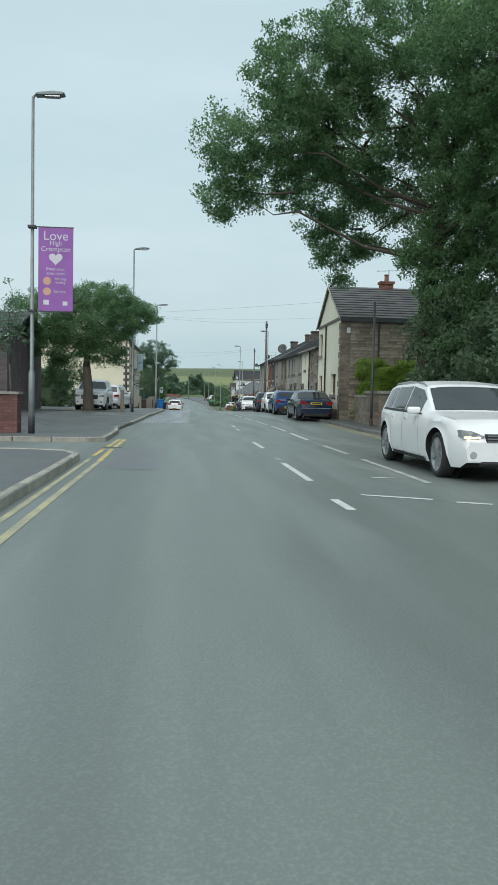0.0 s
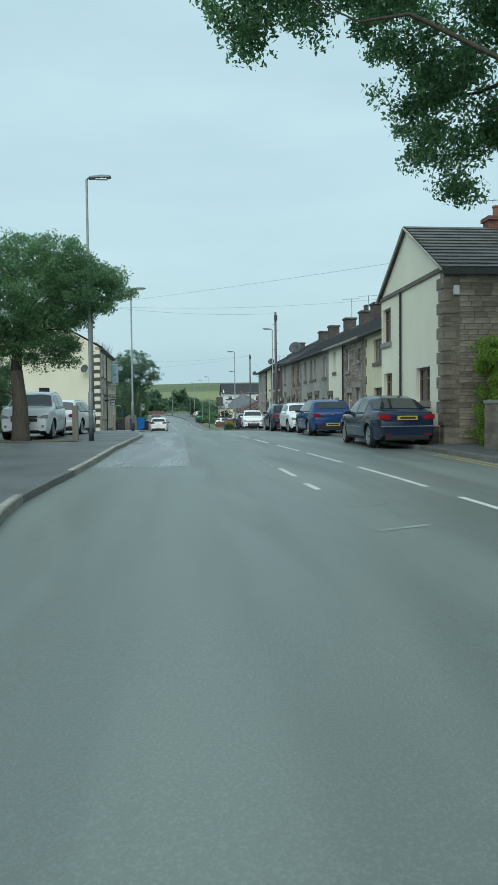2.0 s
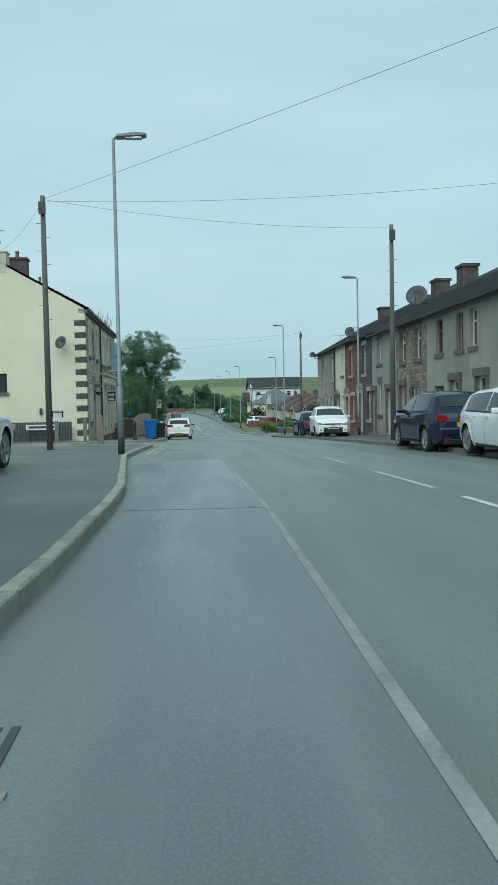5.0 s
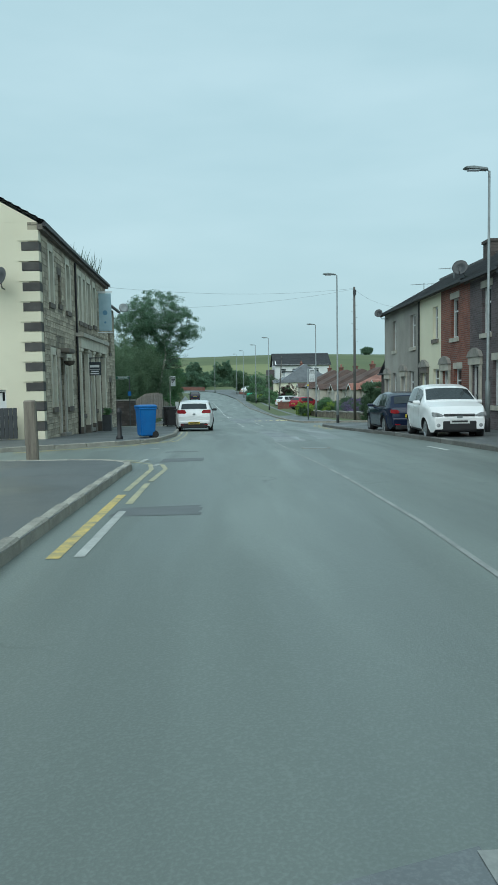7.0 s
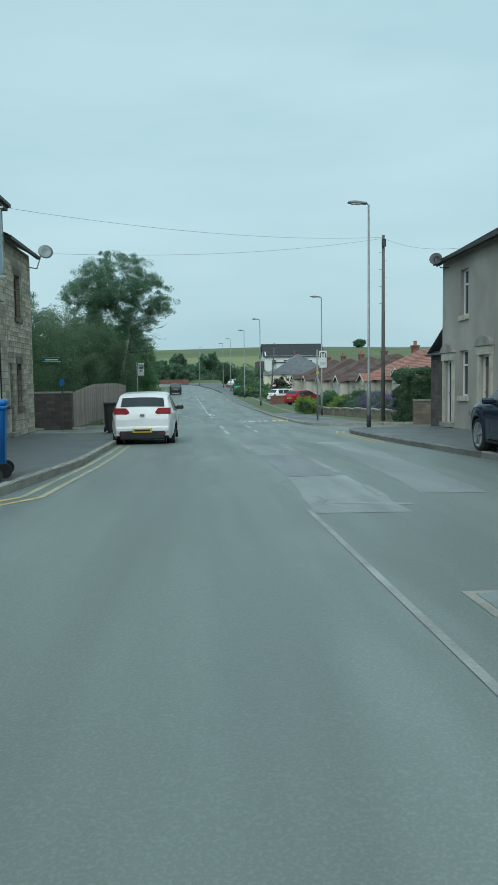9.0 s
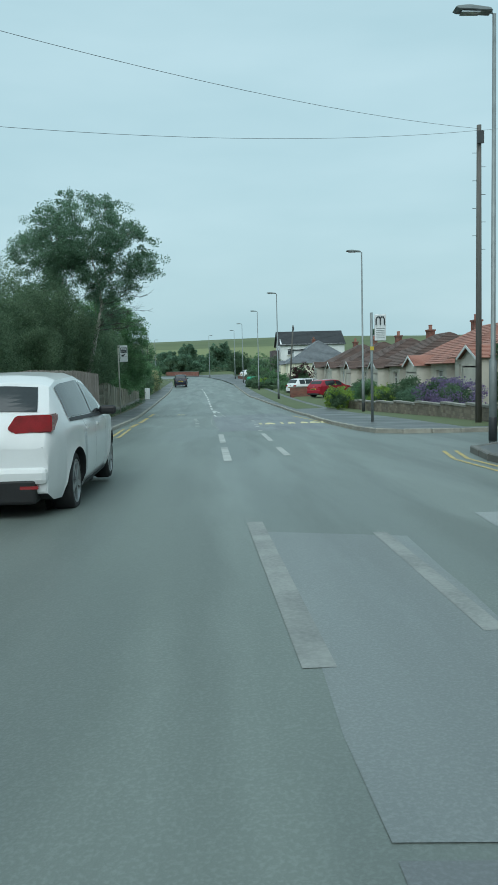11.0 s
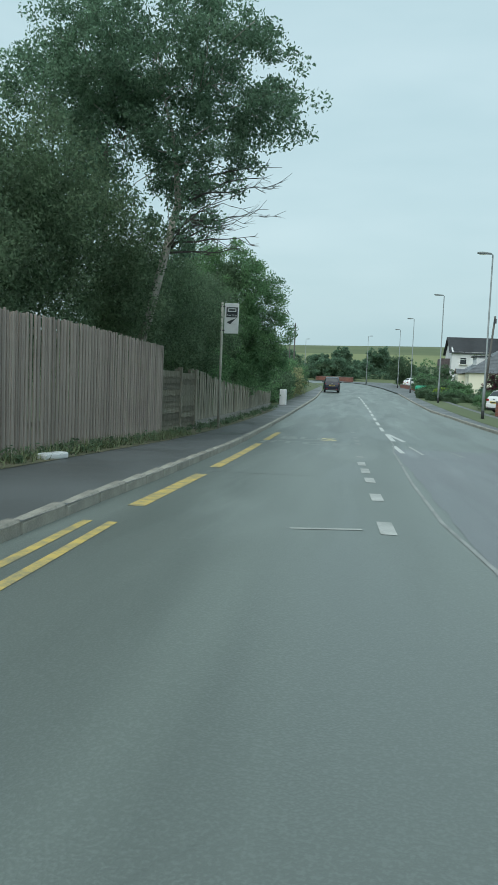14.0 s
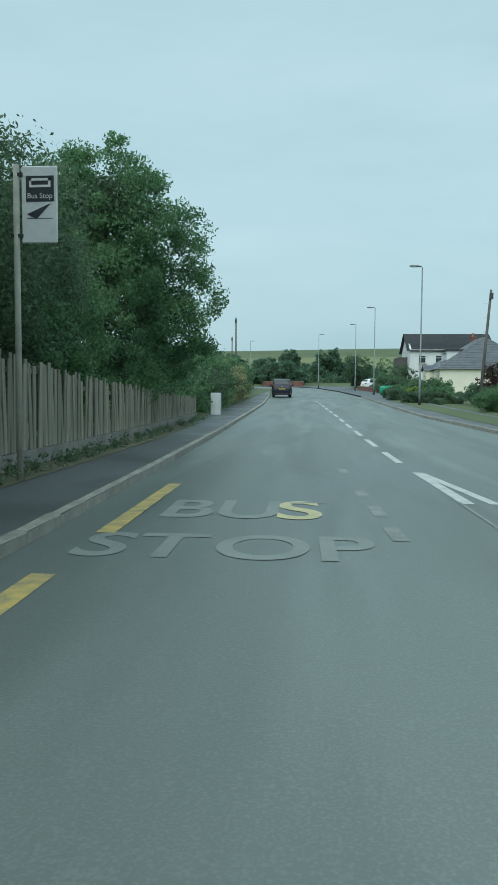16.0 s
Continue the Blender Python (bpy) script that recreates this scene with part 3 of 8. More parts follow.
for y0, y1, x in ((108.5, 109.2, -0.23), (110.8, 111.5, -0.29), (112.9, 113.6, -0.36), (114.4, 115.3, -0.43), (116.0, 116.8, -0.5), (118.0, 118.6, -0.55), (122.7, 123.4, -0.64), (124.1, 124.8, -0.69), (125.6, 126.3, -0.76), (128.4, 129.0, -0.88)):
    stripe([(x, y0), (x - 0.03, y1)], 0.14, WORN_WHITE if y0 < 117 else FADED)
stripe([(-1.07, 108.5), (-0.46, 108.68)], 0.07, WORN_WHITE)
stripe([(-1.62, 124.9), (-1.17, 125.05)], 0.09, FADED)
stripe([(0.36, 125.1), (0.24, 128.6)], 0.14, PAINT)
stripe([(0.66, 125.1), (0.28, 128.6)], 0.13, PAINT)
stripe([(0.42, 120.3), (0.3, 123.0)], 0.12, PAINT)
stripe([(0.87, 120.1), (0.7, 122.9)], 0.07, WORN_WHITE)
stripe([(1.76, 119.9), (1.62, 121.5)], 0.1, FADED)
stripe([(0.5, 105.4), (0.45, 107.3), (0.29, 109.4), (0.22, 113.2), (0.23, 117), (0.21, 120.5), (0.31, 123.6), (0.22, 128.3)], 0.04, FADED, "joint_line")
for k in range(11):
    y0 = 130.2 + 4.1 * k
    stripe([(centre(y0) - 0.02, y0), (centre(y0 + 2.5) - 0.02, y0 + 2.5)], 0.13, PAINT)
# mouth of the turning on the near right
stripe([(2.0, 8.85), (2.75, 8.5)], 0.1, PAINT)
stripe([(2.95, 8.3), (3.3, 8.15)], 0.1, PAINT)
stripe([(2.6, 10.9), (2.95, 10.85)], 0.08, PAINT)
# double yellow lines
FADED_YELLOW = material("faded_yellow_paint", (0.46, 0.42, 0.24), (0.2, 0.215, 0.18), 0.55, 2.5, 40, 0.05, spots=0.8)
for pts, w, mt in (
    ([(-1.55, 2), (-1.64, 8.6), (-1.72, 13.6)], 0.07, FADED_YELLOW),
    ([(-1.33, 2), (-1.44, 8.6), (-1.5, 13.0)], 0.08, FADED_YELLOW),
    ([(-1.73, 14.0), (-1.76, 16.05)], 0.08, YELLOW),
    ([(-1.5, 13.0), (-1.6, 16.05)], 0.09, YELLOW),
    ([(-1.77, 16.75), (-1.79, 19.75)], 0.1, YELLOW),
    ([(-1.6, 16.65), (-1.65, 19.75)], 0.1, YELLOW),
    ([(-2.06, 58.7), (-2.03, 62.6)], 0.1, YELLOW),
    ([(-1.88, 58.75), (-1.85, 61.1)], 0.08, WORN_WHITE),
    ([(-1.85, 61.7), (-1.84, 63.9)], 0.08, FADED_YELLOW),
    ([(-2.03, 63.0), (-1.98, 66.3), (-2.1, 67.5), (-2.4, 68.0)], 0.08, FADED_YELLOW),
    ([(-1.82, 64.2), (-1.74, 66.3), (-1.88, 67.4)], 0.08, FADED_YELLOW),
    ([(-2.4, 68.0), (-2.7, 68.25), (-3.3, 68.4), (-5.0, 68.5)], 0.09, YELLOW),
    ([(-2.15, 68.2), (-2.6, 68.5), (-3.3, 68.65), (-5.0, 68.75)], 0.08, FADED_YELLOW),
):
    stripe(pts, w, mt)
for off in (0.18, 0.4):
    stripe([(-5.8 + off * 0.3, 72.1 - off), (-3.5 + off * 0.6, 74.3 - off), (-2.45 + off, 76.6 - off * 0.4)], 0.08, YELLOW)
    stripe([(-2.45 + off, 76.6 - off * 0.4), (-2.38 + off, 81), (-2.45 + off, 84.5), (-2.55 + off, 88)], 0.08, FADED_YELLOW)
    stripe([(-4.6, 100.75 - off), (-3.2 + off * 0.7, 101.1 - off * 0.6), (-2.65 + off, 102.6), (-2.85 + off, 106.5), (-2.95 + off, 108.2)], 0.085, YELLOW)
    stripe([(6.0 - off, 12), (6.02 - off, 33)], 0.07, YELLOW)
    stripe([(4.65 - off, 87.5), (4.65 - off, 93.4), (4.95 - off, 95.0)], 0.07, YELLOW)
stripe([(4.42, 103.7), (4.3, 110), (4.1, 118.5)], 0.1, YELLOW)
for y0, y1 in ((109.2, 112.7), (113.9, 121.2), (122.8, 126.6)):
    stripe([(float(np.interp(y0, [109, 113, 121, 128], [-2.65, -2.76, -3.1, -3.25])), y0), (float(np.interp(y1, [109, 113, 121, 128], [-2.65, -2.76, -3.1, -3.25])), y1)], 0.17, YELLOW)


def road_word(text, x, y, size, turn, mat, sx=1.1, sy=1.5, lift=0.0055):
    cu = bpy.data.curves.new("painted_word", "FONT")
    cu.body, cu.size, cu.align_x, cu.extrude, cu.offset = text, size, "CENTER", 0.0, 0.015
    cu.materials.append(mat)
    ob = new("painted_word", cu)
    ob.parent = road
    slope = math.atan2(gz(y + 2) - gz(y - 2), 4)
    ob.matrix_basis = Matrix.Translation((x, y, gz(y) + lift)) @ Euler((slope, 0, turn)).to_matrix().to_4x4() @ Matrix.Diagonal((sx, sy, 1, 1))


GHOST = material("worn_away_lettering", (0.3, 0.32, 0.295), (0.19, 0.212, 0.196), 0.5, 2.5, 40, 0.05, spots=0.9)
WORN_YELLOW = material("worn_yellow_lettering", (0.74, 0.65, 0.32), (0.42, 0.4, 0.25), 0.55, 2.5, 40, 0.05, spots=0.8)
road_word("BU", -2.3, 123.8, 0.95, 0.02, GHOST, 1.05, 1.9)
road_word("S", -1.5, 123.8, 0.95, 0.02, WORN_YELLOW, 1.15, 1.9)
road_word("ST", -2.7, 121.85, 0.95, 0.02, GHOST, 1.0, 1.5)
road_word("OP", -1.5, 121.85, 0.95, 0.02, GHOST, 1.0, 1.5)
road_word("BUS STOP", 3.15, 109.2, 0.5, math.pi + 0.04, WORN_YELLOW, 1.25, 7.2, 0.03)

# repairs in the surface, with ragged edges
def repair(pts, seed, mat=REPAIR):
    rng = random.Random(seed)
    n = max(6, int((Vector(pts[3]) - Vector(pts[0])).length / 0.6))
    a, b, c, d = [Vector(p) for p in pts]
    v = []
    for i in range(n + 1):
        for q in (a.lerp(d, i / n), b.lerp(c, i / n)):
            v.append((q.x + rng.uniform(-0.025, 0.025), q.y + rng.uniform(-0.03, 0.03), gz(q.y) + 0.0025))
    sheet("surface_patch", v, [(2 * i, 2 * i + 1, 2 * i + 3, 2 * i + 2) for i in range(n)], mat, road)


repair([(-2.0, 30.6), (-0.1, 30.75), (-0.05, 46.0), (-1.62, 46.0)], 1)
repair([(-1.62, 46.05), (-0.06, 46.05), (-0.25, 55.0), (-2.1, 54.4)], 2)
stripe([(-0.1, 30.8), (-0.05, 46), (-0.24, 55)], 0.06, FADED, "joint_line", 0.006)
repair([(0.8, 74.75), (1.72, 74.7), (1.72, 78.3), (0.92, 78.2)], 3, REPAIR_PALE)
repair([(0.92, 78.25), (1.72, 78.35), (1.74, 82.85), (0.88, 82.9)], 7, REPAIR_GREY)
repair([(0.88, 82.95), (1.74, 82.9), (1.9, 87.0), (0.8, 87.4)], 8, REPAIR_PALE)
repair([(2.2, 76.2), (2.9, 76.0), (3.75, 88.0), (2.75, 88.0)], 4, REPAIR_PALE)
repair([(-1.42, 11.6), (-0.44, 11.6), (-0.46, 16.3), (-1.4, 16.3)], 6, REPAIR_GREY)
repair([(0.5, 104.1), (4.1, 104.5), (3.95, 122.5), (0.22, 121.5)], 5, REPAIR_GREY)
TRENCH = material("tarred_trench", (0.11, 0.118, 0.12), (0.07, 0.076, 0.078), 0.5, 3, 50, 0.1, spots=0.7)
SEAM = material("dark_tar_seam", (0.035, 0.036, 0.038), (0.02, 0.021, 0.022), 0.4, 3, 50, 0.1)
for pts in ([(1.2, 101.3), (1.95, 101.05)], [(-2.7, 113.2), (-1.2, 113.4)]):
    wob = []
    for a, b in zip(pts, pts[1:]):
        a, b = Vector(a), Vector(b)
        for i in range(6):
            wob.append(tuple(a.lerp(b, i / 6) + Vector((random.uniform(-0.02, 0.02), random.uniform(-0.02, 0.02)))))
    stripe(wob + [pts[-1]], 0.022, SEAM, "tar_seam", 0.0035)
repair([(-1.93, 60.75), (-1.05, 60.75), (-1.06, 61.5), (-1.9, 61.4)], 21, TRENCH)
repair([(-1.96, 67.85), (-1.14, 68.1), (-1.15, 68.95), (-1.93, 68.8)], 22, TRENCH)
repair([(-2.03, 70.9), (-1.3, 71.0), (-1.3, 71.25), (-2.03, 71.2)], 23, TRENCH)
man = thing("manhole_cover", (1.5, 71.55, gz(71.55)), "rectangular iron manhole cover in a pale concrete frame", "manhole cover")
slope_ = (gz(72.5) - gz(70.5)) / 2
for nm, q, mt in (("frame", (-0.33, 0.33, -0.24, 0.24), CONCRETE), ("cover", (-0.27, 0.27, -0.18, 0.18), GREY_STEEL)):
    bm = boxes((q[0], q[1], q[2], q[3], -0.05, 0.006 if nm == "frame" else 0.01))
    for v in bm.verts:
        v.co.z += slope_ * v.co.y
    part(nm, bm, mt, man)
for dx, dy in ((-1.57, 40.4), (-1.63, 16.38)):
    drain = thing("road_drain", (dx, dy, gz(dy)), "iron gully grate beside the kerb", "drain", "gully grates")
    part("grate", boxes(*[(-0.2 + 0.06 * k, -0.17 + 0.06 * k, -0.22, 0.22, -0.01, 0.008) for k in range(7)]), DARK_STEEL, drain)
    part("frame", boxes((-0.25, 0.25, -0.27, -0.23, -0.01, 0.009)), CONCRETE, drain)
slab = thing("paving_slab", (-3.5, 105.85, gz(105.85) + PAVE), "pale concrete slab let into the tarmac pavement", "slab")
part("slab", boxes((-0.34, 0.34, -0.5, 0.5, -0.05, 0.008)), CONCRETE, slab)


# ---- buildings ----
def facing(kind):
    """Takes (u along the wall, w outward, v up) to x, y, z of the thing."""
    if kind == "west":      # looks to -x, u runs along +y
        return Matrix(((0, -1, 0, 0), (1, 0, 0, 0), (0, 0, 1, 0), (0, 0, 0, 1)))
    if kind == "east":      # looks to +x
        return Matrix(((0, 1, 0, 0), (1, 0, 0, 0), (0, 0, 1, 0), (0, 0, 0, 1)))
    if kind == "south":     # looks to -y, u runs along +x
        return Matrix(((1, 0, 0, 0), (0, -1, 0, 0), (0, 0, 1, 0), (0, 0, 0, 1)))
    return Matrix.Identity(4)


def wall_bm(m, u0, u1, v0, v1, holes, thick=0.3):
    """A wall with openings that go through it."""
    us = sorted({u0, u1, *[h[0] for h in holes], *[h[1] for h in holes]})
    vs = sorted({v0, v1, *[h[2] for h in holes], *[h[3] for h in holes]})
    bm = bmesh.new()
    verts = {}

    def vert(i, j, w):
        if (i, j, w) not in verts:
            verts[i, j, w] = bm.verts.new(m @ Vector((us[i], w, vs[j])))
        return verts[i, j, w]

    def solid(i, j):
        if not (0 <= i < len(us) - 1 and 0 <= j < len(vs) - 1):
            return False
        a, b, c, d = us[i], us[i + 1], vs[j], vs[j + 1]
        return not any(h[0] <= a + 1e-4 and b - 1e-4 <= h[1] and h[2] <= c + 1e-4 and d - 1e-4 <= h[3] for h in holes)

    for i in range(len(us) - 1):
        for j in range(len(vs) - 1):
            if not solid(i, j):
                continue
            for w in (0.0, -thick):
                bm.faces.new([vert(*k, w) for k in ((i, j), (i + 1, j), (i + 1, j + 1), (i, j + 1))])
            for (di, dj), (p, q) in (((-1, 0), ((i, j), (i, j + 1))), ((1, 0), ((i + 1, j), (i + 1, j + 1))), ((0, -1), ((i, j), (i + 1, j))), ((0, 1), ((i, j + 1), (i + 1, j + 1)))):
                if not solid(i + di, j + dj):
                    bm.faces.new([vert(*p, 0.0), vert(*q, 0.0), vert(*q, -thick), vert(*p, -thick)])
    return bm


def window(parent, m, u0, u1, v0, v1, frame_mat=None, sill=None, lintel=None, bars=1, curtain=False, surround=None):
    frame_mat = frame_mat or UPVC
    f, w = 0.06, -0.12
    win = part("window", wall_bm(m @ Matrix.Translation((0, w, 0)), u0, u1, v0, v1, [(u0 + f, u1 - f, v0 + f, v1 - f)], 0.06), frame_mat, parent)
    vm = v0 + (v1 - v0) * 0.68
    part("transom", boxes((u0 + f, u1 - f, w - 0.055, w - 0.004, vm - 0.03, vm + 0.03), m=m), frame_mat, win)
    for k in range(1, bars):
        uc = u0 + (u1 - u0) * k / bars
        part("mullion", boxes((uc - 0.025, uc + 0.025, w - 0.05, w - 0.006, v0 + f, v1 - f), m=m), frame_mat, win)
    part("pane", boxes((u0 + f, u1 - f, w - 0.05, w - 0.035, v0 + f, v1 - f), m=m), GLASS, win)
    if curtain:
        d = (u1 - u0) * 0.2
        for c0, c1 in ((u0 + f, u0 + f + d), (u1 - f - d, u1 - f)):
            part("curtain", boxes((c0, c1, w - 0.033, w - 0.028, v0 + f, v1 - f), m=m), CURTAIN, win)
    if sill:
        part("sill", boxes((u0 - 0.1, u1 + 0.1, -0.14, 0.06, v0 - 0.16, v0 - 0.002), m=m), sill, win)
    if lintel:
        part("lintel", boxes((u0 - 0.12, u1 + 0.12, -0.1, 0.012, v1 + 0.002, v1 + 0.24), m=m), lintel, win)
    if surround:
        for a, b in ((u0 - 0.16, u0 + 0.02), (u1 - 0.02, u1 + 0.16)):
            part("jamb_stone", boxes((a, b, -0.118, 0.03, v0 + 0.002, v1 - 0.002), m=m), surround, win)
    return win


def door(parent, m, u0, u1, v0, v1, mat, surround=None, hood=False):
    d = part("door", boxes((u0, u1, -0.2, -0.14, v0, v1 - 0.35), m=m), mat, parent)
    part("fanlight", boxes((u0, u1, -0.2, -0.15, v1 - 0.348, v1), m=m), GLASS, d)
    part("door_frame", wall_bm(m @ Matrix.Translation((0, -0.08, 0)), u0, u1, v0, v1, [(u0 + 0.06, u1 - 0.06, v0, v1 - 0.07)], 0.06), UPVC, d)
    for q in ((u0 + 0.15, (u0 + u1) / 2 - 0.04, v0 + 0.25, v0 + 0.9), ((u0 + u1) / 2 + 0.04, u1 - 0.15, v0 + 0.25, v0 + 0.9), (u0 + 0.15, u1 - 0.15, v0 + 1.1, v0 + 1.6)):
        part("panel", boxes((q[0], q[1], -0.14, -0.125, q[2], q[3]), m=m), mat, d)
    part("handle", boxes((u1 - 0.16, u1 - 0.1, -0.14, -0.09, v0 + 0.98, v0 + 1.04), m=m), GREY_STEEL, d)
    part("doorstep", boxes((u0 - 0.1, u1 + 0.1, -0.15, 0.2, v0 - 0.14, v0 - 0.003), m=m), CONCRETE, d)
    if surround:
        for a, b in ((u0 - 0.2, u0 - 0.002), (u1 + 0.002, u1 + 0.2)):
            part("jamb_stone", boxes((a, b, -0.1, 0.06, v0, v1 + 0.002), m=m), surround, d)
        part("lintel", boxes((u0 - 0.24, u1 + 0.24, -0.1, 0.1, v1 + 0.004, v1 + 0.26), m=m), surround, d)
    if hood:
        bm = bmesh.new()
        prism(bm, [(u0 - 0.3, v1 + 0.27), (u1 + 0.3, v1 + 0.27), (u1 + 0.12, v1 + 0.47), ((u0 + u1) / 2, v1 + 0.6), (u0 - 0.12, v1 + 0.47)], m, 0.14)
        part("pediment", bm, SILL_GREY, d)


def block_mesh(mat):
    """A dressed stone of unit length and height, its face a little proud and chamfered."""
    me = bpy.data.meshes.new("stone")
    a, b = [(-0.5, -0.5), (0.5, -0.5), (0.5, 0.5), (-0.5, 0.5)], [(-0.47, -0.43), (0.47, -0.43), (0.47, 0.43), (-0.47, 0.43)]
    me.from_pydata([(u, -0.02, v) for u, v in a] + [(u, 0.002, v) for u, v in a] + [(u, 0.014, v) for u, v in b], [], [(k, (k + 1) % 4, (k + 1) % 4 + 4, k + 4) for k in range(4)] + [(k + 4, (k + 1) % 4 + 4, (k + 1) % 4 + 8, k + 8) for k in range(4)] + [(8, 9, 10, 11)])
    me.update()
    me.materials.append(mat)
    return me


def stone_facing(parent, m, u0, u1, v0, v1, holes, row, lengths, mat, rest_mat, near, seed, joint=0.014):
    """Coursed stones before a wall, clear of its openings; near(u, v) picks those that are parts of their own."""
    rng = random.Random(seed)
    me = block_mesh(mat)
    clear = [(h[0] - 0.18, h[1] + 0.18, h[2] - 0.18, h[3] + 0.27) for h in holes]
    verts, faces, count = [], [], 0
    z = v0
    while z < v1 - 0.06:
        h = min(row * rng.uniform(0.82, 1.15), v1 - z)
        u = u0 - rng.uniform(0, lengths[0])
        while u < u1 - 0.03:
            w = rng.uniform(*lengths)
            cuts = [(max(u, u0), min(u + w, u1))]
            for c in clear:
                if c[2] < z + h and z < c[3]:
                    cuts = [q for a, b in cuts for q in ((a, min(b, c[0])), (max(a, c[1]), b)) if q[1] - q[0] > 0.05]
            for a, b in cuts:
                if b - a < 0.06:
                    continue
                place = Matrix.Translation(((a + b) / 2, rng.uniform(-0.005, 0.004), z + h / 2)) @ Matrix.Diagonal((b - a - joint, 1, h - joint, 1))
                if near((a + b) / 2, z) and count < 300:
                    count += 1
                    ob = new("stone", me)
                    ob.parent = parent
                    ob.matrix_basis = m @ place
                else:
                    k = len(verts)
                    verts += [tuple(m @ place @ v.co) for v in me.vertices]
                    faces += [tuple(i + k for i in p.vertices) for p in me.polygons]
            u += w
        z += h
    if verts:
        tagged(sheet("coursed_stone", verts, faces, rest_mat, parent), kind="stuff")


def courses(bm, e0, e1, r0, r1, n, thick=0.03):
    """Overlapping courses of slates between an eave e0-e1 and a ridge r0-r1."""
    e0, e1, r0, r1 = [Vector(p) for p in (e0, e1, r0, r1)]
    nrm = (e1 - e0).cross(r0 - e0).normalized()
    if nrm.z < 0:
        nrm = -nrm
    rows = []
    for i in range(n):
        for f, up in ((i / n, 1.6), ((i + 1) / n, 0.4)):
            rows.append([bm.verts.new(p.lerp(q, f) + nrm * thick * up) for p, q in ((e0, r0), (e1, r1))])
    for p, q in zip(rows, rows[1:]):
        if (q[0].co - p[0].co).length > 1e-6:
            bm.faces.new((p[0], p[1], q[1], q[0]))
    under = [[bm.verts.new(v.co - nrm * thick * 2) for v in rows[k]] for k in (0, -1)]
    bm.faces.new((under[0][1], under[0][0], under[1][0], under[1][1]))
    bm.faces.new((rows[0][0], under[0][0], under[0][1], rows[0][1]))
    bm.faces.new((rows[-1][1], under[1][1], under[1][0], rows[-1][0]))


def chimney(parent, x, y, z, wx, wy, h, mat, pots=2, pot_mat=None):
    st = part("chimney", boxes((x - wx / 2, x + wx / 2, y - wy / 2, y + wy / 2, z, z + h), (x - wx / 2 - 0.06, x + wx / 2 + 0.06, y - wy / 2 - 0.06, y + wy / 2 + 0.06, z + h, z + h + 0.12)), mat, parent)
    for k in range(pots):
        off = (k - (pots - 1) / 2) * 0.34
        bm = bmesh.new()
        dx, dy = (off, 0) if wx > wy else (0, off)
        lathe(bm, [(0.12, 0), (0.1, 0.05), (0.095, 0.3), (0.12, 0.34), (0.11, 0.38), (0.07, 0.38)], 10, Matrix.Translation((x + dx, y + dy, z + h + 0.11)))
        part("chimney_pot", bm, pot_mat or TILE_RED, st)


def downpipe(parent, m, u, v0, v1):
    bm = bmesh.new()
    tube(bm, [m @ Vector((u, 0.06, v0)), m @ Vector((u, 0.06, v1))], [0.04, 0.04], 8)
    part("downpipe", bm, BLACK, parent)


def aerial(parent, x, y, z, h):
    bm = bmesh.new()
    tube(bm, [(x, y, z), (x, y, z + h)], [0.02, 0.02], 6)
    tube(bm, [(x - 0.6, y + 0.2, z + h - 0.05), (x + 0.5, y - 0.2, z + h - 0.05)], [0.012, 0.012], 5)
    for k in range(6):
        c = Vector((x - 0.5 + 0.17 * k, y + 0.17 - 0.057 * k, z + h - 0.05))
        tube(bm, [c + Vector((-0.05, -0.22, 0)), c + Vector((0.05, 0.22, 0))], [0.008, 0.008], 4)
    part("aerial", bm, GREY_STEEL, parent)


def dish(parent, m, u, v, r=0.38, mat=None):
    bm = bmesh.new()
    aim = Matrix.Translation(m @ Vector((u, 0.45, v))) @ Vector((-0.45, -0.85, 0.35)).to_track_quat("Z", "Y").to_matrix().to_4x4()
    lathe(bm, [(0.02, 0.0), (r * 0.5, 0.03), (r * 0.85, 0.09), (r, 0.14), (r * 0.98, 0.15), (r * 0.5, 0.055), (0.02, 0.02)], 20, aim)
    tube(bm, [m @ Vector((u, 0, v - 0.25)), m @ Vector((u, 0.3, v - 0.25)), m @ Vector((u, 0.42, v))], [0.02, 0.02, 0.02], 6)
    tube(bm, [aim @ Vector((0, -r, 0.12)), aim @ Vector((0, -0.1, 0.4))], [0.012, 0.012], 5)
    part("satellite_dish", bm, mat or GREY_STEEL, parent, smooth=True)


PUB_STONE = material("pub_stone_block", (0.47, 0.42, 0.32), (0.27, 0.235, 0.18), 0.92, 1.6, 30, 0.5, piece=0.3)
PUB_STONE_REST = material("pub_stone_course", (0.47, 0.42, 0.32), (0.27, 0.235, 0.18), 0.92, 1.6, 30, 0.5, island=0.3)
SOOTY_BLOCK = material("sooty_stone_block", (0.3, 0.255, 0.2), (0.14, 0.12, 0.1), 0.92, 1.6, 30, 0.5, piece=0.35)
SOOTY_REST = material("sooty_stone_course", (0.3, 0.255, 0.2), (0.14, 0.12, 0.1), 0.92, 1.6, 30, 0.5, island=0.35)
SILL_GREY = material("grey_weathered_stone", (0.3, 0.285, 0.255), (0.19, 0.18, 0.16), 0.9, 3, 50, 0.3)
SOOT = masonry("soot_black_stone", (0.12, 0.1, 0.09), (0.07, 0.062, 0.058), (0.07, 0.06, 0.055), 0.36, 0.15)
W = facing("west")
FRONT = 8.4


stone_fronts = []


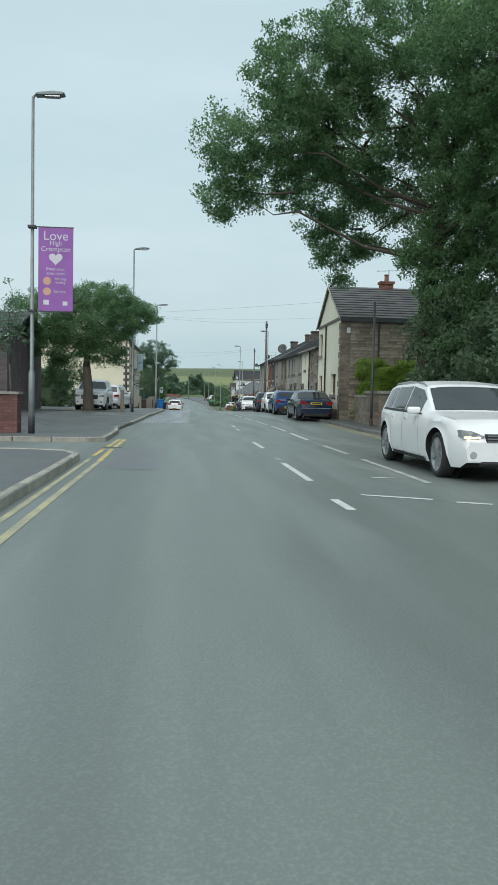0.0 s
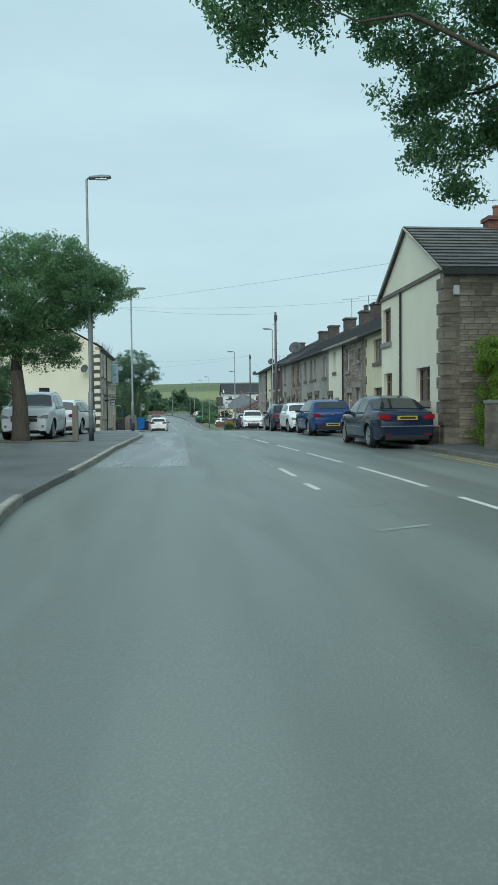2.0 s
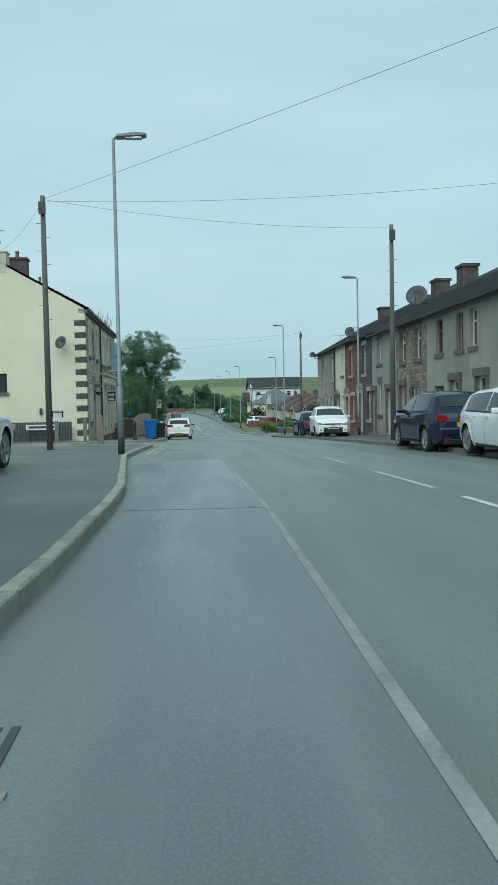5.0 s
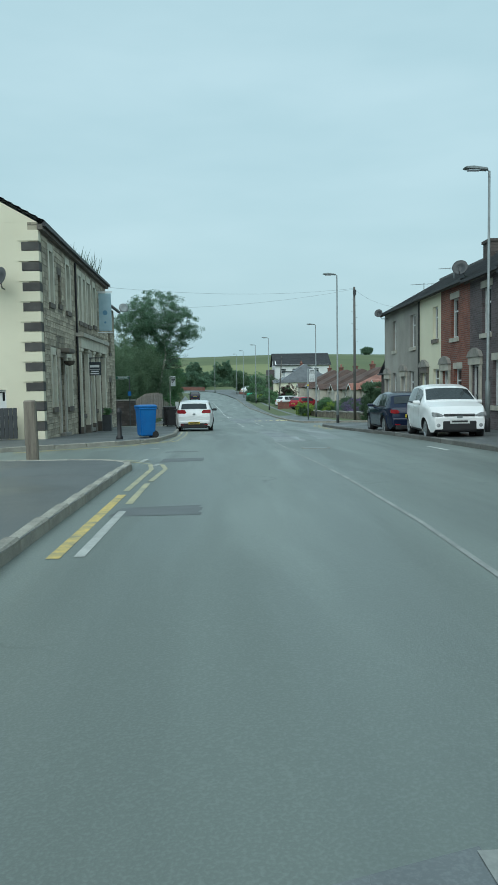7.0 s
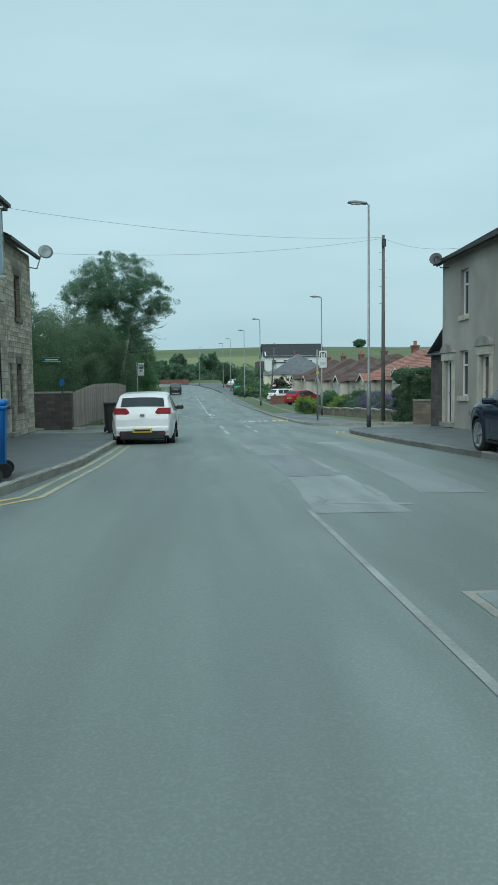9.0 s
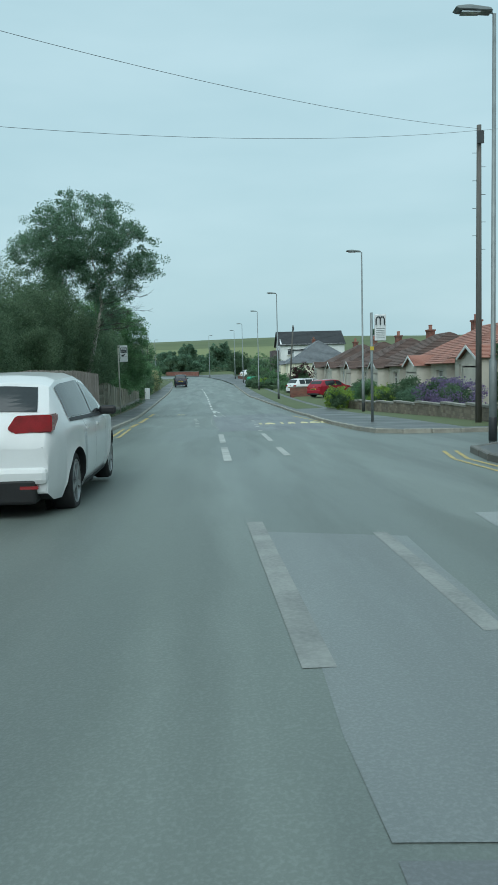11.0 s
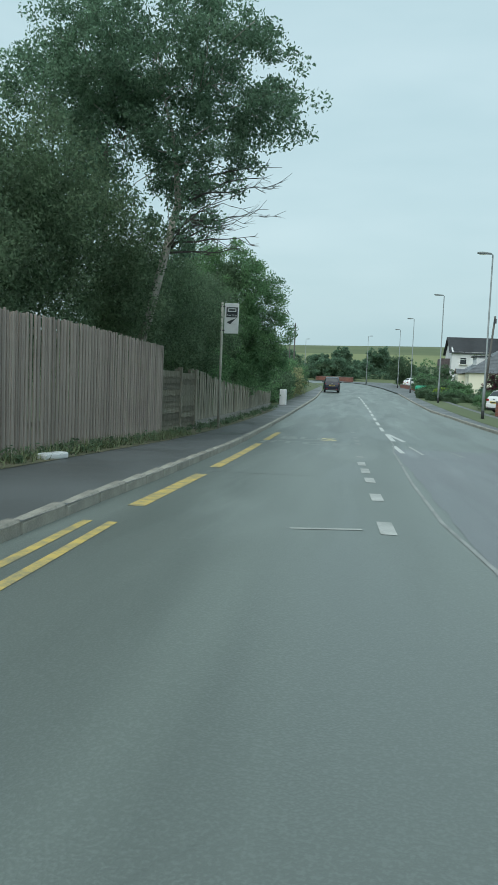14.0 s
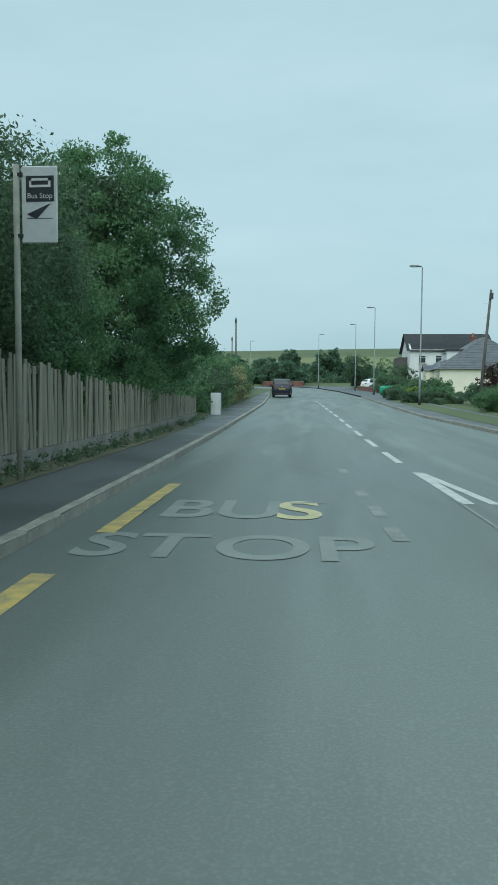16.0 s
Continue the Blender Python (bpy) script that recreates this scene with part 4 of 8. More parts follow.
def eave_z(y):
    return float(np.interp(y, [41, 50, 58, 73, 77, 78, 95], [4.38, 4.32, 4.35, 4.47, 4.52, 4.72, 4.66]))


def terrace_house(y0, y1, wall, label, wins, doors, frame_mat=None, sill=None, lintel=None, stack=None, curtain=True, hood=False, last=False):
    """One house of the row. wins, doors: (y0, y1, z0, z1) in the world."""
    yb = y0
    zb = gz((y0 + y1) / 2) + PAVE - 0.3
    t = thing("terraced_house", (FRONT, yb, zb), label, "house", "terraced houses of the row")
    L, e0, e1 = y1 - y0, eave_z(y0) - zb, eave_z(y1) - zb
    H = min(e0, e1)
    to = lambda q: (q[0] - yb, q[1] - yb, q[2] - zb, q[3] - zb)
    holes = [to(q) for q in wins] + [to(q) for q in doors]
    fw = part("front_wall", wall_bm(W, 0, L - 0.002, 0, H, holes), wall, t)
    if wall is STONE:
        stone_fronts.append((fw, L, H, holes, len(stone_fronts) + 1))
    part("back_wall", boxes((6.0, 6.3, 0, L, 0, H)), STONE, t)
    part("party_wall", boxes((0.5, 5.99, 0.02, 0.1, 0, H)), WHITE, t)
    part("party_wall", boxes((0.5, 5.99, L - 0.1, L - 0.02, 0, H)), WHITE, t)
    for i, q in enumerate(wins):
        window(t, W, *to(q), frame_mat, sill, lintel, 1 if q[1] - q[0] < 1.0 else 2, curtain and i % 2 == 0)
    for i, q in enumerate(doors):
        door(t, W, *to(q), (UPVC, FRAME_BROWN, BLACK)[(int(y0) + i) % 3], sill or SILL_DARK, hood)
    ridge = 1.82
    bm = bmesh.new()
    courses(bm, (-0.25, 0, e0), (-0.25, L, e1), (3.1, 0, e0 + ridge), (3.1, L, e1 + ridge), 22)
    courses(bm, (6.5, 0, e0), (6.5, L, e1), (3.1, 0, e0 + ridge), (3.1, L, e1 + ridge), 12)
    part("roof", bm, SLATE, t)
    part("ridge", boxes((3.0, 3.2, 0, L, min(e0, e1) + ridge - 0.02, max(e0, e1) + ridge + 0.08)), TILE_DARK, t)
    part("gutter", boxes((-0.36, -0.24, 0, L, H - 0.08, H + 0.03)), SILL_GREY if 50 < y0 < 58 else BLACK, t)
    part("fascia", boxes((-0.239, -0.21, 0, L, H - 0.12, H + 0.02)), SILL_GREY if 50 < y0 < 58 else SILL_DARK, t)
    if stack is not None:
        tall = (1.16 if y0 < 77 else 0.95) + 0.12 * random.random()
        chimney(t, 3.1, stack - yb, e0 + ridge - 0.5, 0.7, 0.85, tall, SOOT if wall is not BRICK else BRICK, (0, 2, 0)[int(y0) % 3], DARK_STEEL)
        if int(y0) % 4:
            aerial(t, 3.1 + random.uniform(-0.3, 0.3), stack - yb + random.uniform(-0.5, 0.5), e0 + ridge + tall - 0.5, random.uniform(0.7, 1.5))
    if last:
        bm = bmesh.new()
        prism(bm, [(0.302, 0), (6.3, 0), (6.3, e1), (3.1, e1 + ridge - 0.05), (0.302, e1)], Matrix.Translation((0, L - 0.3, 0)), 0.3)
        part("end_gable", bm, wall, t)
    return t, yb, zb


def pair(y, z0, z1, w=0.85):
    return (y - w / 2, y + w / 2, z0, z1)


t, yb, zb = terrace_house(41.6, 50.4, BUTTER, "yellow rendered terraced house with a slate roof", [(47.2, 48.75, 3.0, 4.0), (47.2, 48.75, 0.85, 1.9), (43.6, 44.8, 3.0, 4.0)], [(44.2, 45.1, 0.2, 2.2)], FRAME_BROWN, SILL_DARK, None, None)
t, yb, zb = terrace_house(50.4, 54.9, STONE, "sooty stone terraced house with pale quoins", [pair(53.85, 2.9, 4.02), pair(51.5, 3.3, 3.85, 0.5), pair(53.6, 0.6, 1.8, 1.1)], [(51.0, 51.9, 0.0, 2.0)], UPVC, SILL_GREY, SILL_GREY, None)
quoins = [part("quoin", boxes((-0.025, 0.2, -0.42 if k % 2 else -0.22, 0.02 if k % 2 else 0.24, 0.3 + 0.42 * k, 0.3 + 0.42 * k + 0.38)), STONE, t) for k in range(10)]
downpipe(t, W, 4.4, 0.3, eave_z(54) - zb)
t, yb, zb = terrace_house(54.9, 58.7, IVORY, "ivory painted terraced house with white windows", [pair(57.05, 3.0, 4.1, 0.7), pair(56.55, 0.55, 1.6, 1.1)], [(57.75, 58.45, 0.0, 1.75)], UPVC, SILL_DARK, None, 57.0)
bm = bmesh.new()
lathe(bm, [(0.13, 0), (0.12, 0.1), (0.11, 0.65), (0.14, 0.7), (0.12, 0.74), (0.08, 0.74)], 12, Matrix.Translation((3.1, 2.1, eave_z(57.0) - zb + 2.66)))
part("chimney_pot", bm, TILE_RED, t, "tall red clay chimney pot")
t, yb, zb = terrace_house(58.7, 63.4, DASH, "dark grey pebbledashed terraced house", [pair(59.9, 2.85, 4.0, 1.0), pair(63.0, 2.85, 4.1, 0.65), pair(60.2, 0.5, 1.65, 1.1)], [(61.8, 62.6, -0.05, 1.85)], UPVC, SILL_DARK, None, 62.4)
chimney(t, 3.1, 0.7, eave_z(59.4) - zb + 1.3, 0.75, 0.95, 1.3, SOOT, 0)
t, yb, zb = terrace_house(63.4, 68.1, DASH, "dark grey pebbledashed terraced house", [pair(64.3, 2.85, 4.1, 0.75), pair(66.5, 2.85, 4.12, 0.75), pair(66.6, 0.45, 1.65, 1.1)], [(64.3, 65.1, -0.1, 1.8)], FRAME_BROWN, SILL_DARK, None, 66.8)
dish(t, W, 4.4, eave_z(68) - zb + 0.72, 0.42, DARK_STEEL)
t, yb, zb = terrace_house(68.1, 72.7, STONE, "sooty stone terraced house in the row", [pair(69.3, 2.85, 4.08), pair(71.6, 2.85, 4.08), pair(69.8, 0.4, 1.7, 1.1)], [(71.2, 72.0, -0.25, 1.8)], UPVC, SILL_DARK, SILL_DARK, 72.1)
t, yb, zb = terrace_house(72.7, 77.5, DASH, "stained grey cement-rendered terraced house", [pair(75.9, 3.0, 4.25, 0.85), pair(75.9, 0.5, 2.1, 0.85)], [(76.75, 77.35, -0.45, 1.68), (73.5, 74.4, -0.4, 1.7)], UPVC, SILL_DARK, SILL_DARK, 75.9)
t, yb, zb = terrace_house(77.5, 81.1, BRICK_DARK, "dark blue-brick terraced house with pale sills", [pair(79.4, 2.65, 4.2, 0.9), pair(78.3, 0.2, 1.7, 0.9)], [(80.0, 80.8, -0.5, 1.6)], UPVC, SILL, SILL, None, hood=True)
dish(t, W, 3.3, eave_z(81) - zb + 0.3, 0.28, DARK_STEEL)
t, yb, zb = terrace_house(81.1, 84.7, BRICK, "red brick terraced house with pale stone sills", [pair(82.9, 2.7, 4.2, 0.9), pair(82.5, 0.1, 1.5, 0.9)], [(83.6, 84.4, -0.6, 1.45)], UPVC, SILL, SILL, None, hood=True)
t, yb, zb = terrace_house(84.7, 88.0, LEMON, "pale yellow painted terraced house with white windows", [pair(85.5, 2.8, 4.15, 0.75), pair(85.4, 0.3, 1.55, 0.95)], [(86.7, 87.5, -0.7, 1.4)], UPVC, SILL_DARK, None, 87.2, hood=True)
downpipe(t, W, 3.25, 0.3, eave_z(88) - zb)
aerial(t, 0.9, 1.2, eave_z(86) - zb + 0.2, 0.95)
t, yb, zb = terrace_house(88.0, 95.2, DASH, "grey-brown rendered end terrace house", [pair(89.2, 2.65, 4.15, 0.9), pair(92.9, 2.65, 4.15, 0.75), pair(89.5, -0.1, 1.55, 0.9), pair(92.9, 0.0, 1.5, 0.8)], [(90.5, 91.3, -0.85, 1.3), (94.0, 94.8, -0.95, 1.2)], UPVC, SILL, None, None, hood=True, last=True)
dish(t, W, 6.5, eave_z(95) - zb + 0.0, 0.22, DARK_STEEL)
aerial(t, 0.9, 2.6, eave_z(91) - zb + 0.2, 0.9)

# the small annex behind the end of the row
zb = gz(97) + PAVE - 0.2
t = thing("annex", (8.8, 95.3, zb), "low stone annex with a slate roof", "outbuilding")
part("wall", boxes((0, 5, 0, 2.6, 0, 2.95)), SOOT, t)
bm = bmesh.new()
courses(bm, (-0.15, 2.8, 2.85), (5, 2.8, 2.85), (-0.15, 0, 4.1), (5, 0, 4.1), 12)
courses(bm, (-0.2, 2.8, 2.86), (-0.2, 0.0, 2.86), (1.6, 1.5, 3.7), (1.6, 0.0, 3.7), 8)
part("roof", bm, SLATE, t)

# the gable-fronted house, nearest on the row's side
zb = gz(38) + PAVE - 0.1
t = thing("gabled_house", (6.9, 35.95, zb), "ivory rendered gable-fronted house with dark stone flank and tiled roof", "house")
GL, GE, GP = 6.0, 4.8 - zb, 6.57 - zb
wins = [(4.85, 5.85, 3.25 - zb, 4.4 - zb), (4.7, 5.7, 1.3 - zb, 2.2 - zb), (0.85, 2.1, 1.2 - zb, 2.2 - zb)]
part("front_wall", wall_bm(W, 0, GL, 0.55, GE, wins), IVORY, t)
bm = bmesh.new()
prism(bm, [(0, GE + 0.003), (GL, GE + 0.003), (3.0, GP)], W @ Matrix.Translation((0, -0.3, 0)), 0.3)
part("gable", bm, IVORY, t)
part("plinth", boxes((-0.03, 0.3, -0.0, GL, 0, 0.548)), STONE, t)
SF = facing("south") @ Matrix.Translation((0, 0.3, 0))
flank_window = (2.7, 3.42, 1.65 - zb, 2.6 - zb)
flank = part("flank_wall", wall_bm(SF, 0.002, 9.5, 0, GE, [flank_window], 0.298), STONE, t)
window(t, SF, *flank_window, FRAME_BROWN, SILL_DARK, SILL_DARK, 1)
part("far_wall", boxes((0.302, 9.5, GL - 0.3, GL, 0, GE)), STONE, t)
part("back_wall", boxes((9.2, 9.5, 0, GL - 0.31, 0, GE)), STONE, t)
for q in wins:
    window(t, W, *q, FRAME_BROWN, SILL_GREY, None, 2)
for k in range(12):
    part("quoin", boxes((-0.03, 0.35 if k % 2 else 0.2, -0.33, 0.22 if k % 2 else 0.08, 0.6 + 0.335 * k, 0.6 + 0.335 * k + 0.3)), STONE, t)
bm = bmesh.new()
courses(bm, (-0.12, -0.45, GE - 0.05), (9.6, -0.45, GE - 0.05), (-0.12, 3.0, GP + 0.06), (9.6, 3.0, GP + 0.06), 13, 0.03)
courses(bm, (-0.12, GL + 0.2, GE - 0.05), (9.6, GL + 0.2, GE - 0.05), (-0.12, 3.0, GP + 0.06), (9.6, 3.0, GP + 0.06), 13, 0.03)
part("roof", bm, TILE_DARK, t)
for a, b in (((-0.13, -0.47, GE - 0.1), (-0.13, 3.0, GP + 0.02)), ((-0.13, GL + 0.22, GE - 0.1), (-0.13, 3.0, GP + 0.02))):
    bm = bmesh.new()
    tube(bm, [a, b], [0.035, 0.035], 4)
    part("verge", bm, SILL, t)
part("fascia", boxes((-0.1, 9.6, -0.5, -0.42, GE - 0.22, GE - 0.06)), DARK_STEEL, t)
part("string_course", boxes((-0.06, 0.0, -0.3, GL, GE - 0.1, GE + 0.02)), SILL_DARK, t)
downpipe(t, W, 3.55, 0.1, GE - 0.1)
downpipe(t, SF, 1.76, 0.1, GE - 0.1)
chimney(t, 2.85, 3.0, GP - 0.35, 0.62, 0.5, 0.6, BRICK, 1)
aerial(t, 3.0, 3.1, GP + 0.25, 0.75)
alarm = part("bell_box", boxes((0.25, 0.4, -0.38, -0.3, GE - 0.75, GE - 0.5)), UPVC, t)

# the public house
zb = gz(86) + PAVE - 0.35
PX, PY, PL = -6.2, 77.5, 14.6
along = lambda y: 56.92 + (y - 56.92) * 0.9647
lift = lambda z: 0.93 + (z - 0.93) * 0.9647
U = lambda u: along(79.4 + u) - PY
E_ = facing("east")
t = thing("public_house", (PX, PY, zb), "old stone public house with a cream rendered gable and black quoins", "pub")
e = 6.06 - zb
tow = lambda a, b, c, d: (along(a) - PY, along(b) - PY, lift(c) - zb, lift(d) - zb)
ups = [tow(79.75, 80.35, 3.9, 5.65), tow(81.25, 81.7, 4.0, 5.05), tow(82.75, 83.45, 3.9, 5.65), tow(85.4, 86.0, 3.75, 5.6), tow(86.4, 87.05, 3.75, 5.6), tow(87.6, 88.4, 3.75, 5.6), tow(89.2, 89.9, 3.85, 5.6)]
downs = [tow(79.75, 80.35, 0.35, 2.15), tow(82.55, 83.3, 0.3, 2.15), tow(85.0, 86.3, -0.1, 2.4), tow(88.25, 89.55, 0.0, 2.4), tow(90.0, 91.3, 0.0, 2.4)]
dps = [tow(80.95, 81.75, -0.6, 2.1), tow(86.75, 87.6, -0.75, 2.3)]
pub_wall, pub_e, pub_zb = part("front_wall", wall_bm(E_, 0, PL, 0, e, ups + downs + dps), STONE_PALE, t), e, zb
for i, q in enumerate(ups + downs):
    window(t, E_, *q, UPVC if i not in (1,) else FRAME_BROWN, SILL_DARK, (JAMB_CREAM if i != 1 else SILL_DARK) if i < 9 else None, 1, i in (0, 4), JAMB_CREAM if i != 1 and i < 9 else None)
for q in dps:
    door(t, E_, *q, FRAME_BROWN, SILL)
S = facing("south")
gw = wall_bm(S, -10.2, -0.302, 0, e, [(-1.85, -1.13, 0.5, 2.2), (-4.72, -3.9, 3.15, 4.1)], 0.3)
part("gable_wall", gw, CREAM, t)
bm = bmesh.new()
prism(bm, [(-10.2, e + 0.002), (-0.0, e + 0.002), (-5.1, e + 2.87)], S @ Matrix.Translation((0, -0.3, 0)), 0.3)
part("gable", bm, CREAM, t)
window(t, S, -4.72, -3.9, 3.15, 4.1, BLACK, SILL_DARK, None, 4)
door(t, S, -1.85, -1.13, 0.5, 2.2, UPVC)
part("back_wall", boxes((-10.2, -9.9, 0.01, PL, 0, e)), STONE_PALE, t)
part("far_wall", boxes((-9.89, -0.31, PL - 0.3, PL, 0, e + 0.5)), STONE_PALE, t)
for k in range(22):
    big = k % 2
    z = 0.3 + 0.306 * k
    part("quoin", boxes((-0.6 if big else -0.5, 0.03, -0.03, 0.34 if not big else 0.28, z, z + (0.325 if big else 0.27))), QUOIN_DARK if not big else CREAM, t)
bm = bmesh.new()
courses(bm, (0.2, -0.03, e + 0.02), (0.2, PL + 0.1, e - 0.1), (-5.1, -0.03, e + 2.92), (-5.1, PL + 0.1, e + 2.77), 22)
courses(bm, (-10.4, -0.03, e + 0.02), (-10.4, PL + 0.1, e - 0.1), (-5.1, -0.03, e + 2.92), (-5.1, PL + 0.1, e + 2.77), 14)
part("roof", bm, SLATE, t)
part("cornice", boxes((0.0, 0.16, -0.05, PL + 0.05, e - 0.22, e - 0.06)), SILL_DARK, t)
part("gutter", boxes((0.16, 0.26, -0.05, PL + 0.05, e - 0.12, e - 0.02)), BLACK, t)
downpipe(t, E_, U(5.1), 0.2, e - 0.3)
downpipe(t, E_, U(12.75), 0.2, 3.9)
hood_ = part("door_hood", soft_box(0.0, 0.4, U(1.4), U(2.5), lift(2.25) - zb, lift(2.42) - zb, 0.04, 2), SILL_DARK, t)
bm = bmesh.new()
lathe(bm, [(0.02, 0), (0.16, 0.05), (0.2, 0.16), (0.17, 0.18)], 12, Matrix.Translation((0.28, U(2.0), lift(1.8) - zb)))
part("flower_basket", bm, BARK, t)
front = part("shopfront", boxes((0.0, 0.2, U(5.15), U(12.45), lift(2.62) - zb, lift(3.048) - zb)), JAMB_CREAM, t, "carved cream stone frontage with pilasters")
part("cornice", boxes((0.0, 0.32, U(5.05), U(12.6), lift(3.05) - zb, lift(3.2) - zb)), SILL, front)
for u in (5.2, 6.95, 8.45, 10.2, 12.0):
    part("pilaster", boxes((0.0, 0.16, U(u), U(u) + 0.3, 0.702, lift(2.45) - zb)), JAMB_CREAM, front)
    part("base", boxes((0.0, 0.2, U(u) - 0.03, U(u) + 0.33, 0.05, 0.7)), SILL_DARK, front)
    part("capital", soft_box(0.0, 0.22, U(u) - 0.05, U(u) + 0.35, lift(2.452) - zb, lift(2.618) - zb, 0.04, 1), JAMB_CREAM, front)
STACK_CREAM = material("weathered_cream_render", (0.6, 0.57, 0.45), (0.36, 0.34, 0.27), 0.9, 1.2, 40, 0.3, spots=0.8)
stack_ = part("chimney", boxes((-5.37, -4.23, -0.02, 0.8, e + 1.9, e + 3.4), (-5.42, -4.18, -0.06, 0.85, e + 3.402, e + 3.52)), STACK_CREAM, t, "stepped cream rendered gable stack")
part("shoulder", boxes((-4.228, -3.75, -0.015, 0.7, e + 1.8, e + 2.8), (-4.228, -3.7, -0.05, 0.74, e + 2.802, e + 2.88)), STACK_CREAM, stack_)
part("shoulder", boxes((-6.3, -5.372, -0.015, 0.7, e + 1.9, e + 2.9)), STACK_CREAM, stack_)
bm = bmesh.new()
lathe(bm, [(0.17, 0), (0.15, 0.06), (0.14, 0.34), (0.18, 0.38), (0.17, 0.44), (0.1, 0.44)], 12, Matrix.Translation((-5.12, 0.4, e + 3.52)))
part("chimney_pot", bm, SILL_DARK, stack_)
chimney(t, -3.85, 3.0, e + 1.6, 1.05, 0.7, 1.35, BRICK_DARK, 1, SILL_DARK)
aerial(t, -4.35, 0.5, e + 3.5, 0.5)
dish(t, S, -1.05, 4.3 - zb + 0.0, 0.33, DARK_STEEL)
part("flue", boxes((-2.3, -2.2, 0.6, 0.7, e + 0.7, e + 1.7)), DARK_STEEL, t)
part("wall_light", boxes((-2.3, -2.22, -0.1, 0, 2.0, 2.06), (-2.32, -2.2, -0.16, -0.04, 2.062, 2.3), (-2.29, -2.23, -0.13, -0.07, 2.302, 2.36)), DARK_STEEL, t)
bm = bmesh.new()
for k in range(60):
    p0 = Vector((random.uniform(-1.6, -0.2), PL - 0.6 + random.uniform(-0.3, 0.3), e + 0.1))
    p0.z -= 0.5 * p0.x
    d_ = Vector((random.uniform(-0.35, 0.35), random.uniform(-0.3, 0.3), random.uniform(0.5, 1.1)))
    tube(bm, [p0, p0 + d_ * 0.5 + Vector((random.uniform(-0.08, 0.08), 0, 0)), p0 + d_], [0.02, 0.013, 0.005], 4)
tagged(part("gutter_growth", bm, LEAF_DARK, t, "straggling buddleia in the gutter"), kind="stuff")
# its signs
brk = thing("projecting_sign", (PX - 0.03, 89.4, 0), "pale blue hanging sign on a white bracket", "sign")
part("board", boxes((0.1, 0.66, -0.04, 0.04, 3.6, 5.3)), SIGN_BLUE, brk)
for z in (5.34, 3.5):
    part("bracket", boxes((0, 0.72, -0.02, 0.02, z, z + 0.05)), SIGN_WHITE, brk)
BLUE_PRINT = material("blue_print", (0.12, 0.26, 0.4), (0.1, 0.22, 0.34), 0.5)
for r_, z in ((0.11, 4.42), (0.05, 3.98)):
    bm = bmesh.new()
    lathe(bm, [(0.01, 0), (r_, 0), (r_, 0.012), (0.01, 0.012)], 20, Matrix.Translation((0.38, -0.041, z)) @ Euler((math.pi / 2, 0, 0)).to_matrix().to_4x4())
    part("emblem", bm, BLUE_PRINT, brk)
hang = thing("hanging_sign", (PX + 0.0, 85.6, 0), "small dark hanging board lettered in white", "sign")
part("board", boxes((0.12, 0.64, -0.03, 0.03, 1.5, 2.05)), SIGN_DARK, hang)
part("bracket", boxes((0.0, 0.75, -0.02, 0.02, 2.2, 2.24)), DARK_STEEL, hang)
for x in (0.2, 0.55):
    part("hanger", boxes((x, x + 0.015, -0.008, 0.008, 2.05, 2.2)), DARK_STEEL, hang)
for q in ((0.19, 0.57, 1.83, 1.93), (0.17, 0.59, 1.74, 1.755), (0.22, 0.54, 1.64, 1.69), (0.2, 0.56, 1.55, 1.6)):
    part("lettering", boxes((q[0], q[1], -0.038, -0.031, q[2], q[3])), SIGN_WHITE, hang)

# the stone cottage at the pub's far end
zb = gz(95) + PAVE - 0.3
t = thing("stone_cottage", (PX - 0.15, 92.2, zb), "small coursed-stone cottage with brown windows", "house")
e = 5.15 - zb
ws = [(1.72, 2.5, 2.8 - zb, 4.2 - zb), (1.7, 2.35, -0.15 - zb, 1.26 - zb)]
dd = [(0.4, 1.05, -0.95 - zb, 1.25 - zb)]
cottage_wall, cottage_e, cottage_holes = part("front_wall", wall_bm(E_, 0, 4.1, 0, e, ws + dd), STONE_PALE, t), e, ws + dd
for q in ws:
    window(t, E_, *q, FRAME_BROWN, SILL_DARK, SILL_DARK)
door(t, E_, *dd[0], FRAME_BROWN)
part("end_wall", boxes((-7, -0.3, 3.8, 4.1, 0, e), (-7, -6.7, 0, 3.79, 0, e)), STONE_PALE, t)
bm = bmesh.new()
courses(bm, (0.25, 0, e), (0.25, 4.3, e), (-3.5, 0, e + 1.9), (-3.5, 4.3, e + 1.9), 14)
courses(bm, (-7.2, 0, e), (-7.2, 4.3, e), (-3.5, 0, e + 1.9), (-3.5, 4.3, e + 1.9), 10)
part("roof", bm, SLATE, t)
part("gutter", boxes((0.25, 0.36, 0, 4.3, e - 0.1, e)), BLACK, t)
bm = bmesh.new()
tube(bm, [(0, 4.1, e - 0.4), (0.2, 4.45, e - 0.4), (0.35, 4.55, e + 0.1)], [0.025] * 3, 6)
lathe(bm, [(0.02, 0), (0.25, 0.03), (0.42, 0.1), (0.43, 0.11), (0.25, 0.05), (0.02, 0.02)], 20, Matrix.Translation((0.5, 4.6, e + 0.2)) @ Matrix.Diagonal((0.62, 0.62, 0.62, 1)) @ Vector((0.25, -0.9, 0.3)).to_track_quat("Z", "Y").to_matrix().to_4x4())
part("satellite_dish", bm, GREY_STEEL, t, smooth=True)


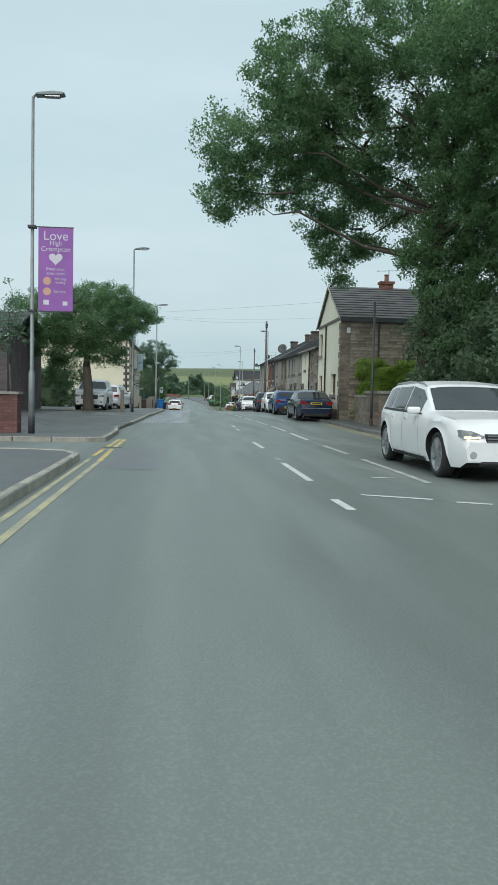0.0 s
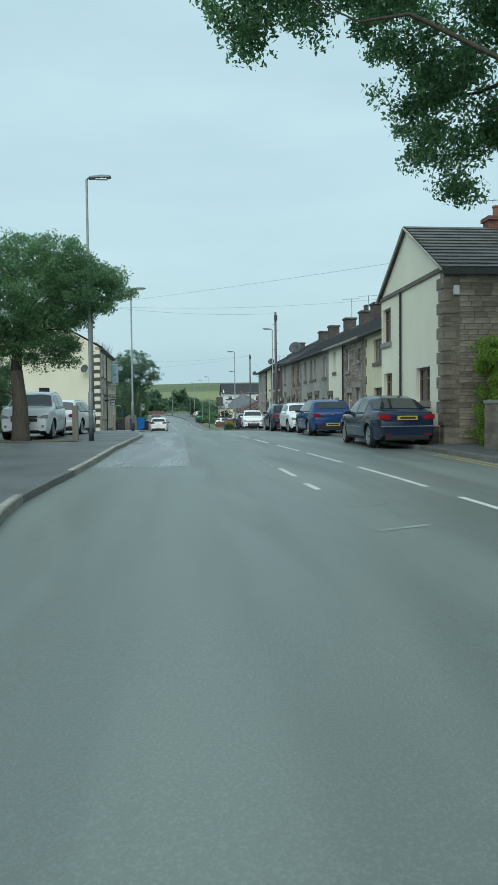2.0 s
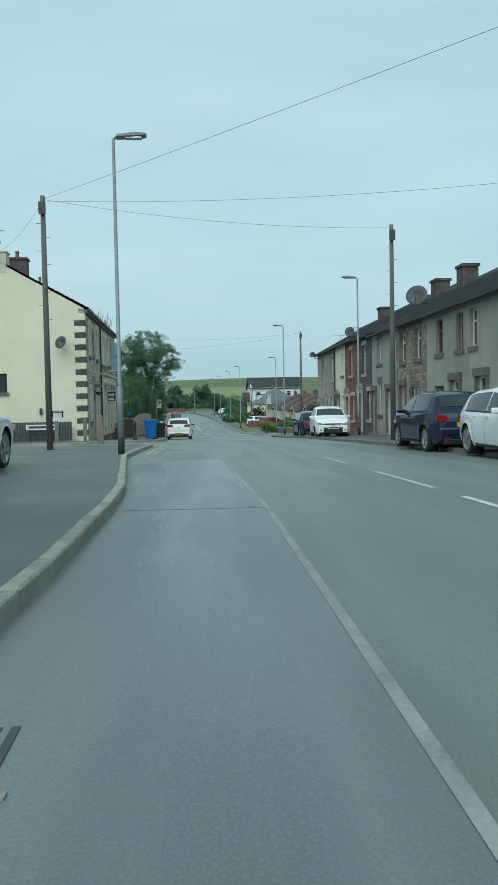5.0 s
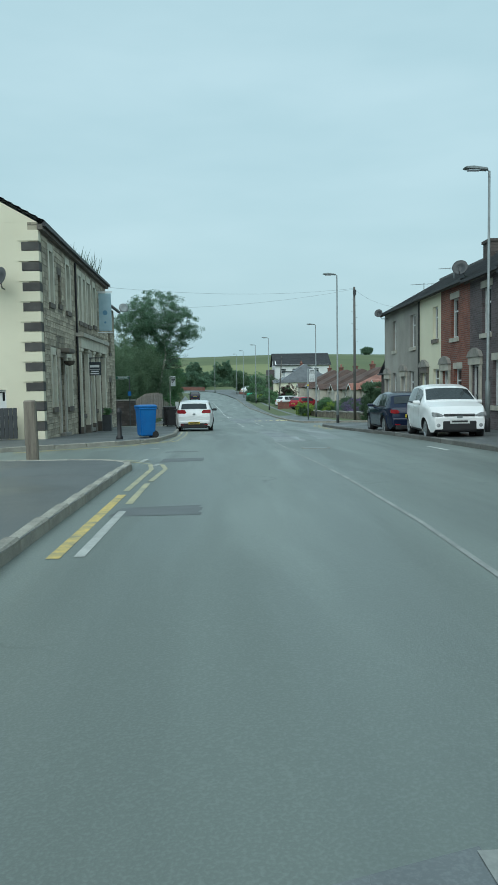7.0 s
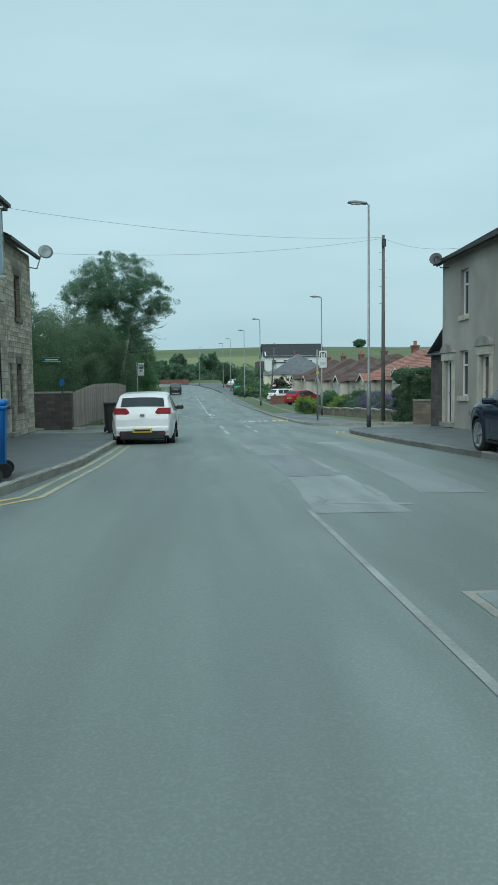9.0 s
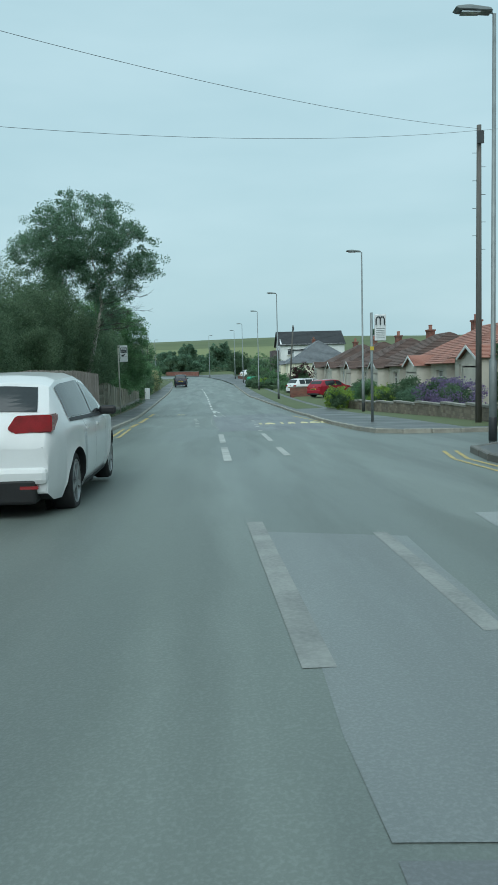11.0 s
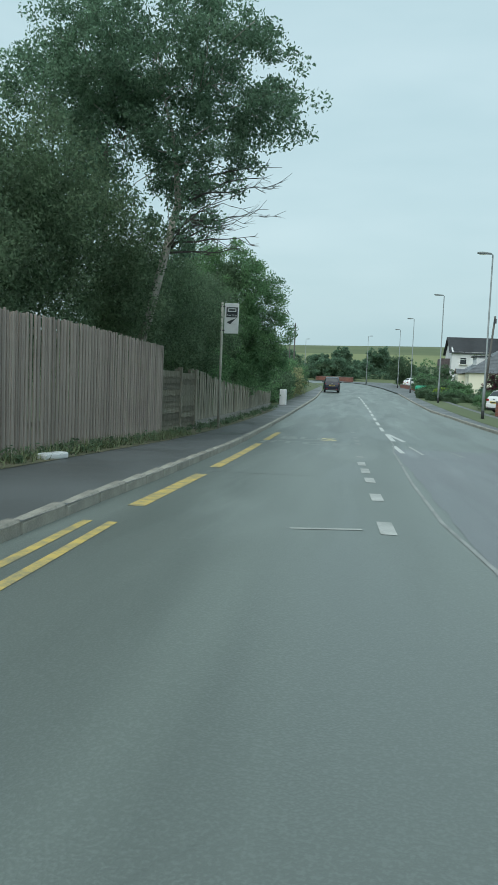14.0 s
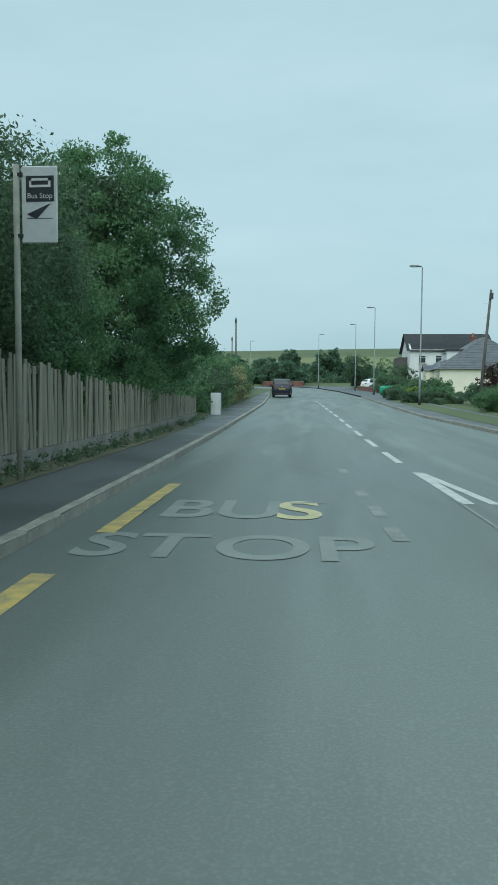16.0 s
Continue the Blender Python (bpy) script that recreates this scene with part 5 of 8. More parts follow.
# bungalows
def bungalow(x, y, L, wall, roof, label, depth=8.5, eh=2.5, rh=2.3, dormer=False):
    zb = gz(y) + 0.0
    t = thing("bungalow", (x, y, zb), label, "bungalow", "bungalows set back from the road")
    ws = [(0.7, 1.9, 0.9, 2.1), (L - 1.9, L - 0.7, 0.9, 2.1)]
    part("front_wall", wall_bm(W, 0, L, -0.2, eh, ws), wall, t)
    part("end_wall", boxes((0.3, depth, 0, 0.3, -0.2, eh), (0.3, depth, L - 0.3, L, -0.2, eh), (depth - 0.3, depth, 0.3, L - 0.3, -0.2, eh)), wall, t)
    for q in ws:
        window(t, W, *q, UPVC, SILL, None, 2, True)
    hip = depth * 0.32
    bm = bmesh.new()
    r0, r1 = (depth / 2, hip, eh + rh), (depth / 2, L - hip, eh + rh)
    courses(bm, (-0.35, -0.3, eh - 0.05), (-0.35, L + 0.3, eh - 0.05), r0, r1, 20, 0.02)
    courses(bm, (depth + 0.35, -0.3, eh - 0.05), (depth + 0.35, L + 0.3, eh - 0.05), r0, r1, 12, 0.02)
    courses(bm, (-0.35, -0.3, eh - 0.05), (depth + 0.35, -0.3, eh - 0.05), r0, r0, 20, 0.02)
    courses(bm, (-0.35, L + 0.3, eh - 0.05), (depth + 0.35, L + 0.3, eh - 0.05), r1, r1, 20, 0.02)
    part("roof", bm, roof, t)
    # gabled bay
    c = L * 0.5
    bay = part("bay", boxes((-0.8, 0.0, c - 1.3, c + 1.3, -0.2, eh - 0.1)), wall, t)
    bm = bmesh.new()
    prism(bm, [(c - 1.3, eh - 0.098), (c + 1.3, eh - 0.098), (c, eh + 0.42)], W @ Matrix.Translation((0, 0.65, 0)), 0.12)
    part("bay_gable", bm, wall, bay)
    for s_ in (-1, 1):
        bm = bmesh.new()
        prism(bm, [(c + s_ * 1.42, eh - 0.22), (c + s_ * 1.42, eh - 0.1), (c, eh + 0.5), (c, eh + 0.36)], W @ Matrix.Translation((0, 0.99, 0)), 0.03)
        part("bargeboard", bm, UPVC if wall is BUFF else FRAME_BROWN, bay)
    bm = bmesh.new()
    courses(bm, (-1.0, c - 1.5, eh - 0.14), (1.4, c - 1.5, eh - 0.14), (-1.0, c, eh + 0.5), (1.4, c, eh + 0.5), 10, 0.02)
    courses(bm, (-1.0, c + 1.5, eh - 0.14), (1.4, c + 1.5, eh - 0.14), (-1.0, c, eh + 0.5), (1.4, c, eh + 0.5), 10, 0.02)
    part("bay_roof", bm, roof, bay)
    window(bay, W @ Matrix.Translation((0, 0.92, 0)), c - 1.1, c + 1.1, 0.7, 2.0, UPVC, SILL, None, 3, True)
    chimney(t, depth / 2, L * 0.85, eh + rh - 0.7, 0.5, 0.7, 1.0, BRICK, 2)
    if dormer:
        dm = part("dormer", boxes((1.2, 4.2, L * 0.3, L * 0.62, eh + 0.6, eh + 1.95)), WHITE, t)
        part("dormer_roof", boxes((0.95, 4.6, L * 0.3 - 0.2, L * 0.62 + 0.2, eh + 1.952, eh + 2.1)), SLATE_DARK, dm)
        window(dm, W @ Matrix.Translation((0, -1.08, 0)), L * 0.34, L * 0.58, eh + 0.95, eh + 1.75, UPVC, None, None, 3)
    return t


bungalow(13.2, 112.5, 9.6, BUFF, TILE_RED, "buff pebbledashed bungalow with a red tiled roof")
bungalow(13.0, 123.0, 9.0, BUFF, TILE_RED, "buff pebbledashed bungalow with a red tiled roof and bay")
bungalow(12.8, 133.0, 9.0, BUFF, TILE_BROWN, "pale rendered bungalow with a brown tiled roof")
bungalow(12.6, 143.0, 8.6, BUFF, TILE_BROWN, "pale bungalow with a brown tiled roof")
bungalow(12.4, 152.6, 8.6, BUFF, TILE_BROWN, "pale bungalow with a brown tiled roof")
bungalow(12.2, 162.2, 8.6, BUFF, TILE_BROWN, "pale bungalow with a weathered brown tiled roof")
bungalow(11.2, 196.0, 11.0, IVORY, SLATE_BLUE, "ivory bungalow with a blue-grey slate roof and dormer", 10, 2.7, 3.4, True)

# the low brick house behind the corner wall
zb = gz(36) + 0.05
t = thing("bungalow", (-8.35, 36.0, zb), "dark brick low house with a grey slate roof", "bungalow")
part("wall", boxes((-8.0, 0, 0, 0.3, -0.3, 3.75), (-8.0, 0, 7.7, 8.0, -0.3, 3.75), (-0.3, 0, 0.302, 7.698, -0.3, 3.75), (-8.0, -7.7, 0.302, 7.698, -0.3, 3.75)), BRICK_DARK, t)
bm = bmesh.new()
courses(bm, (-8.3, -0.35, 3.7), (0.35, -0.35, 3.7), (-8.3, 4.0, 5.0), (0.35, 4.0, 5.0), 14, 0.03)
courses(bm, (-8.3, 8.35, 3.7), (0.35, 8.35, 3.7), (-8.3, 4.0, 5.0), (0.35, 4.0, 5.0), 14, 0.03)
part("roof", bm, SLATE, t)
part("fascia", boxes((-8.2, 0.3, -0.32, -0.28, 3.5, 3.66)), UPVC, t)

# the large white house behind them
zb = gz(255) + 0.3
t = thing("detached_house", (14.6, 250, zb), "large white rendered house with a dark roof", "house")
part("wall", boxes((0, 14, 0, 12, -0.6, 6.2)), WHITE, t)
bm = bmesh.new()
courses(bm, (-0.5, -0.4, 5.9), (14.3, -0.4, 5.9), (-0.5, 6.0, 9.2), (14.3, 6.0, 9.2), 16, 0.03)
courses(bm, (-0.5, 12.4, 5.9), (14.3, 12.4, 5.9), (-0.5, 6.0, 9.2), (14.3, 6.0, 9.2), 10, 0.03)
part("roof", bm, SLATE_DARK, t)
bm = bmesh.new()
prism(bm, [(0.0, 6.202), (12.0, 6.202), (6.0, 9.1)], W @ Matrix.Translation((0, -0.3, 0)), 0.3)
part("gable", bm, WHITE, t)
part("wing", boxes((-1.6, -0.01, 3, 11, -0.6, 5.0)), BRICK_DARK, t)
for k in range(4):
    window(t, S @ Matrix.Translation((0, 0.2, 0)), 1.5 + 2.8 * k, 2.7 + 2.8 * k, 3.9, 5.2, UPVC, SILL)


# ---- vehicles ----
TOPS = {
    "hatch": [(0, 0.50), (0.012, 0.60), (0.03, 0.66), (0.12, 0.92), (0.2, 0.975), (0.42, 1.0), (0.56, 0.955), (0.75, 0.68), (0.9, 0.6), (0.97, 0.5), (1, 0.4)],
    "saloon": [(0, 0.50), (0.012, 0.62), (0.04, 0.69), (0.15, 0.71), (0.30, 0.94), (0.42, 1.0), (0.52, 0.99), (0.6, 0.93), (0.735, 0.67), (0.92, 0.6), (0.975, 0.5), (1, 0.4)],
    "estate": [(0, 0.48), (0.01, 0.60), (0.025, 0.67), (0.09, 0.94), (0.18, 0.985), (0.45, 1.0), (0.57, 0.95), (0.73, 0.67), (0.92, 0.6), (0.975, 0.5), (1, 0.4)],
    "suv": [(0, 0.46), (0.01, 0.58), (0.025, 0.66), (0.10, 0.93), (0.2, 0.99), (0.45, 1.0), (0.57, 0.95), (0.72, 0.69), (0.92, 0.63), (0.975, 0.52), (1, 0.42)],
}


def car(at, turn, L, Wd, H, style, paint, label, plate_front=True, r=0.31, rear_dark=False, alloy=None, lamp=0.0, rise=0.0, lit=False, chrome=False):
    """A car whose nose points to +y before the turn."""
    t = thing("car", at, label, "car", "", "", turn)
    top = lambda f: H * float(np.interp(f, [p[0] for p in TOPS[style]], [p[1] for p in TOPS[style]]))
    belt0 = lambda f: H * (0.655 - 0.05 * f)
    half = lambda f: Wd / 2 * (1 - 0.17 * abs(2 * f - 1) ** 5 - 0.03 * abs(2 * f - 1) ** 2)
    low = lambda f: 0.2 + 0.10 * max(0, abs(2 * f - 1) - 0.9) * 10
    AXLES = (0.185, 0.815)
    ARCH = r * 1.15

    def bottom(f):
        """The body's lower edge, which rises over the wheels."""
        d = min(abs(f - q) for q in AXLES) * L
        return max(low(f), r + math.sqrt(ARCH * ARCH - d * d)) if d < ARCH else low(f)

    def flank(f, z):
        """Half width of the body's side at the height z."""
        w, b = half(f), min(belt0(f), top(f) - 0.02)
        return w * float(np.interp(z, [0.18, 0.3, 0.36 * H, b - 0.11, b - 0.07, b], [0.9, 0.965, 1.0, 0.985, 0.992, 0.945]))

    def section(f):
        """Half outline from the sill up to the roof's middle."""
        w, h, b = half(f), top(f), min(belt0(f), top(f) - 0.02)
        k = min(1.0, max(0.0, (h - b) / (0.33 * H)))
        xr = w * (0.93 - 0.19 * k)
        z0 = min(bottom(f), b - 0.12)
        side = [(flank(f, z) + (0.012 if z0 > low(f) + 0.02 and i == 0 else 0.0), z) for i, z in enumerate((z0, z0 + (b - z0) * 0.25, z0 + (b - z0) * 0.6, b - 0.07, b))]
        side[-1] = (w * 0.95, b)
        return side + [(w * 0.95 + (xr - w * 0.95) * 0.5, b + (h - b) * 0.48), (xr, h - 0.045 * k - 0.012), (xr * 0.86, h - 0.008 - 0.012 * k), (xr * 0.45, h), (0, h + 0.004)]

    arches = [q + ARCH / L * d for q in AXLES for d in (-1.02, -0.995, -0.95, -0.87, -0.75, -0.6, -0.42, -0.22, 0, 0.22, 0.42, 0.6, 0.75, 0.87, 0.95, 0.995, 1.02)]
    fs = sorted({*np.linspace(0, 1, 23).tolist(), 0.006, 0.994, *arches, *[p[0] for p in TOPS[style]]})
    bm = bmesh.new()
    rings = []
    for f in fs:
        s = section(f)
        y = (f - 0.5) * L
        rings.append([bm.verts.new((x, y, z)) for x, z in s] + [bm.verts.new((-x, y, z)) for x, z in s[-2::-1]])
    for a, b in zip(rings, rings[1:]):
        for k in range(len(a) - 1):
            bm.faces.new((a[k], a[k + 1], b[k + 1], b[k]))
        bm.faces.new((a[-1], a[0], b[0], b[-1])).material_index = 1
    bm.faces.new(rings[0])
    bm.faces.new(rings[-1][::-1])
    ends = {v for ring in (rings[0], rings[-1]) for v in ring}
    bmesh.ops.bevel(bm, geom=[e for e in bm.edges if e.verts[0] in ends and e.verts[1] in ends], offset=0.035, segments=3, affect="EDGES", clamp_overlap=True)
    body = part("body", bm, paint, t, smooth=True)
    body.data.materials.append(BLACK)
    body.data.set_sharp_from_angle(angle=radians(42))

    def glass_side(f0, f1, side, name="side_window"):
        v, q = [], []
        n = 8
        for i in range(n + 1):
            f = f0 + (f1 - f0) * i / n
            s = section(f)
            for a in (0.10, 0.5, 0.9):
                lo, mid, hi = s[4], s[5], s[6]
                p = (lo[0] + (mid[0] - lo[0]) * a * 2, lo[1] + (mid[1] - lo[1]) * a * 2) if a <= 0.5 else (mid[0] + (hi[0] - mid[0]) * (a * 2 - 1), mid[1] + (hi[1] - mid[1]) * (a * 2 - 1))
                v.append((side * (p[0] + 0.008), (f - 0.5) * L, p[1]))
        for i in range(n):
            for k in range(2):
                q.append((3 * i + k, 3 * i + k + 1, 3 * i + k + 4, 3 * i + k + 3))
        sheet(name, v, q, CAR_GLASS, t)

    def glass_cross(f0, f1, name, wide=0.93):
        v, q = [], []
        n, m = 6, 8
        for i in range(n + 1):
            f = f0 + (f1 - f0) * i / n
            s = section(f)
            for k in range(m + 1):
                x = (2 * k / m - 1) * s[6][0] * wide
                z = float(np.interp(abs(x), [s[9][0], s[8][0], s[7][0], s[6][0]], [s[9][1], s[8][1], s[7][1], s[6][1]]))
                v.append((x, (f - 0.5) * L + (0.006 if f0 > 0.5 else -0.006), z + 0.008))
        for i in range(n):
            for k in range(m):
                q.append((i * (m + 1) + k, i * (m + 1) + k + 1, (i + 1) * (m + 1) + k + 1, (i + 1) * (m + 1) + k))
        sheet(name, v, q, CAR_GLASS, t)

    a0 = {"hatch": 0.15, "saloon": 0.27, "estate": 0.12, "suv": 0.13}[style]
    for side in (-1, 1):
        if style in ("estate", "suv"):
            glass_side(a0, 0.25, side)
        glass_side(0.265 if style in ("estate", "suv") else a0, 0.44, side)
        glass_side(0.455, 0.635, side)
    glass_cross(0.585, 0.725, "windscreen")
    rg = {"hatch": (0.055, 0.112), "saloon": (0.165, 0.29), "estate": (0.034, 0.085), "suv": (0.034, 0.095)}[style]
    glass_cross(*rg, "rear_window", 0.84 if style == "hatch" else 0.93)
    # wheels
    for side in (-1, 1):
        for f in (0.185, 0.815):
            y = (f - 0.5) * L
            x = side * (flank(f, 0.45) - 0.135)
            m = Matrix.Translation((x, y, r)) @ Euler((0, side * math.pi / 2, 0)).to_matrix().to_4x4()
            bm = bmesh.new()
            lathe(bm, [(ARCH * 0.97, -0.16), (ARCH * 0.97, -0.15), (0.05, -0.15)], 20, m)
            part("wheel_arch", bm, BLACK, body)
            bm = bmesh.new()
            lathe(bm, [(r * 0.62, -0.1), (r * 0.93, -0.1), (r, -0.06), (r, 0.07), (r * 0.93, 0.112), (r * 0.76, 0.116), (r * 0.74, 0.08)], 24, m)
            wh = part("wheel", bm, RUBBER, t, smooth=True)
            bm = bmesh.new()
            lathe(bm, [(r * 0.74, 0.06), (r * 0.74, 0.114), (r * 0.68, 0.117), (r * 0.56, 0.085), (r * 0.1, 0.09), (r * 0.1, 0.115), (0.02, 0.115)], 20, m)
            for k in range(5):
                box(bm, r * 0.08, r * 0.69, -0.03, 0.03, 0.085, 0.115, m @ Euler((0, 0, 2 * math.pi * k / 5)).to_matrix().to_4x4())
            part("rim", bm, alloy or ALLOY, wh)
    # lights, plates, trim
    PLATE_AT = 0.265 if rear_dark else 0.52 if style == "saloon" else 0.415
    yf, yr = 0.5 * L, -0.5 * L
    for side in (-1, 1):
        xo = half(0.955)
        bm = bmesh.new()
        prism(bm, [(side * xo * 0.56, 0.445 * H), (side * xo * 0.7, 0.41 * H), (side * xo * 0.985, 0.43 * H), (side * xo * 0.985, 0.505 * H), (side * xo * 0.8, 0.495 * H)], Matrix.Translation((0, yf - 0.42, 0)), 0.4)
        bmesh.ops.bevel(bm, geom=list(bm.edges), offset=0.012, segments=2, affect="EDGES")
        hl = part("headlight", bm, LAMP_CLEAR, t)
        if lit:
            a, b = sorted((side * xo * 0.66, side * xo * 0.95))
            part("running_light", soft_box(a, b, yf - 0.03, yf - 0.008, 0.424 * H, 0.445 * H, 0.008, 1), LAMP_LIT, hl)
        bm = bmesh.new()
        lathe(bm, [(0.008, 0), (0.034, 0.0), (0.038, -0.02)], 14, Matrix.Translation((side * xo * 0.78, yf - 0.012, 0.455 * H)) @ Euler((-math.pi / 2, 0, 0)).to_matrix().to_4x4())
        part("projector", bm, GREY_STEEL, hl)
        bm = bmesh.new()
        lathe(bm, [(0.01, 0), (0.05, 0.0), (0.06, -0.02), (0.065, -0.06)], 14, Matrix.Translation((side * xo * 0.78, yf + 0.004, 0.27 * H)) @ Euler((-math.pi / 2, 0, 0)).to_matrix().to_4x4())
        part("fog_lamp", bm, LAMP_CLEAR, t)
        xo = half(0.02)
        bm = bmesh.new()
        zl, zh = (0.5 + rise + lamp * 0.04) * H, (0.6 + rise) * H
        xi = 0.6 + 0.22 * lamp
        prism(bm, [(side * xo * xi, zl + 0.04 * H), (side * xo * (xi + 0.1), zl), (side * (xo * 1.0 + 0.012), zl + 0.015 * H), (side * (xo * 1.0 + 0.012), zh), (side * xo * (xi + 0.12), zh - 0.005)], Matrix.Translation((0, yr - 0.014 + rise * 0.5, 0)), 0.3)
        bmesh.ops.bevel(bm, geom=list(bm.edges), offset=0.012, segments=2, affect="EDGES")
        part("tail_light", bm, LAMP_RED, t)
        a, b = sorted((side * (half(0.63) * 0.93), side * (half(0.63) + 0.15)))
        part("door_mirror", soft_box(a, b, 0.115 * L, 0.115 * L + 0.1, belt0(0.6) - 0.0, belt0(0.6) + 0.11, 0.035), BLACK if rear_dark else paint, t)
        for f in (0.3, 0.47):
            xh = flank(f, 0.575 * H)
            a, b = sorted((side * xh * 0.97, side * (xh + 0.018)))
            part("door_handle", boxes((a, b, (f - 0.5) * L, (f - 0.5) * L + 0.16, 0.565 * H, 0.585 * H)), paint, t)
        for f in (0.29, 0.448, 0.645):
            s = section(f)[0:5]
            y = (f - 0.5) * L
            sheet("door_gap", [(side * (x + 0.003), y + d, z) for x, z in s for d in (-0.004, 0.004)], [(2 * k, 2 * k + 1, 2 * k + 3, 2 * k + 2) for k in range(4)], BLACK, body)
        strip_v = [(side * (x + 0.006), (f - 0.5) * L, z) for f in np.linspace(0.3, 0.7, 9) for x, z in (section(f)[0], (section(f)[0][0] + 0.6 * (section(f)[1][0] - section(f)[0][0]), section(f)[0][1] + 0.06))]
        sheet("sill_trim", strip_v, [(2 * k, 2 * k + 1, 2 * k + 3, 2 * k + 2) for k in range(8)], BLACK, t)
    part("grille", soft_box(-half(0.99) * 0.6, half(0.99) * 0.6, yf - 0.14, yf + 0.004, (0.36 if style == "suv" else 0.385 if style != "hatch" else 0.435) * H, (0.485 if style == "suv" else 0.47) * H, 0.01, 1), BLACK, t)
    for z in ((0.4, 0.427, 0.455) if style in ("estate", "suv") else (0.452,)):
        part("grille_bar", boxes((-half(0.99) * 0.58, half(0.99) * 0.58, yf - 0.1, yf + 0.012, z * H - 0.006, z * H + 0.006)), ALLOY, t)
    for side in (-1, 1):
        fz = np.linspace(a0, 0.66, 12)
        trim_v = [(side * (section(f)[4][0] + (section(f)[5][0] - section(f)[4][0]) * q + 0.01), (f - 0.5) * L, section(f)[4][1] + (section(f)[5][1] - section(f)[4][1]) * q) for f in fz for q in (0.0, 0.16)]
        sheet("window_trim", trim_v, [(2 * k, 2 * k + 1, 2 * k + 3, 2 * k + 2) for k in range(11)], BLACK, t)
        if style in ("estate", "suv"):
            bm = bmesh.new()
            tube(bm, [(side * (section(f)[6][0] - 0.03), (f - 0.5) * L, section(f)[6][1] + up) for f, up in ((0.13, 0.0), (0.17, 0.045), (0.35, 0.05), (0.52, 0.045), (0.56, 0.0))], [0.014] * 5, 6)
            part("roof_rail", bm, ALLOY, t)
    if chrome:
        zc = 0.385 * H
        ch = [(side * (flank(f, zc) + 0.006), (f - 0.5) * L, zc + d) for side in (-1, 1) for f in (0.3, 0.4, 0.5, 0.6, 0.7) for d in (-0.012, 0.012)]
        sheet("side_strip", ch, [(10 * j + 2 * k, 10 * j + 2 * k + 1, 10 * j + 2 * k + 3, 10 * j + 2 * k + 2) for j in (0, 1) for k in range(4)], ALLOY, t)
        part("bumper_strip", soft_box(-half(0.01) * 0.98, half(0.01) * 0.98, yr - 0.056, yr + 0.22, 0.395 * H, 0.413 * H, 0.006, 1), ALLOY, t)
    part("lower_grille", soft_box(-half(0.99) * 0.72, half(0.99) * 0.72, yf - 0.15, yf + 0.008, 0.22, (0.2 + 0.1 * H) if style != "hatch" else 0.375 * H, 0.07, 3), BLACK, t)
    part("badge", boxes((-0.07, 0.07, yf - 0.02, yf + 0.012, 0.4 * H, 0.44 * H)), GREY_STEEL, t)
    part("front_plate", boxes((-0.26, 0.26, yf - 0.02, yf + 0.014, 0.3 * H, 0.3 * H + 0.11)), PLATE_W, t)
    part("rear_plate", boxes((-0.26, 0.26, yr - 0.06, yr + 0.02, PLATE_AT * H, PLATE_AT * H + 0.11)), PLATE_Y, t)
    zp = PLATE_AT * H
    part("plate_bar", boxes((-0.21, 0.21, yr - 0.063, yr - 0.0, zp + 0.03, zp + 0.08)), BLACK, t)
    part("plate_bar", boxes((-0.21, 0.21, yf - 0.0, yf + 0.017, 0.3 * H + 0.03, 0.3 * H + 0.08)), BLACK, t)
    bump = part("rear_bumper", soft_box(-half(0.01) * 0.97, half(0.01) * 0.97, yr - 0.05, yr + 0.25, 0.38 if rear_dark else 0.3, 0.375 * H if rear_dark else 0.41 * H, 0.05), paint, t)
    part("valance", soft_box(-half(0.01) * 0.82, half(0.01) * 0.82, yr - 0.056, yr + 0.2, 0.2, 0.44 if rear_dark else 0.34, 0.03), BLACK, bump)
    for side in (-1, 1):
        a, b = sorted((side * half(0.01) * 0.62, side * half(0.01) * 0.85))
        part("reflector", boxes((a, b, yr - 0.058, yr, 0.345, 0.375)), LAMP_RED, bump)
    part("badge", boxes((-0.06, 0.06, yr - 0.012, yr + 0.1, 0.56 * H, 0.6 * H)), GREY_STEEL, t)
    return t


def on(y, lift=0.0):
    return gz(y) + lift


car((4.5, 12.7, on(12.7)), 180, 4.77, 1.83, 1.47, "estate", CAR_WHITE, "white estate car driving with its headlights on", lit=True, r=0.345)
car((5.75, 37.6, on(37.6, 0.02)), 0, 4.75, 1.78, 1.42, "saloon", CAR_SLATE, "dark slate-blue saloon car parked at the kerb", lamp=-0.2, rise=0.03, chrome=True)
car((5.65, 46.5, on(46.5, 0.02)), 0, 4.3, 1.76, 1.42, "hatch", CAR_BLUE, "blue hatchback parked tail to the traffic", rear_dark=True)
car((5.8, 52.7, on(52.7, 0.02)), 180, 4.25, 1.8, 1.40, "hatch", CAR_WHITE, "white coupe parked facing the traffic")
car((5.55, 57.6, on(57.6, 0.02)), 0, 3.95, 1.72, 1.48, "hatch", CAR_NAVY, "navy hatchback parked at the kerb")
car((5.7, 75.3, on(75.3, 0.06)), 177, 3.62, 1.66, 1.50, "hatch", CAR_WHITE, "small white hatchback parked half on the pavement", r=0.28)
car((5.6, 80.3, on(80.3, 0.04)), 0, 3.95, 1.74, 1.42, "hatch", CAR_NAVY, "dark navy hatchback parked half on the pavement")
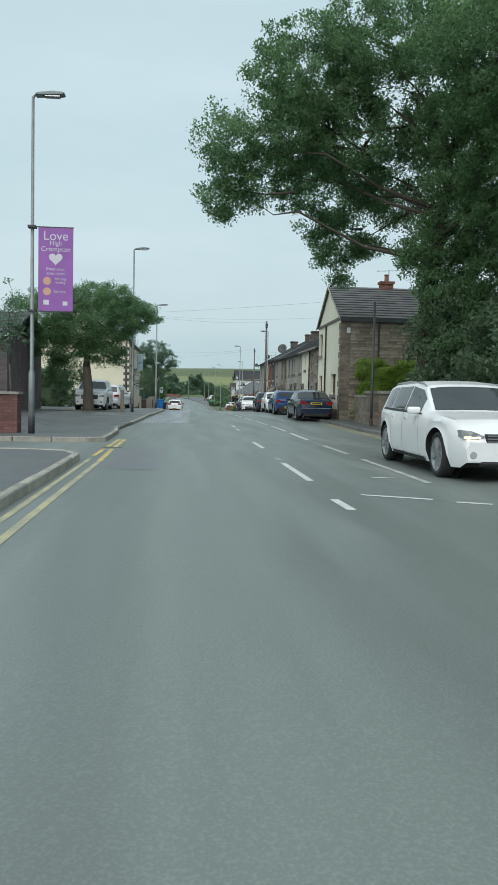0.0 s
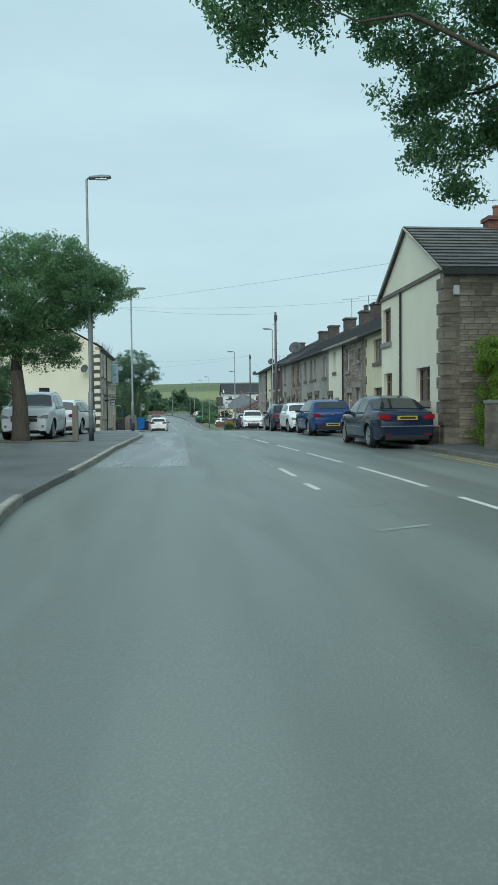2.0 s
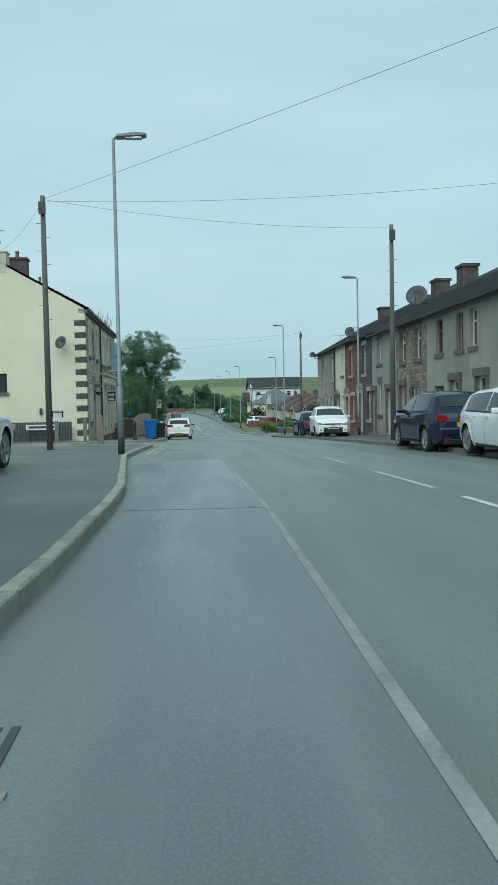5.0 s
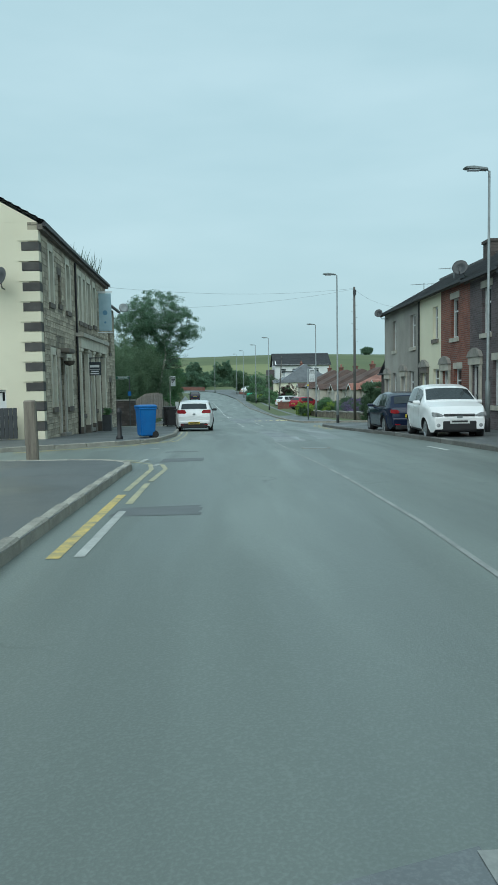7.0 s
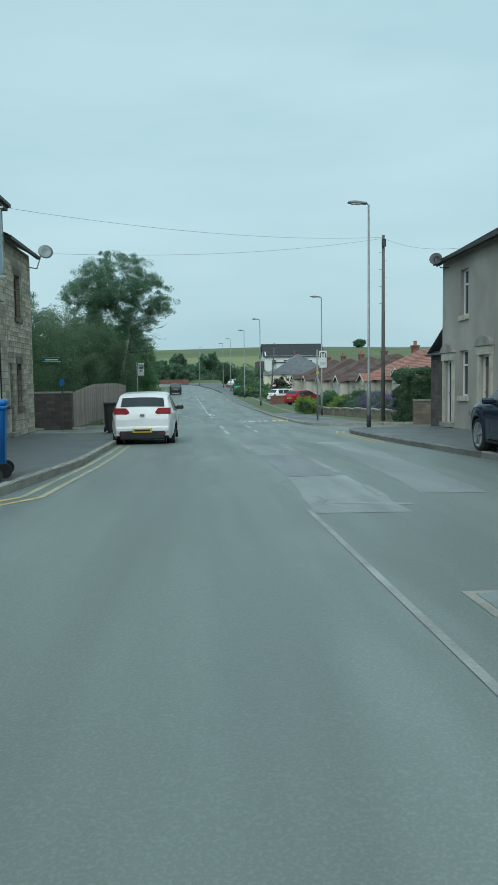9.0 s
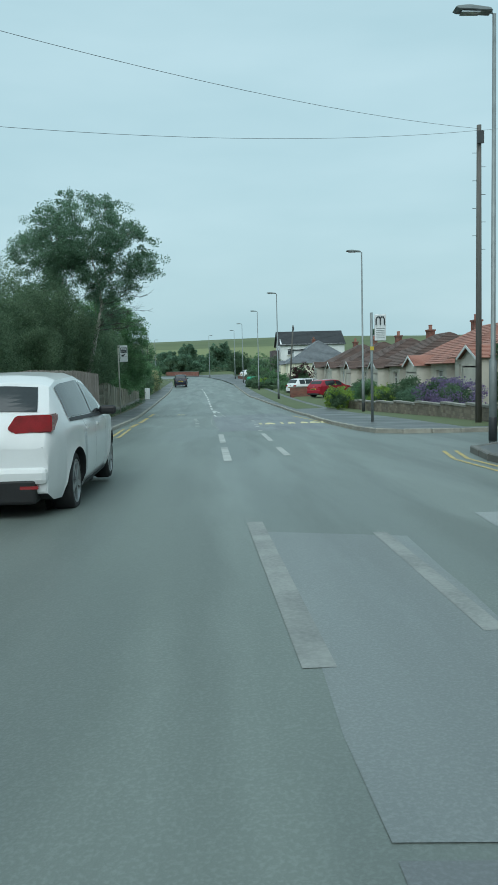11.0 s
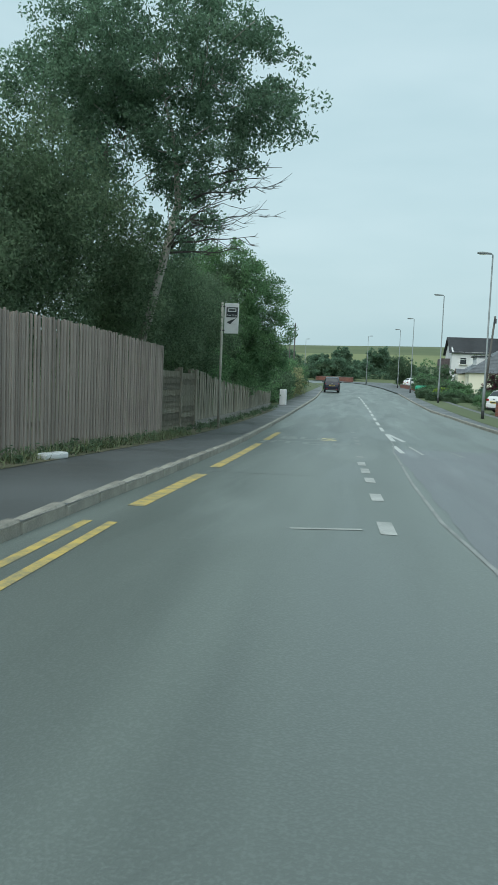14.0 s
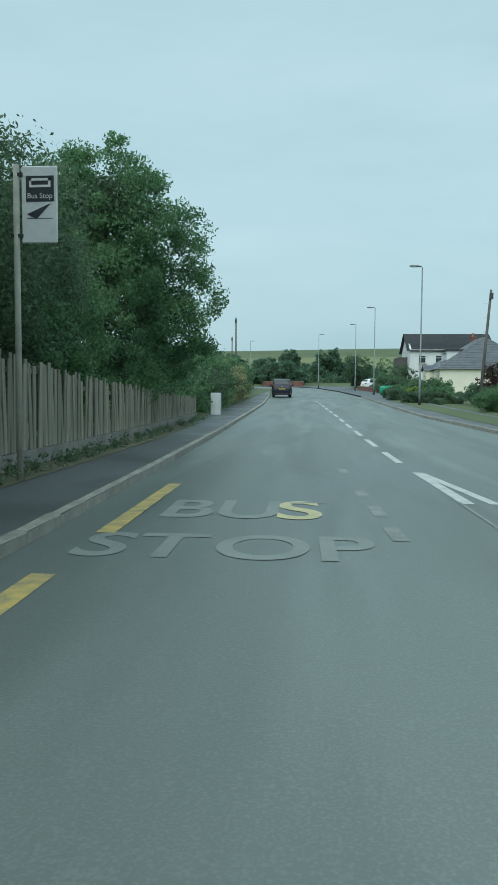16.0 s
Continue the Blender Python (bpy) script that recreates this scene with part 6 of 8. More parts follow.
car((-1.85, 90.6, on(90.6)), 0, 4.05, 1.8, 1.455, "hatch", CAR_WHITE, "white hatchback parked at the kerb", rear_dark=True, lamp=-0.7, rise=0.115)
car((-5.42, 44.2, on(44.2, PAVE)), 180, 4.4, 1.82, 1.68, "suv", CAR_SILVER, "silver sport utility car parked on the forecourt", r=0.35)
car((-5.0, 50.0, on(50.0, PAVE)), -4, 4.9, 1.86, 1.48, "estate", CAR_WHITE, "white estate car parked on the forecourt", r=0.34)
car((-4.3, 185.5, on(185.5)), 3, 4.4, 1.8, 1.62, "suv", CAR_BLACK, "black sport utility car at the far kerb", lamp=1.0)
car((9.0, 151.6, on(151.6, PAVE)), -62, 4.3, 1.78, 1.45, "estate", CAR_WHITE, "white car on a bungalow's drive")
car((9.9, 145.3, on(145.3, PAVE)), -48, 4.2, 1.75, 1.45, "hatch", CAR_RED, "red hatchback on a bungalow's drive")


car((6.9, 221.0, on(221.0, PAVE)), -65, 4.2, 1.75, 1.55, "hatch", CAR_WHITE, "white car parked in a far front garden")


# ---- lamps, poles, signs ----
def street_lamp(x, y, side, h=8.35):
    t = thing("street_lamp", (x, y, gz(y) + PAVE), "grey steel street lamp column with a flat lantern", "street lamp", "street lamps along the road")
    bm = bmesh.new()
    tube(bm, [(0, 0, -0.1), (0, 0, 1.55), (0, 0, 1.6), (0, 0, h)], [0.078, 0.078, 0.05, 0.036], 10)
    part("column", bm, GREY_STEEL, t, smooth=True)
    bm = bmesh.new()
    lathe(bm, [(0.084, -0.05), (0.084, 0.42), (0.079, 0.43)], 14)
    part("base_sleeve", bm, DARK_STEEL, t, smooth=True)
    bm = bmesh.new()
    tube(bm, [(0, 0, h - 0.03), (side * 0.05, 0, h + 0.035), (side * 0.3, 0, h + 0.06)], [0.036, 0.034, 0.03], 8)
    part("arm", bm, GREY_STEEL, t)
    bm = bmesh.new()
    prism(bm, [(side * 0.06, h + 0.015), (side * 0.1, h + 0.075), (side * 0.5, h + 0.13), (side * 0.74, h + 0.115), (side * 0.79, h + 0.085), (side * 0.72, h + 0.05)], Matrix.Translation((0, -0.13, 0)), 0.26)
    bmesh.ops.bevel(bm, geom=bm.edges[:], offset=0.012, segments=1, affect="EDGES")
    la = part("lantern", bm, GREY_STEEL, t)
    part("lens", boxes((min(side * 0.3, side * 0.66), max(side * 0.3, side * 0.66), -0.09, 0.09, h + 0.004, h + 0.03)), LAMP_CLEAR, la)
    return t


street_lamp(-4.03, 20.0, 1)
street_lamp(-3.05, 40.7, 1)
street_lamp(-2.55, 56.7, 1, 7.42)
for x, y, h in ((7.5, 76.7, 7.87), (6.03, 96.6, 8.2), (7.95, 120.5, 7.95), (5.42, 143.0, 8.3), (5.05, 164.6, 8.35), (4.35, 192.5, 8.35), (3.8, 217, 8.4)):
    street_lamp(x, y, -1, h)
for x, y in ((-0.8, 240), (-13.5, 262)):
    street_lamp(x, y, 1)

ban = thing("lamp_banner", (-4.03, 20.0, 0), "purple cloth banner with white lettering on the lamp column", "banner")
part("cloth", boxes((0.15, 1.01, -0.01, 0.01, 3.1, 5.16)), PURPLE, ban)
part("arm", boxes((0, 1.02, -0.012, 0.012, 5.165, 5.19), (0, 1.02, -0.012, 0.012, 3.07, 3.095), (-0.1, 0.1, -0.1, 0.1, 5.14, 5.2), (-0.1, 0.1, -0.1, 0.1, 3.06, 3.11)), DARK_STEEL, ban)
PRINT = material("banner_print", (0.62, 0.6, 0.66), (0.55, 0.53, 0.6), 0.7)


def words(body, x, y, z, size, mat, parent, turn=0.0, align="CENTER"):
    cu = bpy.data.curves.new("lettering", "FONT")
    cu.body, cu.size, cu.align_x, cu.extrude = body, size, align, 0.001
    cu.materials.append(mat)
    ob = new("lettering", cu)
    ob.parent = parent
    ob.matrix_basis = pose(x, y, z, 90, 0, turn)
    return ob


words("Love", 0.58, -0.014, 4.86, 0.32, PRINT, ban)
words("High", 0.58, -0.014, 4.73, 0.16, PRINT, ban)
words("Crompton", 0.58, -0.014, 4.58, 0.17, PRINT, ban)
bm = bmesh.new()
heart = [(0.58 + 0.0105 * 16 * math.sin(a) ** 3, 4.4 + 0.0105 * (13 * math.cos(a) - 5 * math.cos(2 * a) - 2 * math.cos(3 * a) - math.cos(4 * a))) for a in (2 * math.pi * k / 40 for k in range(40))]
prism(bm, heart, Matrix.Translation((0, -0.014, 0)), 0.004)
part("heart", bm, PRINT, ban)
for q in ((0.28, 0.42, -0.014, -0.011, 3.25, 3.37), (0.76, 0.88, -0.014, -0.011, 3.24, 3.34)):
    part("small_print", boxes(q), PRINT, ban)
for text, x, z, size in (("Keep your", 0.58, 4.11, 0.11), ("area clean", 0.58, 4.0, 0.11), ("No dog", 0.7, 3.87, 0.09), ("fouling", 0.7, 3.78, 0.09), ("No litter", 0.7, 3.55, 0.09)):
    words(text, x, -0.014, z, size, PRINT, ban)
for z in (3.84, 3.58):
    bm = bmesh.new()
    lathe(bm, [(0.06, 0), (0.1, 0), (0.1, 0.004), (0.06, 0.004)], 16, Matrix.Translation((0.37, -0.011, z)) @ Euler((math.pi / 2, 0, 0)).to_matrix().to_4x4())
    part("symbol", bm, material("orange_print", (0.6, 0.35, 0.25), (0.5, 0.3, 0.2), 0.7), ban)


def telegraph_pole(x, y, top, lean=0.0):
    z = gz(y) + PAVE
    t = thing("telegraph_pole", (x, y, z), "weathered timber telegraph pole with step irons", "pole", "telegraph poles")
    h = top - z
    bm = bmesh.new()
    tube(bm, [(0, 0, -0.2), (lean * 0.5, 0, h / 2), (lean, 0, h)], [0.1, 0.085, 0.07], 10)
    part("shaft", bm, POLE_WOOD, t, smooth=True)
    for k in range(8):
        s = 1 if k % 2 else -1
        bm = bmesh.new()
        tube(bm, [(lean * 0.6, 0, h - 0.8 - 0.4 * k), (lean * 0.6 + s * 0.2, 0, h - 0.8 - 0.4 * k)], [0.008, 0.008], 5)
        part("step_iron", bm, DARK_STEEL, t)
    part("terminal_box", boxes((lean - 0.1, lean + 0.1, -0.16, -0.08, h - 0.55, h - 0.2)), DARK_STEEL, t)


telegraph_pole(-5.1, 61.4, 7.3)
telegraph_pole(6.2, 64.9, 7.25)
telegraph_pole(8.44, 104.5, 7.35)
telegraph_pole(8.1, 162, 4.96, 0.5)
telegraph_pole(-9.5, 196, 6.5)
telegraph_pole(-13, 225, 6.5)


def cable(a, b, sag, r=0.0045):
    a, b = Vector(a), Vector(b)
    bm = bmesh.new()
    pts = [a.lerp(b, i / 16) - Vector((0, 0, 4 * sag * (i / 16) * (1 - i / 16))) for i in range(17)]
    tube(bm, pts, [r] * 17, 5)
    ob = part("overhead_cable", bm, DARK_STEEL)
    tagged(ob, "thin black overhead telephone cable between poles", "cable", "overhead cables")


cable((-5.1, 61.4, 7.2), (6.2, 64.9, 7.15), 0.25)
cable((-5.1, 61.4, 7.15), (11.3, 57.8, 7.1), 0.3)
cable((-5.1, 61.4, 7.2), (10.9, 40.8, 6.5), 0.1)
cable((8.44, 104.5, 7.25), (-6.1, 91.9, 5.9), 0.35)
cable((8.44, 104.5, 7.2), (-6.4, 96.5, 5.3), 0.35)
cable((-5.1, 61.4, 7.15), (-10.4, 77.5, 8.9), 0.3)
cable((8.44, 104.5, 7.2), (8.6, 94.0, 5.0), 0.2)

# bus stops
bs = thing("bus_stop", (-5.05, 125.8, gz(125.8) + PAVE), "bus stop pole with a white flag sign by the fence", "bus stop")
bm = bmesh.new()
tube(bm, [(0, 0, -0.1), (0, 0, 3.9)], [0.04, 0.04], 10)
part("pole", bm, material("pale_weathered_pole", (0.42, 0.42, 0.36), (0.28, 0.28, 0.24), 0.7, 4, 50, 0.1), bs, smooth=True)
flag = part("flag", soft_box(0.07, 0.52, -0.015, 0.015, 2.95, 3.88, 0.012, 1), SIGN_WHITE, bs)
part("clip", boxes((-0.06, 0.09, -0.03, 0.03, 3.76, 3.8), (-0.06, 0.09, -0.03, 0.03, 3.02, 3.06)), DARK_STEEL, bs)
part("panel", boxes((0.13, 0.48, -0.02, -0.0155, 3.45, 3.76)), SIGN_DARK, flag)
part("bus_symbol", boxes((0.17, 0.44, -0.024, -0.0205, 3.62, 3.65), (0.17, 0.2, -0.024, -0.0205, 3.65, 3.73), (0.41, 0.44, -0.024, -0.0205, 3.65, 3.73), (0.17, 0.44, -0.024, -0.0205, 3.7, 3.73)), SIGN_WHITE, flag)
ob = words("Bus Stop", 0.305, -0.0225, 3.49, 0.09, SIGN_WHITE, flag)
bm = bmesh.new()
prism(bm, [(0.14, 3.3), (0.44, 3.43), (0.26, 3.24)], Matrix.Translation((0, -0.02, 0)), 0.004)
part("arrow", bm, SIGN_DARK, flag)
part("rule", boxes((0.14, 0.46, -0.018, -0.0155, 3.245, 3.252)), SIGN_DARK, flag)

bs = thing("bus_stop", (5.5, 106.1, gz(106.1) + PAVE), "bus stop pole with a tall white flag sign", "bus stop")
bm = bmesh.new()
tube(bm, [(0, 0, -0.1), (0, 0, 3.5)], [0.045, 0.045], 10)
part("pole", bm, GREY_STEEL, bs, smooth=True)
flag = part("flag", soft_box(0.1, 0.47, -0.015, 0.015, 2.6, 3.44, 0.012, 1), SIGN_WHITE, bs)
bm = bmesh.new()
tube(bm, [(0.15, -0.02, 3.1), (0.15, -0.02, 3.28), (0.19, -0.02, 3.36), (0.25, -0.02, 3.36), (0.285, -0.02, 3.28), (0.285, -0.02, 3.1)], [0.022] * 6, 6)
tube(bm, [(0.285, -0.02, 3.28), (0.32, -0.02, 3.36), (0.38, -0.02, 3.36), (0.42, -0.02, 3.28), (0.42, -0.02, 3.1)], [0.022] * 5, 6)
part("emblem", bm, SIGN_DARK, flag)
for k in range(6):
    part("small_print", boxes((0.15, 0.42, -0.018, -0.0155, 2.68 + 0.06 * k, 2.7 + 0.06 * k)), GREY_STEEL, flag)
part("tag", boxes((-0.06, 0.06, -0.06, -0.05, 2.3, 2.42)), PLATE_Y, bs)

# footpath finger post
fp = thing("footpath_sign", (-6.0, 100.1, gz(100) + PAVE), "green footpath finger sign on a slim post", "sign")
bm = bmesh.new()
tube(bm, [(0, 0, -0.1), (0, 0, 2.95)], [0.03, 0.03], 8)
part("post", bm, DARK_STEEL, fp)
finger = part("finger", boxes((-0.78, 0.04, -0.012, 0.012, 2.74, 2.91)), SIGN_GREEN, fp)
part("lettering", boxes((-0.66, -0.12, -0.016, -0.0125, 2.8, 2.84), (-0.77, 0.03, -0.016, -0.0125, 2.895, 2.905), (-0.77, 0.03, -0.016, -0.0125, 2.745, 2.755)), SIGN_WHITE, finger)
part("notice", boxes((-0.1, 0.1, -0.04, -0.032, 1.75, 2.0)), BIN_BLUE, fp)

# street name plate and railings by the pub's gable
sn = thing("street_name_plate", (-8.3, 76.6, gz(76.6) + PAVE), "white street name plate on two short posts", "sign")
part("plate", boxes((-0.75, 0.75, -0.02, 0.0, 0.6, 0.85)), SIGN_WHITE, sn)
part("lettering", boxes((-0.62, 0.62, -0.024, -0.021, 0.67, 0.78)), SIGN_DARK, sn)
part("post", boxes((-0.6, -0.52, 0.0, 0.06, 0, 0.85)), BLACK, sn)
part("post", boxes((0.52, 0.6, 0.0, 0.06, 0, 0.85)), BLACK, sn)
rail = thing("low_fence", (-6.9, 77.0, gz(77) + PAVE), "low dark timber fence at the foot of the pub's gable", "fence")
for k in range(40):
    part("slat", boxes((-0.13 * k - 0.115, -0.13 * k, -0.02, 0.02, 0.05, 0.98)), DARK_STEEL, rail)
part("rail", boxes((-5.3, 0, 0.021, 0.06, 0.3, 0.38), (-5.3, 0, 0.021, 0.06, 0.65, 0.73)), DARK_STEEL, rail)


def timber_post(x, y, h, s=0.19):
    bm = boxes((-s / 2, s / 2, -s / 2, s / 2, -0.1, h))
    bmesh.ops.bevel(bm, geom=list(bm.edges), offset=0.025, segments=1, affect="EDGES")
    for v in bm.verts:
        v.co.x += 0.02 * math.sin(v.co.z * 3)
    ob = part("timber_post", bm, POST_WOOD)
    ob.matrix_world = pose(x, y, gz(y) + PAVE, 0, random.uniform(-2, 2), random.uniform(0, 20))
    tagged(ob, "short weathered square timber post in the pavement", "post", "timber posts")


timber_post(-3.6, 41.1, 1.15)
timber_post(-4.42, 68.3, 1.12, 0.22)
timber_post(-5.75, 73.5, 1.1, 0.16)
timber_post(-7.2, 74.5, 1.0, 0.16)

sp = thing("sign_post", (6.92, 29.28, gz(29.3) + PAVE), "slim dark steel post at the pavement's edge", "post")
bm = bmesh.new()
tube(bm, [(0, 0, -0.1), (0, 0, 1.2), (0, 0, 4.7)], [0.055, 0.05, 0.045], 10)
part("shaft", bm, DARK_STEEL, sp, smooth=True)
bm = bmesh.new()
lathe(bm, [(0.07, -0.03), (0.07, 0.25), (0.055, 0.28)], 10)
part("base_sleeve", bm, DARK_STEEL, sp)
bm = bmesh.new()
lathe(bm, [(0.05, 4.68), (0.05, 4.72), (0.01, 4.75)], 10)
part("cap", bm, DARK_STEEL, sp)

bo = thing("bollard", (-3.72, 76.2, gz(76.2) + PAVE), "black cast bollard on the pavement corner", "bollard")
bm = bmesh.new()
lathe(bm, [(0.1, -0.05), (0.1, 0.08), (0.065, 0.12), (0.06, 0.74), (0.08, 0.77), (0.08, 0.82), (0.05, 0.9), (0.01, 0.93)], 14)
part("shaft", bm, BLACK, bo, smooth=True)


def wheelie_bin(x, y, turn, mat, label, h=1.06):
    t = thing("wheelie_bin", (x, y, gz(y) + PAVE), label, "bin", "wheelie bins", "", turn)
    bm = boxes((-0.21, 0.21, -0.22, 0.22, 0.06, h - 0.1))
    for v in bm.verts:
        if v.co.z > 0.5:
            v.co.x *= 1.18
            v.co.y = v.co.y * 1.2
    bmesh.ops.bevel(bm, geom=list(bm.edges), offset=0.03, segments=2, affect="EDGES")
    part("body", bm, mat, t)
    part("rim", soft_box(-0.265, 0.265, -0.28, 0.28, h - 0.13, h - 0.08, 0.015, 1), mat, t)
    bm = soft_box(-0.265, 0.265, -0.3, 0.28, h - 0.078, h, 0.03)
    part("lid", bm, mat, t)
    part("handle", boxes((-0.2, 0.2, 0.285, 0.32, h - 0.13, h - 0.09)), BLACK, t)
    for s in (-1, 1):
        bm = bmesh.new()
        lathe(bm, [(0.03, -0.03), (0.1, -0.03), (0.1, 0.03), (0.03, 0.03)], 14, Matrix.Translation((s * 0.22, 0.22, 0.1)) @ Euler((0, math.pi / 2, 0)).to_matrix().to_4x4())
        part("wheel", bm, RUBBER, t)


wheelie_bin(-3.02, 77.2, -66, BIN_BLUE, "blue wheelie bin standing on the pavement corner", 1.0)
wheelie_bin(-3.05, 78.0, -80, BIN_BLUE, "blue wheelie bin behind another one", 1.02)
wheelie_bin(-3.42, 95.0, 10, BLACK, "black wheelie bin beside the lane")
wheelie_bin(-3.2, 94.2, 5, BLACK, "black wheelie bin beside the kerb")
pl = thing("planter", (-5.72, 88.1, gz(88.1) + PAVE), "dark square planter with a clipped green bush", "planter")
part("pot", soft_box(-0.19, 0.19, -0.19, 0.19, 0, 0.72, 0.015, 1), DARK_STEEL, pl)

cab = thing("telecoms_cabinet", (-4.28, 106.5, gz(106.5) + PAVE), "dark green steel telecoms cabinet on the pavement", "cabinet")
part("body", soft_box(-0.2, 0.2, -0.36, 0.36, 0, 0.84, 0.02, 2), SIGN_DARK, cab)
part("lid", soft_box(-0.22, 0.22, -0.385, 0.385, 0.842, 0.9, 0.025, 2), SIGN_DARK, cab)
part("door_gap", boxes((0.2, 0.204, -0.005, 0.005, 0.08, 0.8)), BLACK, cab)
part("plinth", boxes((-0.3, 0.35, -0.5, 0.5, -0.05, 0.02)), CONCRETE, cab)


# ---- walls and fences ----
GATE_PALE = material("pale_painted_boards", (0.5, 0.52, 0.52), (0.36, 0.38, 0.38), 0.7, 3, 40, 0.1, piece=0.1)
def low_wall(pts, h, mat, label, cap=True, thick=0.22):
    t = thing("garden_wall", (pts[0][0], pts[0][1], 0), label, "wall")
    bm, bc = bmesh.new(), bmesh.new()
    for a, b in zip(pts, pts[1:]):
        a, b = Vector(a), Vector(b)
        n = max(1, int((b - a).length / 3))
        for i in range(n):
            p, q = a.lerp(b, i / n), a.lerp(b, (i + 1) / n)
            d = q - p
            z = gz(p.y) + PAVE
            m = Matrix.Translation((p.x - pts[0][0], p.y - pts[0][1], z)) @ Euler((0, 0, math.atan2(d.y, d.x))).to_matrix().to_4x4()
            box(bm, 0, d.length, -thick / 2, thick / 2, -0.2, h, m)
            box(bc, -0.01, d.length, -thick / 2 - 0.03, thick / 2 + 0.03, h + 0.002, h + 0.08, m)
    part("wall", bm, mat, t)
    if cap:
        part("coping", bc, CONCRETE, t)
    return t


low_wall([(7.3, 4), (7.3, 28.4)], 0.75, STONE, "low sooty stone wall under the trees")
low_wall([(7.3, 31.0), (7.3, 33.6), (8.3, 33.6)], 1.1, STONE, "low stone wall before the gabled house")
low_wall([(10.05, 33.65), (11.5, 33.7)], 1.1, STONE, "short stone wall beside the white gate")
gt = thing("garden_gate", (8.85, 33.65, gz(33.6) + PAVE), "pale grey boarded garden gate beside the hedge", "gate")
for k in range(9):
    part("board", boxes((0.05 + 0.12 * k, 0.16 + 0.12 * k, -0.02, 0.02, 0.12, 1.55)), GATE_PALE, gt)
for z in (0.35, 1.25):
    part("rail", boxes((0.03, 1.15, 0.021, 0.05, z, z + 0.09)), GATE_PALE, gt)
for x, y in ((7.3, 28.6), (7.3, 30.8), (8.57, 33.65)):
    g = thing("gatepost", (x, y, gz(y) + PAVE), "square stone gatepost with a flat cap", "gatepost", "gateposts")
    part("shaft", boxes((-0.22, 0.22, -0.22, 0.22, -0.1, 1.25)), STONE, g)
    part("cap", boxes((-0.27, 0.27, -0.27, 0.27, 1.252, 1.36)), CONCRETE, g)
gp = thing("gatepost", (-4.75, 20.3, gz(20) + PAVE), "maroon painted brick gatepost with a pale cap", "gatepost")
MAROON = masonry("maroon_painted_brick", (0.2, 0.095, 0.085), (0.13, 0.065, 0.06), (0.11, 0.06, 0.055), 0.225, 0.075, 0.008, bump=0.3)
part("shaft", boxes((-0.35, 0.35, -0.24, 0.24, -0.1, 0.98)), MAROON, gp)
part("cap", boxes((-0.39, 0.39, -0.28, 0.28, 0.982, 1.05)), CONCRETE, gp)
low_wall([(-5.3, 20.6), (-13, 22.5)], 1.2, BRICK_DARK, "grey-brown brick garden wall at the corner")
low_wall([(-7.9, 101.0), (-5.75, 100.95)], 1.45, SOOT, "dark rough stone wall beside the lane", True, 0.35)
low_wall([(8.9, 103.8), (9.0, 110), (8.6, 120), (8.2, 128)], 0.36, STONE, "low stone garden wall before the bungalows")
low_wall([(8.2, 131), (8.15, 134.5)], 0.5, BRICK, "low brick garden wall before the bungalows")
low_wall([(6.8, 147.6), (8.7, 147.9)], 0.75, BRICK, "low brick garden wall before the bungalows")
low_wall([(7.2, 176), (6.2, 200), (4.5, 222)], 0.5, BRICK, "low brick garden wall at the far gardens")
low_wall([(-3.5, 258), (-12, 276)], 0.9, BRICK, "red brick wall on the far bend")
low_wall([(8.75, 100.3), (11.5, 99.9)], 0.9, STONE, "low stone wall at the side street")

board_bm = soft_box(-0.05, 0.05, -0.012, 0.012, 0, 1, 0.004, 1)
boards = {}
for nm, mt in (("fresh", FENCE_WOOD), ("old", FENCE_OLD)):
    me = bpy.data.meshes.new("board")
    board_bm.to_mesh(me)
    me.materials.append(mt)
    boards[nm] = me
board_bm.free()


